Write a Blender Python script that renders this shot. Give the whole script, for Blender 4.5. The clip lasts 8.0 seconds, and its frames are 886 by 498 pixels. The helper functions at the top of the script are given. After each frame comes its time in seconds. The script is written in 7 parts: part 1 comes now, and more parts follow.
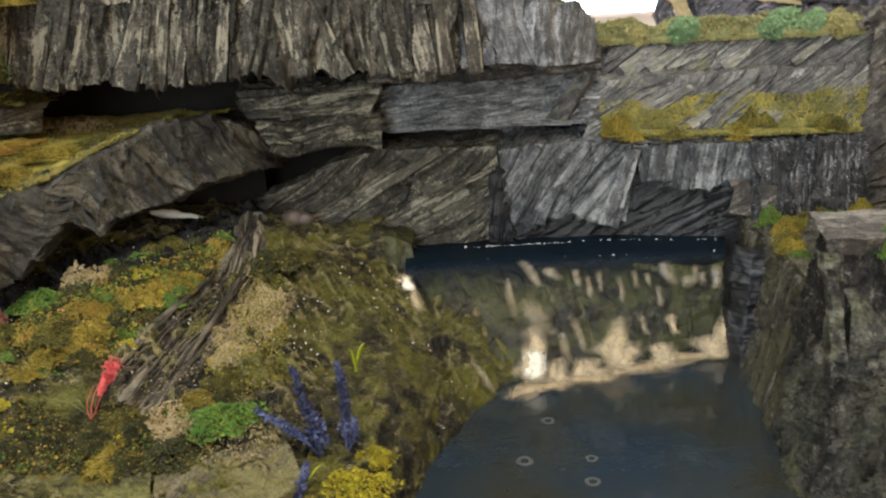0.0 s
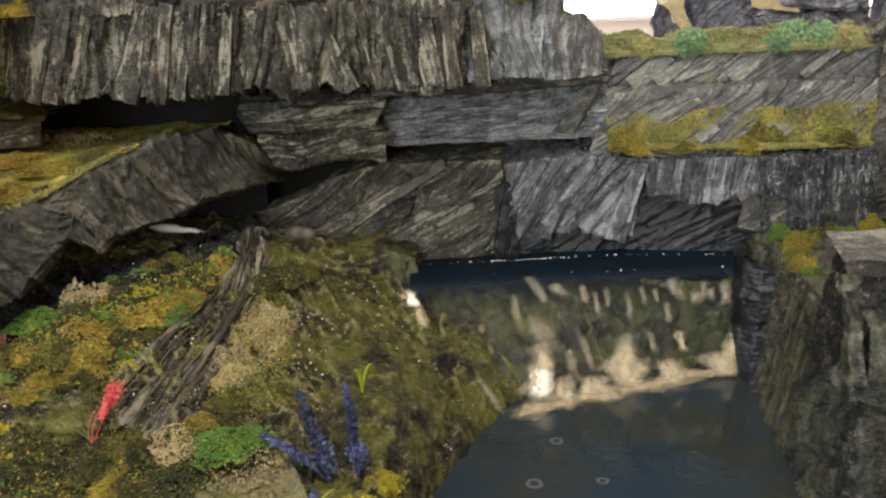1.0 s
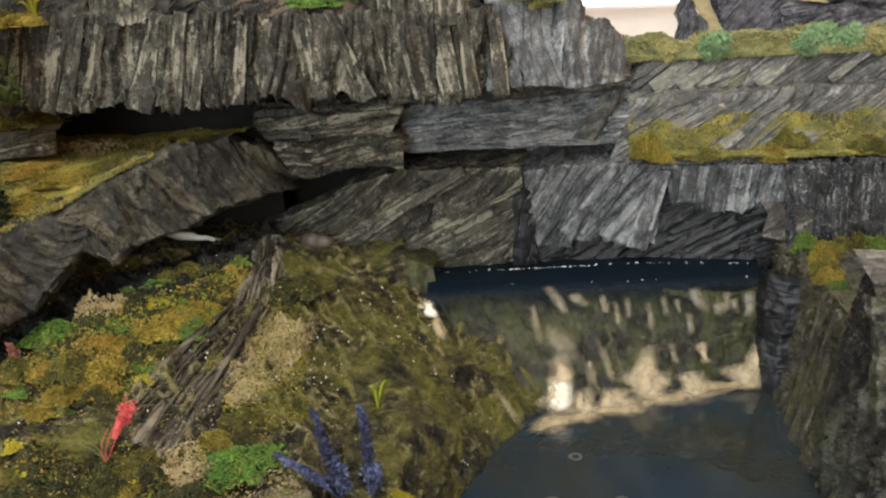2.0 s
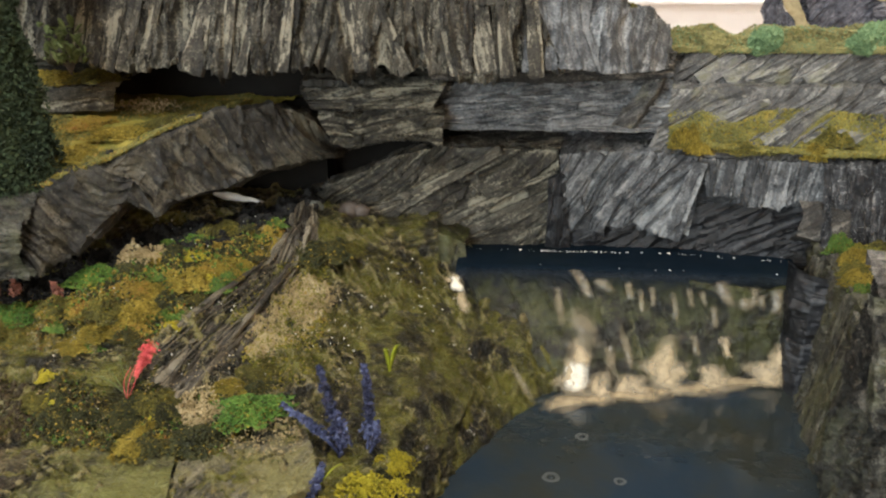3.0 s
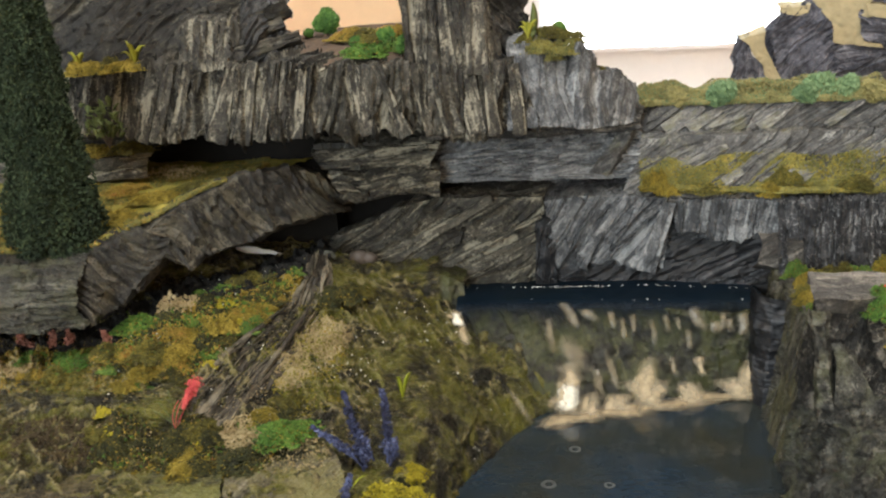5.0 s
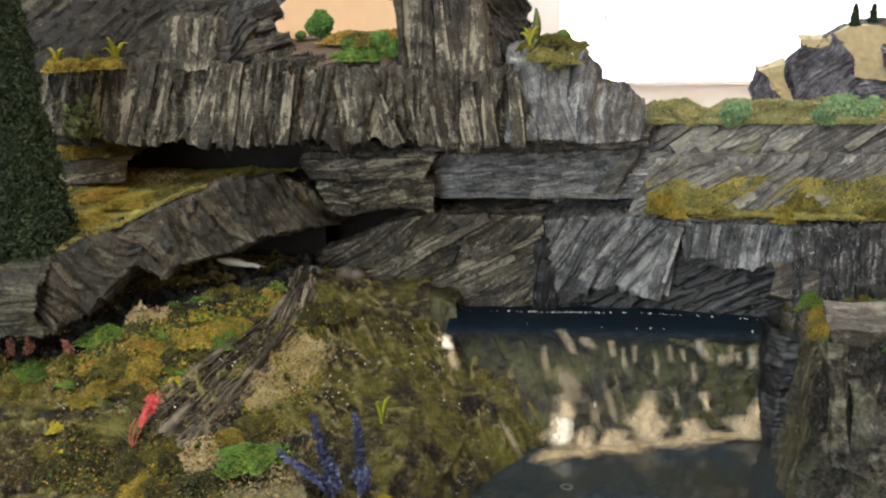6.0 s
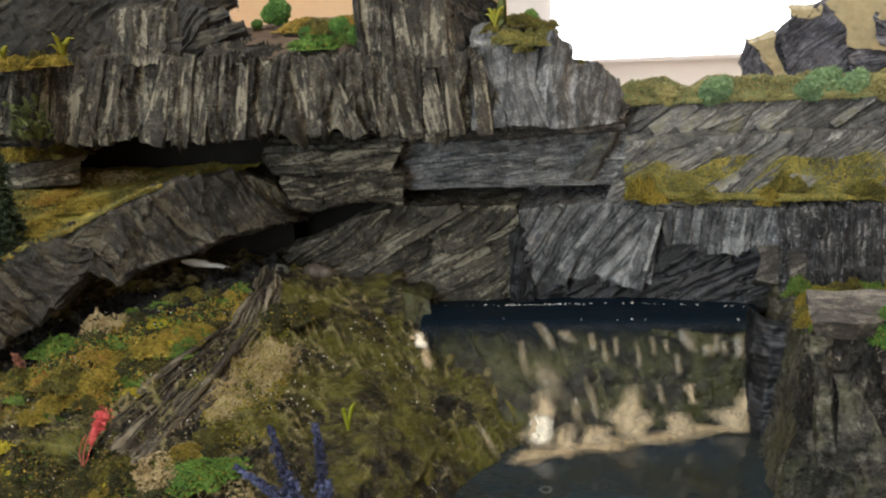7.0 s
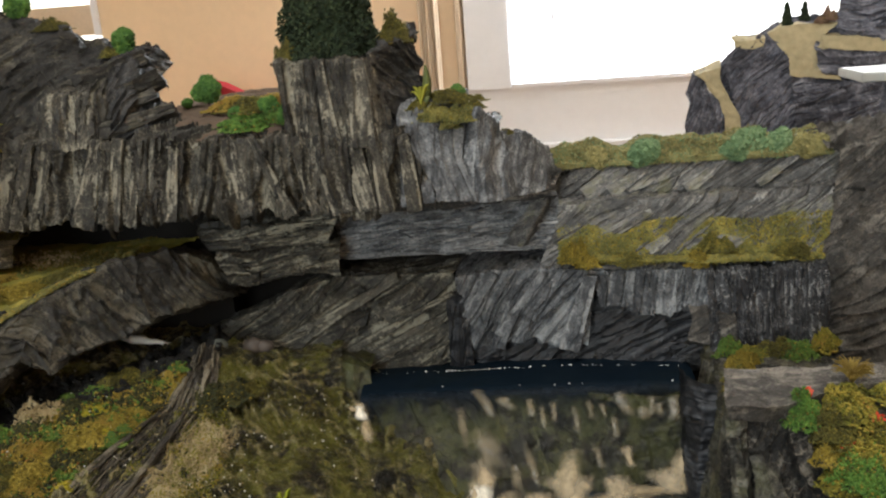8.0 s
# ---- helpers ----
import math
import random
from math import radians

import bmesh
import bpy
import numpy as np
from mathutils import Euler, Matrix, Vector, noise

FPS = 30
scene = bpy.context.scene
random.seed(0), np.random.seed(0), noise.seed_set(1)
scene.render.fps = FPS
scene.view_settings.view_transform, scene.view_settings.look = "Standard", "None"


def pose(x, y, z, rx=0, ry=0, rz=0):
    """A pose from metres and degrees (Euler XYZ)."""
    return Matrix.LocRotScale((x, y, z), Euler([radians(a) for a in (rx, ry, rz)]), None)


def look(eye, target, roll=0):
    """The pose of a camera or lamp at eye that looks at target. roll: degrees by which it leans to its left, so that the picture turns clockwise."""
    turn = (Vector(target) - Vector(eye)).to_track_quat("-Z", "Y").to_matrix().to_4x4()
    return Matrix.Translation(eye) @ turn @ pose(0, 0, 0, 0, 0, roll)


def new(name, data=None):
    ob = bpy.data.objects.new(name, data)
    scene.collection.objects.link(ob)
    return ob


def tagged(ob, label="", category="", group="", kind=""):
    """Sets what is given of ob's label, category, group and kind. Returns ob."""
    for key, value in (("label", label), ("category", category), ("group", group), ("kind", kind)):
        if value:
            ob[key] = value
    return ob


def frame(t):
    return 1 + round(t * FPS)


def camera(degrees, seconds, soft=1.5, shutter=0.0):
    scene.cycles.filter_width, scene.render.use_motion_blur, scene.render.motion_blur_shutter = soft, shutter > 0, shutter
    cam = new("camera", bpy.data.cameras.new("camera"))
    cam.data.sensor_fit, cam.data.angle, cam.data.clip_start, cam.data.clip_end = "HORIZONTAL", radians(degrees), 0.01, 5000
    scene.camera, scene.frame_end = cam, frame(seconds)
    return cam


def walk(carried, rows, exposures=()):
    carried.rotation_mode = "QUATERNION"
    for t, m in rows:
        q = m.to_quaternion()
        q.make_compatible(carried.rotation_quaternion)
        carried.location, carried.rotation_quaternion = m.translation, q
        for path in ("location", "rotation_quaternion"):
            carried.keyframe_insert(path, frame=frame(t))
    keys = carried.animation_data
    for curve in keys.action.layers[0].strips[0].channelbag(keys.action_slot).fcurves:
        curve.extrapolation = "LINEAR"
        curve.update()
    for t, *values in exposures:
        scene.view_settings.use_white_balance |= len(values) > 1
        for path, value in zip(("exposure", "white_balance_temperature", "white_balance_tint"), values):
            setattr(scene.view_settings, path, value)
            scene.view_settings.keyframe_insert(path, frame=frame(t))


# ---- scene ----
cam = camera(51.9, 8.0, soft=2.2)
METRES, EYE, TILT, LEAN, TURN = 0.4, 1.1838, -19.0, 2.5, 0.0
ROWS = [
    (0.0, 0.0000, 0.0000, 0.0000, 0.00, 0.00, 0.00),
    (0.5, -0.0020, 0.0364, 0.0137, -1.31, -0.46, 0.63),
    (1.0, -0.0230, 0.0245, 0.0216, -0.52, 0.18, -0.03),
    (1.2, -0.0216, 0.0229, 0.0305, -0.04, 0.04, -0.01),
    (2.3, -0.0088, 0.0501, 0.0699, 1.71, -0.84, -0.60),
    (2.5, 0.0082, 0.0297, 0.0678, 2.78, -0.70, -1.26),
    (3.0, 0.0765, 0.0156, 0.0464, 6.19, -1.79, -4.14),
    (3.5, 0.1047, -0.0622, 0.0879, 7.78, -0.41, -3.22),
    (4.0, 0.1595, -0.0700, 0.0780, 6.24, 0.18, -2.01),
    (4.2, 0.1529, -0.0991, 0.0870, 6.33, 0.59, -1.85),
    (5.3, 0.0373, -0.1688, -0.0052, 5.28, 1.33, -2.09),
    (5.5, 0.0118, -0.1377, -0.0411, 4.93, 0.75, -3.57),
    (6.0, 0.1170, -0.0667, 0.0160, 6.65, 3.22, -3.73),
    (6.5, 0.1544, 0.0033, 0.0546, 6.51, 2.78, -2.46),
    (7.0, 0.1616, 0.0078, 0.0418, 6.84, 2.12, -1.90),
    (7.5, 0.1942, 0.0018, 0.0674, 6.35, 3.01, -2.17),
    (8.0, 0.2231, -0.0036, 0.1344, 5.12, 3.22, 0.14),
]
walk(cam, [(t, pose(0, 0, EYE, TILT, LEAN, TURN) @ pose(METRES * x, METRES * y, METRES * z, 90 + pitch, roll, yaw)) for t, x, y, z, yaw, pitch, roll in ROWS],
     exposures=[(0.0, 0.21), (3.5, 0.27), (5.5, 0.2), (6.0, 0.16), (6.5, -0.06), (7.0, -0.12), (7.5, -0.14), (8.0, -0.32)])

# The model landscape is laid out in centimetres above its pool; the pool lies 0.90 m over the room's floor.
CM, POOL = 0.01, 0.90


def at(x, y, z):
    return Vector((x * CM, y * CM, POOL + z * CM))


# ---- light ----
world = bpy.data.worlds.new("sky")
scene.world = world
world.use_nodes = True
wn = world.node_tree.nodes
sky = wn.new("ShaderNodeTexSky")
sky.sky_type, sky.sun_disc = "NISHITA", False
sky.sun_elevation, sky.sun_rotation = radians(40), radians(20)
wn["Background"].inputs["Strength"].default_value = 0.12
world.node_tree.links.new(sky.outputs[0], wn["Background"].inputs["Color"])


def area_lamp(name, place, target, width, height, watts, colour):
    lamp = bpy.data.lights.new(name, "AREA")
    lamp.shape, lamp.size, lamp.size_y = "RECTANGLE", width, height
    lamp.energy, lamp.color = watts, colour
    ob = new(name, lamp)
    ob.matrix_world = look(place, target)
    return ob


WALL = 430.0  # the window wall, cm ahead
area_lamp("window_daylight", at(105, WALL + 4, 58), at(70, 0, 30), 1.95, 1.28, 235, (0.84, 0.92, 1.0))
area_lamp("side_window_daylight", at(-240, WALL + 4, 66), at(-100, 0, 40), 0.8, 0.7, 25, (0.9, 0.95, 1.0))
area_lamp("ceiling_lamp_light", at(10, 0, 148), at(20, 40, 0), 0.30, 0.30, 16, (0.96, 0.95, 0.92))
area_lamp("rear_window_daylight", at(-110, -238, 60), at(10, 60, 10), 1.5, 1.1, 58, (0.86, 0.95, 1.0))

# ---- noise ----


def lattice(ix, iy, iz, seed):
    h = (ix.astype(np.int64) * 374761393 + iy.astype(np.int64) * 668265263 + iz.astype(np.int64) * 2147483647 + seed * 1274126177) & 0xFFFFFFFF
    h = ((h ^ (h >> 13)) * 1274126177) & 0xFFFFFFFF
    h = ((h ^ (h >> 16)) * 2246822519) & 0xFFFFFFFF
    return ((h ^ (h >> 15)) & 0xFFFF) / 32767.5 - 1.0


def value_noise(x, y, z, seed=0):
    """Smooth noise, -1 to 1, on arrays."""
    x, y, z = np.broadcast_arrays(np.asarray(x, float), np.asarray(y, float), np.asarray(z, float))
    ix, iy, iz = np.floor(x), np.floor(y), np.floor(z)
    fx, fy, fz = x - ix, y - iy, z - iz
    fx, fy, fz = (f * f * (3 - 2 * f) for f in (fx, fy, fz))
    out = np.zeros_like(fx)
    for dx in (0, 1):
        for dy in (0, 1):
            for dz in (0, 1):
                w = (fx if dx else 1 - fx) * (fy if dy else 1 - fy) * (fz if dz else 1 - fz)
                out += w * lattice(ix + dx, iy + dy, iz + dz, seed)
    return out


def fractal(x, y, z=0.0, seed=0, octaves=4):
    total, gain, size = 0.0, 0.55, 1.0
    for n in range(octaves):
        total = total + gain * value_noise(np.asarray(x) * size, np.asarray(y) * size, np.asarray(z) * size + 7.3 * n, seed + n)
        gain, size = gain * 0.5, size * 2.03
    return total


# ---- materials ----


def material(name):
    m = bpy.data.materials.new(name)
    m.use_nodes = True
    return m, m.node_tree.nodes, m.node_tree.links, m.node_tree.nodes["Principled BSDF"]


def ramp(nodes, stops):
    r = nodes.new("ShaderNodeValToRGB")
    while len(r.color_ramp.elements) < len(stops):
        r.color_ramp.elements.new(0.5)
    for e, (p, c) in zip(r.color_ramp.elements, stops):
        e.position, e.color = p, (*c, 1)
    return r


def noise_node(nodes, links, vector, scale, detail=4.0, rough=0.6, stretch=None):
    """Noise on a vector socket given in centimetres; stretch scales the axes."""
    if stretch:
        mp = nodes.new("ShaderNodeMapping")
        mp.inputs["Scale"].default_value = stretch
        links.new(vector, mp.inputs["Vector"])
        vector = mp.outputs[0]
    n = nodes.new("ShaderNodeTexNoise")
    n.inputs["Scale"].default_value, n.inputs["Detail"].default_value, n.inputs["Roughness"].default_value = scale, detail, rough
    links.new(vector, n.inputs["Vector"])
    return n.outputs["Fac"]


def object_cm(nodes, links):
    """Object coordinates in centimetres."""
    tc = nodes.new("ShaderNodeTexCoord")
    v = nodes.new("ShaderNodeVectorMath")
    v.operation = "SCALE"
    v.inputs["Scale"].default_value = 100.0
    links.new(tc.outputs["Object"], v.inputs[0])
    return v.outputs[0]


def maths(nodes, links, op, a, b, clamp=False):
    n = nodes.new("ShaderNodeMath")
    n.operation, n.use_clamp = op, clamp
    for k, v in enumerate((a, b)):
        if isinstance(v, (int, float)):
            n.inputs[k].default_value = v
        else:
            links.new(v, n.inputs[k])
    return n.outputs[0]


def mixed(nodes, links, fac, a, b):
    n = nodes.new("ShaderNodeMix")
    n.data_type = "RGBA"
    for key, v in ((0, fac), (6, a), (7, b)):
        if isinstance(v, tuple):
            n.inputs[key].default_value = (*v, 1)
        elif isinstance(v, (int, float)):
            n.inputs[key].default_value = v
        else:
            links.new(v, n.inputs[key])
    return n.outputs[2]


def bump(nodes, links, height, strength, distance=0.0006, normal=None):
    b = nodes.new("ShaderNodeBump")
    b.inputs["Strength"].default_value, b.inputs["Distance"].default_value = strength, distance
    links.new(height, b.inputs["Height"])
    if normal:
        links.new(normal, b.inputs["Normal"])
    return b.outputs[0]


def voronoi(nodes, links, vector, scale, stretch, feature="F1", flat=True):
    """Splintered cells on a vector socket in centimetres: the distance, and a random value of each cell."""
    mp = nodes.new("ShaderNodeMapping")
    mp.inputs["Scale"].default_value = stretch
    links.new(vector, mp.inputs["Vector"])
    v = nodes.new("ShaderNodeTexVoronoi")
    v.voronoi_dimensions = "2D" if flat else "3D"
    v.feature = feature
    v.inputs["Scale"].default_value = scale
    links.new(mp.outputs[0], v.inputs["Vector"])
    if feature == "DISTANCE_TO_EDGE":
        return v.outputs["Distance"]
    sep = nodes.new("ShaderNodeSeparateColor")
    links.new(v.outputs["Color"], sep.inputs[0])
    return sep.outputs[0]


def step_up(nodes, links, value, lo, hi):
    """0 below lo, 1 above hi (or the other way round when lo is the larger)."""
    m = nodes.new("ShaderNodeMapRange")
    m.interpolation_type = "SMOOTHSTEP"
    m.inputs["From Min"].default_value, m.inputs["From Max"].default_value = min(lo, hi), max(lo, hi)
    m.inputs["To Min"].default_value, m.inputs["To Max"].default_value = (0, 1) if lo < hi else (1, 0)
    links.new(value, m.inputs["Value"])
    return m.outputs[0]


def slate(name, dark, mid, pale, stain=None, stain_at=0.62, gloss=0.5, dry=0.5, net=0.25, scratch=1.0, web_size=0.9, relief=0.0, plain=False):
    """Carved plaster painted as slate: long splinters of differing tone, a dark wash in the cracks, pale dry brushing that catches the raised grain, hair-thin scratches."""
    m, n, l, p = material(name)
    uv = n.new("ShaderNodeUVMap")
    uv.uv_map = "grain"
    raised = n.new("ShaderNodeAttribute")
    raised.attribute_name = "raised"
    oc = object_cm(n, l)
    bend_noise = n.new("ShaderNodeTexNoise")
    bend_noise.inputs["Scale"].default_value, bend_noise.inputs["Detail"].default_value = 0.9, 3.0
    l.new(oc, bend_noise.inputs["Vector"])
    shift = n.new("ShaderNodeVectorMath")
    shift.operation = "MULTIPLY_ADD"
    l.new(bend_noise.outputs["Color"], shift.inputs[0])
    shift.inputs[1].default_value = (0.16, 0.6, 0.0)
    l.new(uv.outputs[0], shift.inputs[2])
    grain, wide, thin, hatch = shift.outputs[0], (0.75, 0.12, 1), (2.3, 0.26, 1), (6.5, 1.5, 1)
    if plain:
        # rough plaster with no grain: wrinkles in all directions
        shift.inputs[1].default_value = (1.5, 1.5, 0.0)
        wide, thin, hatch = (0.42, 0.30, 1), (1.3, 0.75, 1), (4.2, 3.0, 1)
    flake = voronoi(n, l, grain, 1.0, wide)
    splinter = voronoi(n, l, grain, 1.0, thin)
    crack = voronoi(n, l, grain, 1.0, wide, "DISTANCE_TO_EDGE")
    hair = voronoi(n, l, grain, 1.0, thin, "DISTANCE_TO_EDGE")
    fine = noise_node(n, l, grain, 1.0, 5, 0.7, hatch)
    patch = noise_node(n, l, oc, 0.30, 4, 0.6)
    spots = noise_node(n, l, oc, 1.1, 4, 0.65)
    grit = noise_node(n, l, oc, 8.0, 4, 0.75)
    own = n.new("ShaderNodeObjectInfo")

    def centred(v, k):
        return maths(n, l, "MULTIPLY", maths(n, l, "SUBTRACT", v, 0.5), k)

    def total(*terms):
        out = terms[0]
        for t in terms[1:]:
            out = maths(n, l, "ADD", out, t)
        return out

    base = total(centred(flake, 0.16), centred(splinter, 0.16), centred(patch, 1.3), centred(spots, 1.0), centred(grit, 1.3), centred(fine, 0.8), centred(own.outputs["Random"], 0.2), centred(raised.outputs["Fac"], 0.4))
    b = ramp(n, [(0.26, dark), (0.5, tuple(0.55 * (u + v) for u, v in zip(dark, mid))), (0.8, tuple(1.15 * v for v in mid))])
    l.new(maths(n, l, "ADD", base, 0.5), b.inputs[0])
    # dry brushing: broken by grit and grain, strongest on raised edges
    brush = total(raised.outputs["Fac"], centred(fine, 0.7), centred(grit, 1.0), centred(patch, 2.0), centred(splinter, 0.12))
    k = step_up(n, l, brush, 0.66 - 0.25 * dry, 0.98 - 0.2 * dry)
    where = step_up(n, l, noise_node(n, l, oc, 0.6, 3, 0.6), 0.45, 0.62)
    broken = step_up(n, l, total(fine, centred(grit, 0.8)), 0.42, 0.62)
    hairs = maths(n, l, "MULTIPLY", maths(n, l, "MULTIPLY", step_up(n, l, hair, 0.05, 0.01), broken), where)
    lines = maths(n, l, "MULTIPLY", hairs, 0.75 * scratch)
    off = maths(n, l, "ABSOLUTE", maths(n, l, "SUBTRACT", noise_node(n, l, oc, web_size, 2.5, 0.55), 0.5), 0.0)
    web = maths(n, l, "MULTIPLY", step_up(n, l, off, 0.02, 0.004), step_up(n, l, spots, 0.42, 0.56))
    lines = maths(n, l, "ADD", lines, maths(n, l, "MULTIPLY", web, min(net, 1.0) * 0.8))
    light = maths(n, l, "ADD", maths(n, l, "MULTIPLY", k, 0.72), lines, True)
    colour = mixed(n, l, light, b.outputs[0], pale)
    wash = maths(n, l, "MULTIPLY", step_up(n, l, crack, 0.07, 0.012), step_up(n, l, total(raised.outputs["Fac"], centred(patch, 1.2)), 0.62, 0.30))
    colour = mixed(n, l, maths(n, l, "MULTIPLY", wash, 0.6), colour, tuple(0.5 * v for v in dark))
    if stain:
        s = step_up(n, l, total(maths(n, l, "MULTIPLY", patch, 0.62), maths(n, l, "MULTIPLY", spots, 0.3), maths(n, l, "MULTIPLY", grit, 0.14)), stain_at - 0.09, stain_at + 0.07)
        colour = mixed(n, l, maths(n, l, "MULTIPLY", s, 0.78), colour, stain)
    l.new(colour, p.inputs["Base Color"])
    rr = ramp(n, [(0.35, (gloss + 0.3,) * 3), (0.7, (gloss,) * 3)])
    l.new(grit, rr.inputs[0])
    l.new(rr.outputs[0], p.inputs["Roughness"])
    h = total(maths(n, l, "MULTIPLY", fine, 0.7), maths(n, l, "MULTIPLY", grit, 0.5), maths(n, l, "MULTIPLY", splinter, 0.35), maths(n, l, "MULTIPLY", lines, 0.4))
    h = maths(n, l, "SUBTRACT", h, maths(n, l, "MULTIPLY", wash, 0.7))
    coarse = bump(n, l, total(maths(n, l, "MULTIPLY", spots, 0.7), maths(n, l, "MULTIPLY", flake, 0.5)), 0.55, 0.0016)
    if relief:
        coarse = bump(n, l, noise_node(n, l, oc, 2.4, 5, 0.62), relief, 0.004, coarse)
        crease = maths(n, l, "ABSOLUTE", maths(n, l, "SUBTRACT", noise_node(n, l, oc, 1.0, 3, 0.55, (0.8, 1.7, 1.7)), 0.5), 0.0)
        coarse = bump(n, l, step_up(n, l, crease, 0.0, 0.09), 0.5 * relief, 0.002, coarse)
    l.new(bump(n, l, h, 0.85, 0.0013 if plain else 0.0007, coarse), p.inputs["Normal"])
    return m


def foam(name, stops, rough=0.8, coat=0.0):
    """Ground-foam scatter: each crumb takes its own shade."""
    m, n, l, p = material(name)
    g = n.new("ShaderNodeNewGeometry")
    oi = n.new("ShaderNodeObjectInfo")
    wide = noise_node(n, l, g.outputs["Position"], 70.0, 3, 0.6)
    f = maths(n, l, "ADD", maths(n, l, "MULTIPLY", g.outputs["Random Per Island"], 0.5), maths(n, l, "MULTIPLY", oi.outputs["Random"], 0.1))
    f = maths(n, l, "ADD", f, maths(n, l, "MULTIPLY", maths(n, l, "SUBTRACT", wide, 0.36), 1.55))
    r = ramp(n, stops)
    l.new(f, r.inputs[0])
    l.new(r.outputs[0], p.inputs["Base Color"])
    p.inputs["Roughness"].default_value = rough
    p.inputs["Coat Weight"].default_value, p.inputs["Coat Roughness"].default_value = coat, 0.12
    l.new(bump(n, l, noise_node(n, l, object_cm(n, l), 22, 2), 0.6, 0.0005), p.inputs["Normal"])
    return m


def paint(name, colour, rough=0.6, vary=0.15, scale=3.0, bumps=0.2, metal=0.0, coat=0.0):
    m, n, l, p = material(name)
    oc = object_cm(n, l)
    v = noise_node(n, l, oc, scale, 5, 0.6)
    big = noise_node(n, l, oc, scale * 0.13, 3, 0.5)
    f = maths(n, l, "ADD", maths(n, l, "MULTIPLY", v, 0.6), maths(n, l, "MULTIPLY", big, 0.4))
    lo, hi = tuple(c * (1 - vary) for c in colour), tuple(min(1, c * (1 + vary)) for c in colour)
    r = ramp(n, [(0.3, lo), (0.7, hi)])
    l.new(f, r.inputs[0])
    l.new(r.outputs[0], p.inputs["Base Color"])
    p.inputs["Roughness"].default_value, p.inputs["Metallic"].default_value, p.inputs["Coat Weight"].default_value = rough, metal, coat
    l.new(bump(n, l, v, bumps, 0.0006), p.inputs["Normal"])
    return m


SLATE = slate("slate_paint", (0.014, 0.012, 0.008), (0.068, 0.061, 0.044), (0.30, 0.28, 0.21), dry=0.4, net=0.35)
SLATE_PALE = slate("pale_slate_paint", (0.012, 0.010, 0.007), (0.058, 0.051, 0.037), (0.31, 0.285, 0.215), dry=0.55, net=0.4)
SLATE_BROWN = slate("brown_slate_paint", (0.0088, 0.00748, 0.00528), (0.0334, 0.029, 0.0211), (0.158, 0.141, 0.104), (0.044, 0.0378, 0.0194), 0.62, dry=0.30)
# grey slate with the window's bluish glare veil painted into its colour
SLATE_VEILED = slate("bluish_slate_paint", (0.0425, 0.0444, 0.0474), (0.154, 0.159, 0.163), (0.347, 0.353, 0.347), dry=0.22, net=0.4, scratch=0.8)
# warm grey slate, made paler to hold the window's veil
SLATE_VEIL_GREY = slate("warm_grey_slate_paint", (0.0463, 0.0454, 0.0435), (0.145, 0.141, 0.133), (0.367, 0.358, 0.329), (0.116, 0.111, 0.0483), 0.62, dry=0.25, net=0.35)
SLATE_SIDE = slate("brown_grey_slate_paint", (0.0216, 0.0187, 0.0151), (0.09, 0.0792, 0.0662), (0.194, 0.176, 0.148), dry=0.25, net=0.2)
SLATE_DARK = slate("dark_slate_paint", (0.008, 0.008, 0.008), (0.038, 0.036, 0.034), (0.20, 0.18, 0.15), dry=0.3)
# wet slate, its black also painting the shade of recesses and gaps
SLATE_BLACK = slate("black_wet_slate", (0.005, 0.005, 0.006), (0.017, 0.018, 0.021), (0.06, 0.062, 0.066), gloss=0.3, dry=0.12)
SLATE_PITTED = slate("dark_pitted_slate", (0.010, 0.009, 0.007), (0.048, 0.042, 0.034), (0.23, 0.21, 0.17), dry=0.4, net=1.0, scratch=0.4, relief=1.2, plain=True)
SLATE_DUSTY = slate("dusty_grey_slab", (0.058, 0.050, 0.032), (0.205, 0.178, 0.115), (0.36, 0.32, 0.22), (0.19, 0.17, 0.045), 0.56, gloss=0.25, dry=0.3, net=0.4, scratch=0.6, relief=0.8, plain=True)
SLATE_GREY = slate("grey_slate_paint", (0.0224, 0.0211, 0.0172), (0.0957, 0.0904, 0.0739), (0.251, 0.241, 0.198), (0.0561, 0.0594, 0.0198), 0.58, gloss=0.4, dry=0.45, net=0.5, relief=0.9, plain=True)
SLATE_TAN = slate("tan_slate_paint", (0.0249, 0.0188, 0.0096), (0.111, 0.0861, 0.0448), (0.316, 0.252, 0.144), (0.096, 0.0792, 0.024), 0.58, gloss=0.24, dry=0.5, net=0.9, scratch=1.2, relief=1.1, plain=True)
SLATE_NET = slate("netted_dark_slate", (0.0144, 0.0144, 0.016), (0.04, 0.04, 0.0424), (0.32, 0.32, 0.312), dry=0.35, net=1.0, scratch=0.8, web_size=2.0)
SLATE_BLOCK = slate("cracked_brown_slate", (0.045, 0.040, 0.034), (0.15, 0.134, 0.112), (0.27, 0.245, 0.205), dry=0.25, net=0.3, scratch=0.4, relief=0.6, plain=True)
SLATE_MOSSY = slate("mossy_slate_paint", (0.0118, 0.00952, 0.00426), (0.058, 0.047, 0.022), (0.36, 0.30, 0.15), (0.135, 0.130, 0.014), 0.55, gloss=0.14, dry=0.46, net=0.9, scratch=1.3, relief=1.2, plain=True)
SLATE_WET = slate("wet_rock_paint", (0.010, 0.009, 0.004), (0.046, 0.042, 0.018), (0.12, 0.11, 0.055), (0.055, 0.060, 0.012), 0.54, gloss=0.22, dry=0.2, scratch=0.4, plain=True)
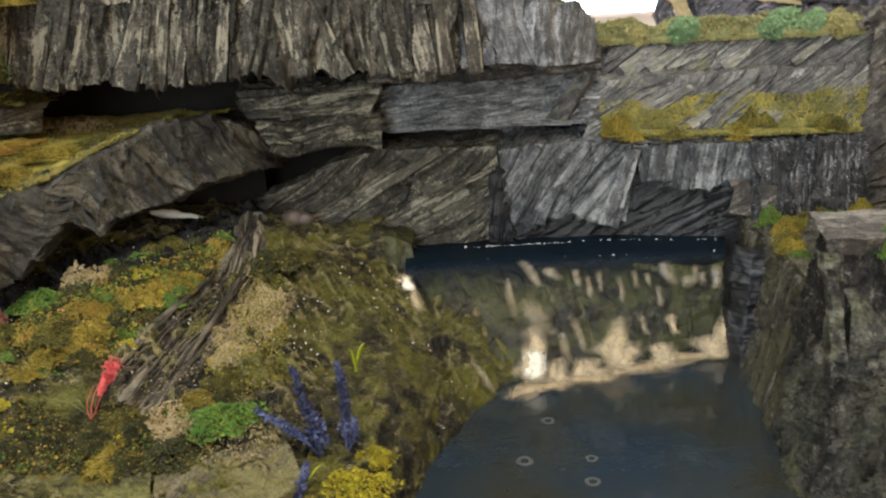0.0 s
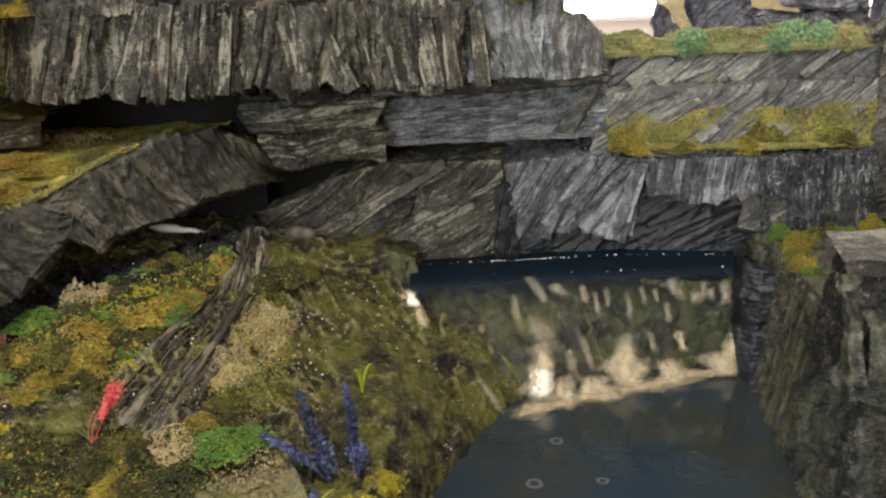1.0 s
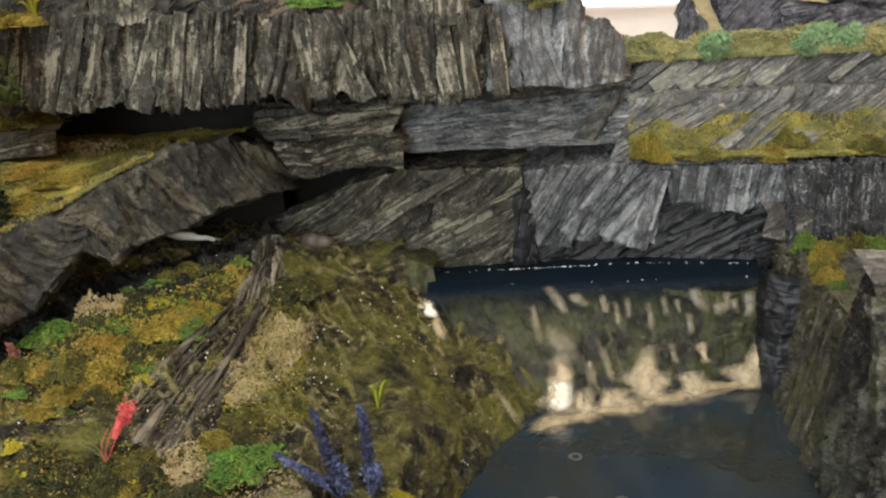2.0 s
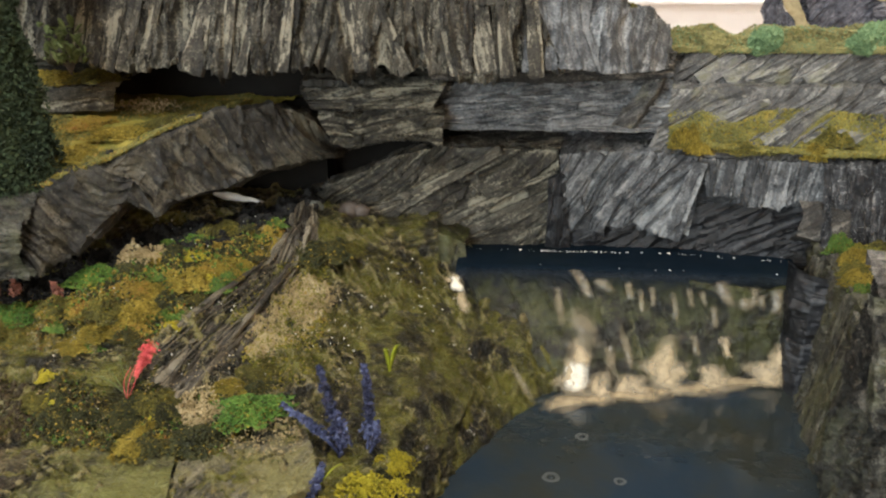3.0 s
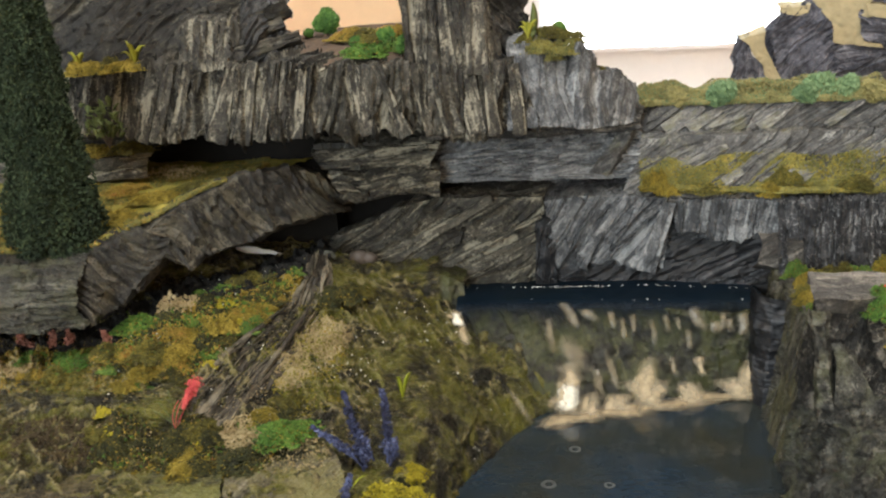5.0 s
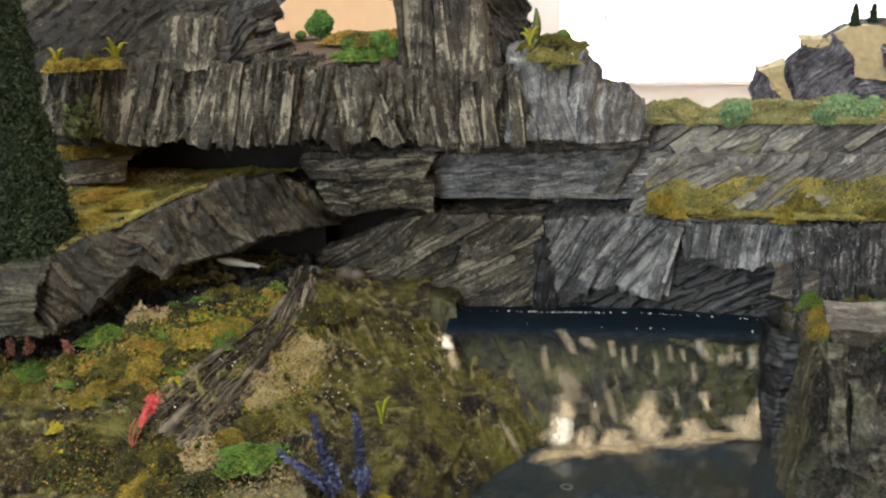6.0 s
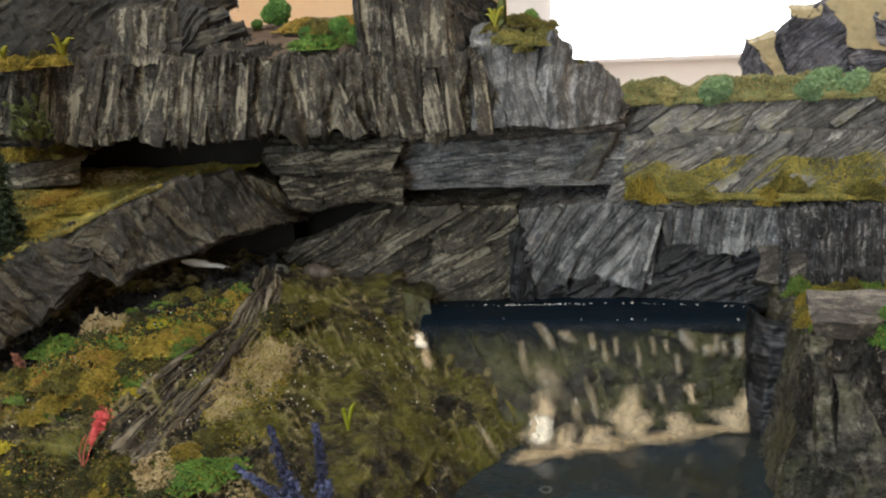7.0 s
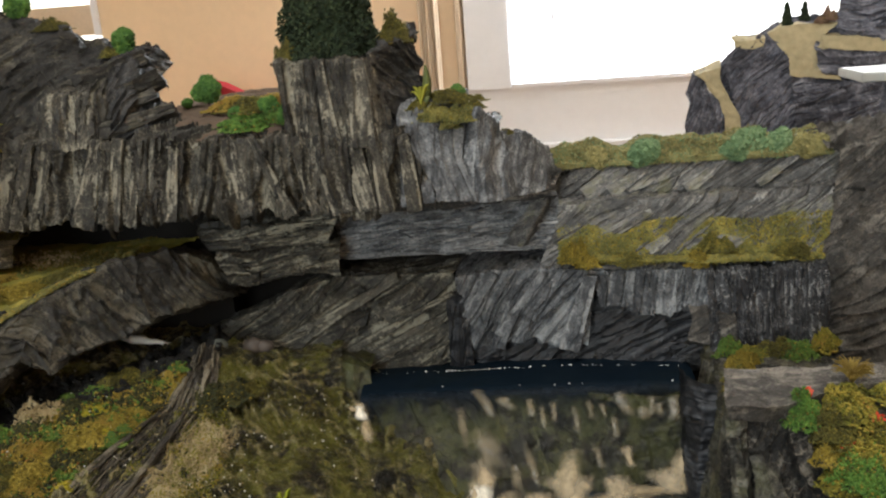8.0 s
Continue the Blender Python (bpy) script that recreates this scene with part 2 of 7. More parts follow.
BARK = slate("bark_paint", (0.012, 0.009, 0.006), (0.062, 0.050, 0.034), (0.24, 0.205, 0.14), gloss=0.32, dry=0.45)
# far slate, haze painted in as a paler, bluer tone
SLATE_HAZED = slate("far_slate_paint", (0.062, 0.064, 0.080), (0.21, 0.217, 0.26), (0.42, 0.425, 0.47), dry=0.3, gloss=0.75, scratch=0.3, net=0.0)
SLATE_GREEN = slate("green_washed_slate", (0.026, 0.023, 0.012), (0.125, 0.115, 0.062), (0.36, 0.34, 0.20), (0.20, 0.195, 0.045), 0.52, gloss=0.22, dry=0.35, net=0.8, scratch=1.3, relief=1.0, plain=True)

SLATE_SHORE = slate("brown_shore_rock", (0.0224, 0.0198, 0.0145), (0.109, 0.099, 0.0713), (0.277, 0.257, 0.198), (0.0495, 0.0462, 0.0119), 0.56, gloss=0.28, dry=0.35, net=0.5, relief=0.5, plain=True)

BACK_OLIVE = foam("back_row_olive", [(0.0, (0.0779, 0.0816, 0.024)), (0.5, (0.177, 0.168, 0.044)), (0.8, (0.281, 0.25, 0.06)), (1.0, (0.353, 0.296, 0.08))])
GREEN = foam("green_foam", [(0.0, (0.025, 0.055, 0.008)), (0.5, (0.08, 0.16, 0.02)), (1.0, (0.19, 0.28, 0.045))])
YELLOW = foam("yellow_foam", [(0.0, (0.0818, 0.0613, 0.00432)), (0.5, (0.251, 0.188, 0.0158)), (1.0, (0.502, 0.366, 0.0648))])
OLIVE = foam("olive_foam", [(0.0, (0.0328, 0.0297, 0.00432)), (0.5, (0.103, 0.0921, 0.0115)), (1.0, (0.229, 0.188, 0.0288))])
DARK = foam("dark_foam", [(0.0, (0.012, 0.014, 0.004)), (0.6, (0.04, 0.042, 0.008)), (1.0, (0.10, 0.08, 0.01))])
AUTUMN = foam("autumn_foam", [(0.0, (0.109, 0.0792, 0.0072)), (0.35, (0.272, 0.188, 0.018)), (0.65, (0.415, 0.287, 0.0504)), (0.9, (0.35, 0.129, 0.0252)), (1.0, (0.109, 0.147, 0.0144))])
MEADOW = foam("meadow_flock", [(0.0, (0.0764, 0.139, 0.018)), (0.14, (0.024, 0.0238, 0.00432)), (0.34, (0.0927, 0.0811, 0.00936)), (0.55, (0.218, 0.163, 0.018)), (0.74, (0.415, 0.297, 0.0576)), (0.86, (0.284, 0.0989, 0.0216)), (1.0, (0.0874, 0.147, 0.0216))])
LEMON = foam("lemon_foam", [(0.0, (0.14, 0.12, 0.005)), (0.4, (0.40, 0.34, 0.014)), (1.0, (0.66, 0.56, 0.05))])
FRESH = foam("fresh_moss_foam", [(0.0, (0.0655, 0.0741, 0.0072)), (0.5, (0.196, 0.182, 0.018)), (0.85, (0.371, 0.287, 0.036)), (1.0, (0.393, 0.198, 0.036))])
BRIGHT = foam("bright_green_foam", [(0.0, (0.035, 0.085, 0.010)), (0.5, (0.085, 0.19, 0.022)), (1.0, (0.19, 0.30, 0.045))])
SOIL = foam("soil_crumbs", [(0.0, (0.0249, 0.0168, 0.008)), (0.6, (0.0678, 0.0455, 0.0192)), (1.0, (0.147, 0.104, 0.04))])
LEAF_PALE = foam("pale_leaf", [(0.0, (0.05, 0.075, 0.02)), (1.0, (0.17, 0.21, 0.07))])
HEDGE = foam("hedge_foliage", [(0.0, (0.008, 0.016, 0.006)), (0.6, (0.020, 0.034, 0.012)), (1.0, (0.042, 0.060, 0.022))], 0.95)
GRASS = foam("grass_mat", [(0.0, (0.0364, 0.0612, 0.0096)), (0.35, (0.104, 0.123, 0.016)), (0.65, (0.208, 0.178, 0.0224)), (1.0, (0.302, 0.24, 0.04))])
GRAVEL = foam("pale_gravel", [(0.0, (0.229, 0.158, 0.0673)), (0.4, (0.387, 0.29, 0.142)), (0.8, (0.493, 0.396, 0.209)), (1.0, (0.634, 0.546, 0.344))], 0.6, 0.3)
PURPLE = foam("blue_violet_flower", [(0.0, (0.008, 0.010, 0.025)), (0.5, (0.024, 0.029, 0.075)), (1.0, (0.13, 0.155, 0.29))])
PINK = foam("coral_pink_flower", [(0.0, (0.55, 0.06, 0.07)), (1.0, (0.80, 0.16, 0.15))])
RED = paint("red_leaf", (0.62, 0.07, 0.025), 0.5, 0.25, 6)
ROSE = foam("dusty_rose_sprig", [(0.0, (0.10, 0.035, 0.025)), (1.0, (0.30, 0.12, 0.08))])
LIME = paint("lime_leaf", (0.30, 0.34, 0.02), 0.6, 0.3, 6)
STEM = paint("green_stem", (0.10, 0.12, 0.03), 0.6, 0.3, 6)
WOOD = paint("brown_twig", (0.06, 0.04, 0.025), 0.7, 0.3, 6)


def water_material(name, deep, shoal, tint, shine=0.07, spec=0.5, thins=False):
    """Clear casting resin over a painted bed."""
    m, n, l, p = material(name)
    oc = object_cm(n, l)
    a = noise_node(n, l, oc, 0.16, 3, 0.55)
    b = noise_node(n, l, oc, 1.1, 5, 0.6)
    r = ramp(n, [(0.36, deep), (0.52, shoal), (0.66, tint)])
    l.new(maths(n, l, "ADD", maths(n, l, "MULTIPLY", a, 0.8), maths(n, l, "MULTIPLY", b, 0.2)), r.inputs[0])
    l.new(r.outputs[0], p.inputs["Base Color"])
    p.inputs["Roughness"].default_value = shine
    p.inputs["IOR"].default_value = 1.5
    p.inputs["Specular IOR Level"].default_value = spec
    l.new(bump(n, l, noise_node(n, l, oc, 0.9, 2), 0.25, 0.0012), p.inputs["Normal"])
    if thins:
        d = n.new("ShaderNodeAttribute")
        d.attribute_name = "dense"
        f = maths(n, l, "ADD", d.outputs["Fac"], maths(n, l, "MULTIPLY", maths(n, l, "SUBTRACT", noise_node(n, l, oc, 1.0, 4, 0.6, (1, 1, 0.3)), 0.5), 1.0), True)
        l.new(maths(n, l, "MAXIMUM", f, maths(n, l, "GREATER_THAN", d.outputs["Fac"], 0.98)), p.inputs["Alpha"])
    return m


WATER = water_material("pool_resin", (0.017, 0.029, 0.043), (0.025, 0.032, 0.034), (0.031, 0.030, 0.020))
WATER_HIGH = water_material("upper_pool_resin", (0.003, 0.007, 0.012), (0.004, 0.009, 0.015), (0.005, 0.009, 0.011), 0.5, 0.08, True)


def froth_material(name, colour, most, rough):
    """Cream froth set in resin: thin at its rim, by the mesh's own density."""
    m, n, l, p = material(name)
    oc = object_cm(n, l)
    d = n.new("ShaderNodeAttribute")
    d.attribute_name = "dense"
    a = noise_node(n, l, oc, 1.6, 5, 0.65)
    c = ramp(n, [(0.3, tuple(0.72 * v for v in colour)), (0.65, colour)])
    l.new(a, c.inputs[0])
    l.new(c.outputs[0], p.inputs["Base Color"])
    f = maths(n, l, "ADD", d.outputs["Fac"], maths(n, l, "MULTIPLY", maths(n, l, "SUBTRACT", a, 0.5), 1.1))
    r = ramp(n, [(0.08, (0, 0, 0)), (1.0, (most,) * 3)])
    l.new(f, r.inputs[0])
    l.new(r.outputs[0], p.inputs["Alpha"])
    p.inputs["Roughness"].default_value = rough
    l.new(bump(n, l, noise_node(n, l, oc, 3.0, 4), 0.3, 0.0006), p.inputs["Normal"])
    return m


FROTH = froth_material("cream_froth", (0.58, 0.45, 0.27), 0.75, 0.5)
GEL = froth_material("cream_gel_streak", (0.36, 0.29, 0.18), 0.5, 0.25)
FROTH_WHITE = froth_material("white_froth", (0.92, 0.84, 0.68), 1.0, 0.5)
EARTH = paint("brown_earth_paint", (0.105, 0.070, 0.046), 0.9, 0.3, 1.2, 0.4)
# near-black crumbs that put the ridge's shade into colour
SHADE_CRUMBS = foam("black_soil", [(0.0, (0.003, 0.0025, 0.002)), (1.0, (0.012, 0.010, 0.007))])
# black that paints the shade inside the overhang and recesses
RECESS_SHADE = paint("black_recess_paint", (0.012, 0.0105, 0.009), 1.0, 0.3, 1.0)
RECESS_SHADE.node_tree.nodes["Principled BSDF"].inputs["Specular IOR Level"].default_value = 0.15
CHALK = paint("chalk_white", (0.80, 0.78, 0.72), 0.6, 0.1, 4, 0.4)
RING = paint("ring_paint", (0.065, 0.07, 0.066), 0.35, 0.3, 8)

# ---- building helpers ----


def link_mesh(name, verts, faces, mat, parent=None, smooth=False, centre=None):
    """One mesh object from vertices in centimetres; its origin is centre."""
    verts = np.asarray(verts, float)
    centre = np.asarray(centre if centre is not None else (0, 0, 0), float)
    me = bpy.data.meshes.new(name)
    me.from_pydata(((verts - centre) * CM).tolist(), [], [list(f) for f in faces])
    me.materials.append(mat)
    if smooth:
        me.polygons.foreach_set("use_smooth", [True] * len(me.polygons))
    ob = new(name, me)
    if parent:
        ob.parent = parent
        ob.location = Vector(centre.tolist()) * CM - (Vector((0, 0, 0)) if parent.get("cm") is None else Vector(parent["cm"]) * CM)
    else:
        ob.location = at(*centre)
    return ob


def thing(name, label, category, base, group="", kind=""):
    """An empty at a thing's base, in centimetres, for its parts."""
    ob = new(name)
    ob.location = at(*base)
    ob["cm"] = [float(v) for v in base]
    return tagged(ob, label, category, group, kind)


def polyline(points, n):
    p = np.asarray(points, float)
    s = np.r_[0, np.cumsum(np.linalg.norm(np.diff(p, axis=0), axis=1))]
    u = np.linspace(0, s[-1], n)
    return np.stack([np.interp(u, s, p[:, k]) for k in range(3)], -1)


def splinters(a, b, seed):
    """Cells of jittered points, one unit apart: each cell's two random values, the place in it, and the cleft at its rim."""
    ia, ib = np.floor(a), np.floor(b)
    best = np.full(a.shape, 1e9)
    second = best.copy()
    ox, oy, oi, oj = (np.zeros(a.shape) for _ in range(4))
    for da in (-1, 0, 1):
        for db in (-1, 0, 1):
            i, j = ia + da, ib + db
            k = 0 * i
            u, v = a - i - 0.5 - 0.46 * lattice(i, j, k, seed), b - j - 0.5 - 0.46 * lattice(i, j, k + 1, seed)
            r = u * u + v * v
            near = r < best
            second = np.where(near, best, np.minimum(second, r))
            best = np.where(near, r, best)
            ox, oy, oi, oj = np.where(near, u, ox), np.where(near, v, oy), np.where(near, i, oi), np.where(near, j, oj)
    rim = np.sqrt(second) - np.sqrt(best)
    return lattice(oi, oj, 0 * oi + 2, seed), lattice(oi, oj, 0 * oi + 3, seed), ox, oy, np.exp(-((rim / 0.14) ** 2))


def soften(d, radius, cell):
    """A running mean over a square of the grid."""
    k = max(1, int(radius / cell))
    for axis in (0, 1):
        e = np.pad(d, [(k + 1, k) if q == axis else (0, 0) for q in (0, 1)], mode="edge")
        c = np.cumsum(e, axis=axis)
        n = 2 * k + 1
        d = (c[n:] - c[:-n]) / n if axis == 0 else (c[:, n:] - c[:, :-n]) / n
    return d


def rock_mesh(rows, angle=80.0, amp=0.35, seed=0, step=0.16, blade=1.0, jag=0.0, back=None, rough=0.12, face=None, warp=1.0, lumpy=0.0):
    """A carved rock skin between polylines, first to last row, roughened along its grain. Returns vertices, faces, grain, raised."""
    step = 0.75 * step if step < 0.2 else step
    width = max(np.linalg.norm(np.diff(np.asarray(r, float), axis=0), axis=1).sum() for r in rows)
    nu = max(4, int(width / step))
    lines = [polyline(r, nu) for r in rows]
    grid, tall, heights, creases = [], 0.0, [], []
    for a, b in zip(lines, lines[1:]):
        gap = np.linalg.norm(b - a, axis=1).mean()
        k = max(2, int(gap / step))
        for j in range(k):
            grid.append(a + (b - a) * j / k)
            heights.append(tall + gap * j / k)
        tall += gap
        creases.append(tall)
    grid.append(lines[-1])
    heights.append(tall)
    P = np.array(grid)
    nv = len(P)
    x, y, z = P[..., 0], P[..., 1], P[..., 2]
    for size, far in ((0.25, 0.18), (0.8, 0.06)):
        P = P + warp * far * np.stack([fractal(x * size + 31 * k, y * size + 17 * k, z * size, 700 + k, 3) for k in range(3)], -1)
    du, dv = np.gradient(P, axis=1), np.gradient(P, axis=0)
    N = np.cross(du, dv)
    for _ in range(2):
        N = N + np.roll(N, 1, 0) + np.roll(N, -1, 0)
    N /= np.linalg.norm(N, axis=2, keepdims=True) + 1e-9
    s = np.linspace(0, width, nu)[None, :].repeat(nv, 0)
    h = np.array(heights)[:, None].repeat(nu, 1)
    lean = 0.10 * fractal(s * 0.13, 0.0, 3.1, seed + 5, 2)
    wob = 0.06 * fractal(s * 0.35, h * 0.35, 1.7, seed + 7, 3)
    ca, sa = math.cos(radians(angle)), math.sin(radians(angle))
    along, across = s * ca - h * sa, s * sa + h * ca + lean * h + wob
    # three sizes of splinter, the finer ones turned a little on every coarse one
    up1, tip1, dx, dy, gap1 = splinters(across / blade, along / (7.0 * blade), seed + 1)
    across2 = across + 0.12 * tip1 * dy * 6.0 * blade
    up2, tip2, ex, ey, gap2 = splinters(across2 / (0.42 * blade), along / (3.4 * blade), seed + 2)
    up3, tip3, fx, fy, gap3 = splinters(across2 / (0.17 * blade + 0.07), along / (1.6 * blade + 0.5), seed + 3)
    n3 = fractal(P[..., 0] * 1.7, P[..., 1] * 1.7, P[..., 2] * 1.7, seed + 21, 5)
    n0 = fractal(P[..., 0] * 0.28, P[..., 1] * 0.28, P[..., 2] * 0.28, seed + 31, 2)
    part_on = np.clip(0.7 + 0.9 * fractal(P[..., 0] * 0.22, P[..., 1] * 0.22, P[..., 2] * 0.22 + 3, seed + 41, 2), 0.25, 1)
    d = amp * (part_on * (0.55 * up1 + 1.0 * tip1 * dx + 0.3 * up1 * dy - 0.35 * gap1) + 0.34 * (0.8 * up2 + 1.1 * tip2 * ex - 0.5 * gap2)
               + 0.10 * (up3 + 1.2 * tip3 * fx - 0.5 * gap3) + 0.35 * n0) + rough * n3
    if lumpy:
        q = 0.55 * P + 0.5 * fractal(x * 0.4, y * 0.4, z * 0.4, seed + 61, 2)[..., None]
        billow = 0.9 - 2.2 * np.abs(fractal(q[..., 0], q[..., 1], q[..., 2], seed + 51, 4))
        d = (1 - lumpy) * d + lumpy * amp * (0.7 * billow + 0.5 * n0) + 0.5 * rough * n3
    P = P + N * d[..., None]
    hang = 0.0
    if jag:
        hang = np.clip(1 - np.abs(h - (face or tall)) / 1.5, 0, 1)
        P[..., 2] += -jag * hang * (0.45 * up1 + 0.3 * up2)
    # what stands proud of its surroundings catches the brush, what lies deep keeps the wash
    cell = width / nu
    proud = (d - soften(d, 0.2, cell)) + 0.45 * (d - soften(d, 0.9, cell))
    proud = proud / (proud.std() + 1e-6)
    worn = sum(np.exp(-(((h - c) / 0.13) ** 2)) for c in creases[:-1]) if len(creases) > 1 else 0.0
    raised = np.clip(0.42 + 0.17 * proud + 0.14 * worn + 0.10 * up1 + 0.06 * up2, 0, 1)
    across = across2
    verts = P.reshape(-1, 3)
    idx = np.arange(nv * nu).reshape(nv, nu)
    faces = np.stack([idx[:-1, :-1], idx[1:, :-1], idx[1:, 1:], idx[:-1, 1:]], -1).reshape(-1, 4)
    grain = np.stack([across, along], -1).reshape(-1, 2)
    raised = raised.reshape(-1)
    if back is not None:
        rim = np.r_[idx[0, :], idx[1:, -1], idx[-1, -2::-1], idx[-2:0:-1, 0]]
        far = verts[rim] + np.asarray(back, float)
        b0 = len(verts)
        verts = np.r_[verts, far]
        grain = np.r_[grain, grain[rim] + 0.5]
        raised = np.r_[raised, raised[rim] * 0.4]
        k = np.arange(len(rim))
        sides = np.stack([rim[k], rim[(k + 1) % len(rim)], b0 + (k + 1) % len(rim), b0 + k], -1)
        faces = [*faces.tolist(), *sides.tolist(), (b0 + k)[::-1].tolist()]
    else:
        faces = faces.tolist()
    return verts, faces, grain, raised


def rock(name, rows, mat, label="", category="rock", parent=None, kind="", group="", **shape):
    verts, faces, grain, raised = rock_mesh(rows, **shape)
    base = tuple(np.asarray(rows[-1], float).mean(0).tolist())
    ob = link_mesh(name, verts, faces, mat, parent, True, base)
    me = ob.data
    uv = me.uv_layers.new(name="grain")
    loops = np.empty(len(me.loops), int)
    me.loops.foreach_get("vertex_index", loops)
    uv.data.foreach_set("uv", grain[loops].reshape(-1))
    at_ = me.attributes.new("raised", "FLOAT", "POINT")
    at_.data.foreach_set("value", raised)
    me.set_sharp_from_angle(angle=radians(42))
    if label and parent:
        tagged(ob, label)
    elif label:
        tagged(ob, label, category, group, kind)
    return ob


def blade(parent, a, b, wa, wb, normal, thick, mat, seed, name="blade"):
    """A split of slate from a to b, wa and wb wide, standing proud along normal."""
    a, b, n = (np.asarray(v, float) for v in (a, b, normal))
    n = n / np.linalg.norm(n)
    axis = (b - a) / (np.linalg.norm(b - a) + 1e-9)
    side = np.cross(axis, n)
    rows = []
    rng = np.random.default_rng(seed)
    tip = rng.uniform(-0.75, 0.75)
    stations = np.linspace(0, 1, 6)
    wide = np.interp(stations, [0, 1], [wa, wb]) * rng.uniform(0.92, 1.06, 6)
    bow = rng.normal(0, 0.012, 6) * (wa + wb) / 2
    depth = thick * rng.uniform(0.6, 1.1, 6)
    for q, out in ((-1.0, -1.2), (-0.92, 0.5 + 0.9 * tip), (0.92, 0.5 - 0.9 * tip), (1.0, -1.2)):
        mid = [a + (b - a) * u + side * (wide[k] * 0.5 * q + bow[k]) + n * depth[k] * out for k, u in enumerate(stations)]
        rows.append([mid[0] - n * thick * 1.6, *mid, mid[-1] - n * thick * 1.6])
    return rock(name, rows, mat, parent=parent, angle=rng.uniform(-3, 3), amp=0.16, seed=seed, step=0.12, blade=0.9, rough=0.07, warp=0.25)


def clad(parent, top, bottom, angle, widths, normal, thick, mat, seed, gap=0.1, keep=0.9, ragged=0.3, pieces=1, name="blade"):
    """Blades side by side between a top and a bottom line, leaning at an angle to the horizontal."""
    rng = np.random.default_rng(seed)
    top, bottom = polyline(top, 200), polyline(bottom, 200)
    length = np.linalg.norm(np.diff(top, axis=0), axis=1).sum()
    tall = np.linalg.norm(top - bottom, axis=1).mean()
    s, k = 0.0, 0

    def spot(u, v):
        u = np.clip(u / length, 0, 1) * 199
        i = int(min(198, u))
        f = u - i
        t, o = top[i] * (1 - f) + top[i + 1] * f, bottom[i] * (1 - f) + bottom[i + 1] * f
        return t + (o - t) * v

    lean0 = angle if callable(angle) else (lambda u: angle)
    reach = tall / math.tan(radians(max(12.0, abs(lean0(0.5))))) if abs(lean0(0.5)) < 80 else 0.0
    s = 0.0 if lean0(0.5) > 0 else -reach
    end = length + (reach if lean0(0.5) > 0 else 0.0)
    n = np.asarray(normal, float) / np.linalg.norm(normal)
    while s < end:
        w = rng.uniform(*widths)
        ang = lean0(s / length) + rng.uniform(-3, 3)
        shift = tall / math.tan(radians(ang)) if abs(ang) > 8 else tall / math.tan(radians(8)) * (1 if ang > 0 else -1)
        c = s + w / 2
        v0, v1 = 0.0, 1.0
        if shift > 0:
            if c > length:
                v0 = (c - length) / shift
            if c - shift < 0:
                v1 = c / shift
        elif shift < 0:
            if c < 0:
                v0 = -c / -shift
            if c - shift > length:
                v1 = (length - c) / -shift
        v0, v1 = max(0.0, v0) - 0.02, min(1.0, v1) + ragged * rng.uniform(-0.18, 0.12)
        if v1 - v0 > 0.15 and rng.uniform() < keep:
            cuts = [v0, v1]
            if pieces > 1 and v1 - v0 > 0.5 and rng.uniform() < 0.3:
                cuts = [v0, v0 + (v1 - v0) * rng.uniform(0.3, 0.7), v1]
            for p, q in zip(cuts, cuts[1:]):
                out = n * thick * rng.uniform(-0.9, 0.7)
                a, b = spot(c - shift * p, p) + out, spot(c - shift * q, q) + out
                wide = w * math.sin(radians(min(90, max(20, abs(ang)))))
                blade(parent, a, b, wide * rng.uniform(0.35, 0.95), wide * rng.uniform(0.8, 1.25), n, thick * rng.uniform(0.7, 1.2), mat, seed * 50 + k, name)
                k += 1
        s += 0.96 * w + rng.uniform(0, gap)


def bits(points, sizes, seed, flat=1.0):
    """Crumbs: a small uneven tetrahedron at every point. Vertices and faces."""
    rng = np.random.default_rng(seed)
    points, sizes = np.asarray(points, float), np.asarray(sizes, float)
    base = np.array([(1, 1, 1), (-1, -1, 1), (-1, 1, -1), (1, -1, -1)], float) * 0.8
    tri = np.array([(0, 2, 1), (0, 1, 3), (0, 3, 2), (1, 2, 3)])
    n = len(points)
    shape = base[None] * rng.uniform(0.6, 1.3, (n, 4, 1)) + rng.normal(0, 0.2, (n, 4, 3))
    shape[..., 2] *= flat
    ang = rng.uniform(0, 2 * np.pi, (n, 3))
    c, s = np.cos(ang), np.sin(ang)
    for k, (i, j) in enumerate(((0, 1), (1, 2), (0, 2))):
        a, b = shape[..., i].copy(), shape[..., j].copy()
        shape[..., i] = a * c[:, k, None] - b * s[:, k, None]
        shape[..., j] = a * s[:, k, None] + b * c[:, k, None]
    verts = (points[:, None] + shape * sizes[:, None, None]).reshape(-1, 3)
    faces = (tri[None] + 4 * np.arange(n)[:, None, None]).reshape(-1, 3)
    return verts, faces.tolist()


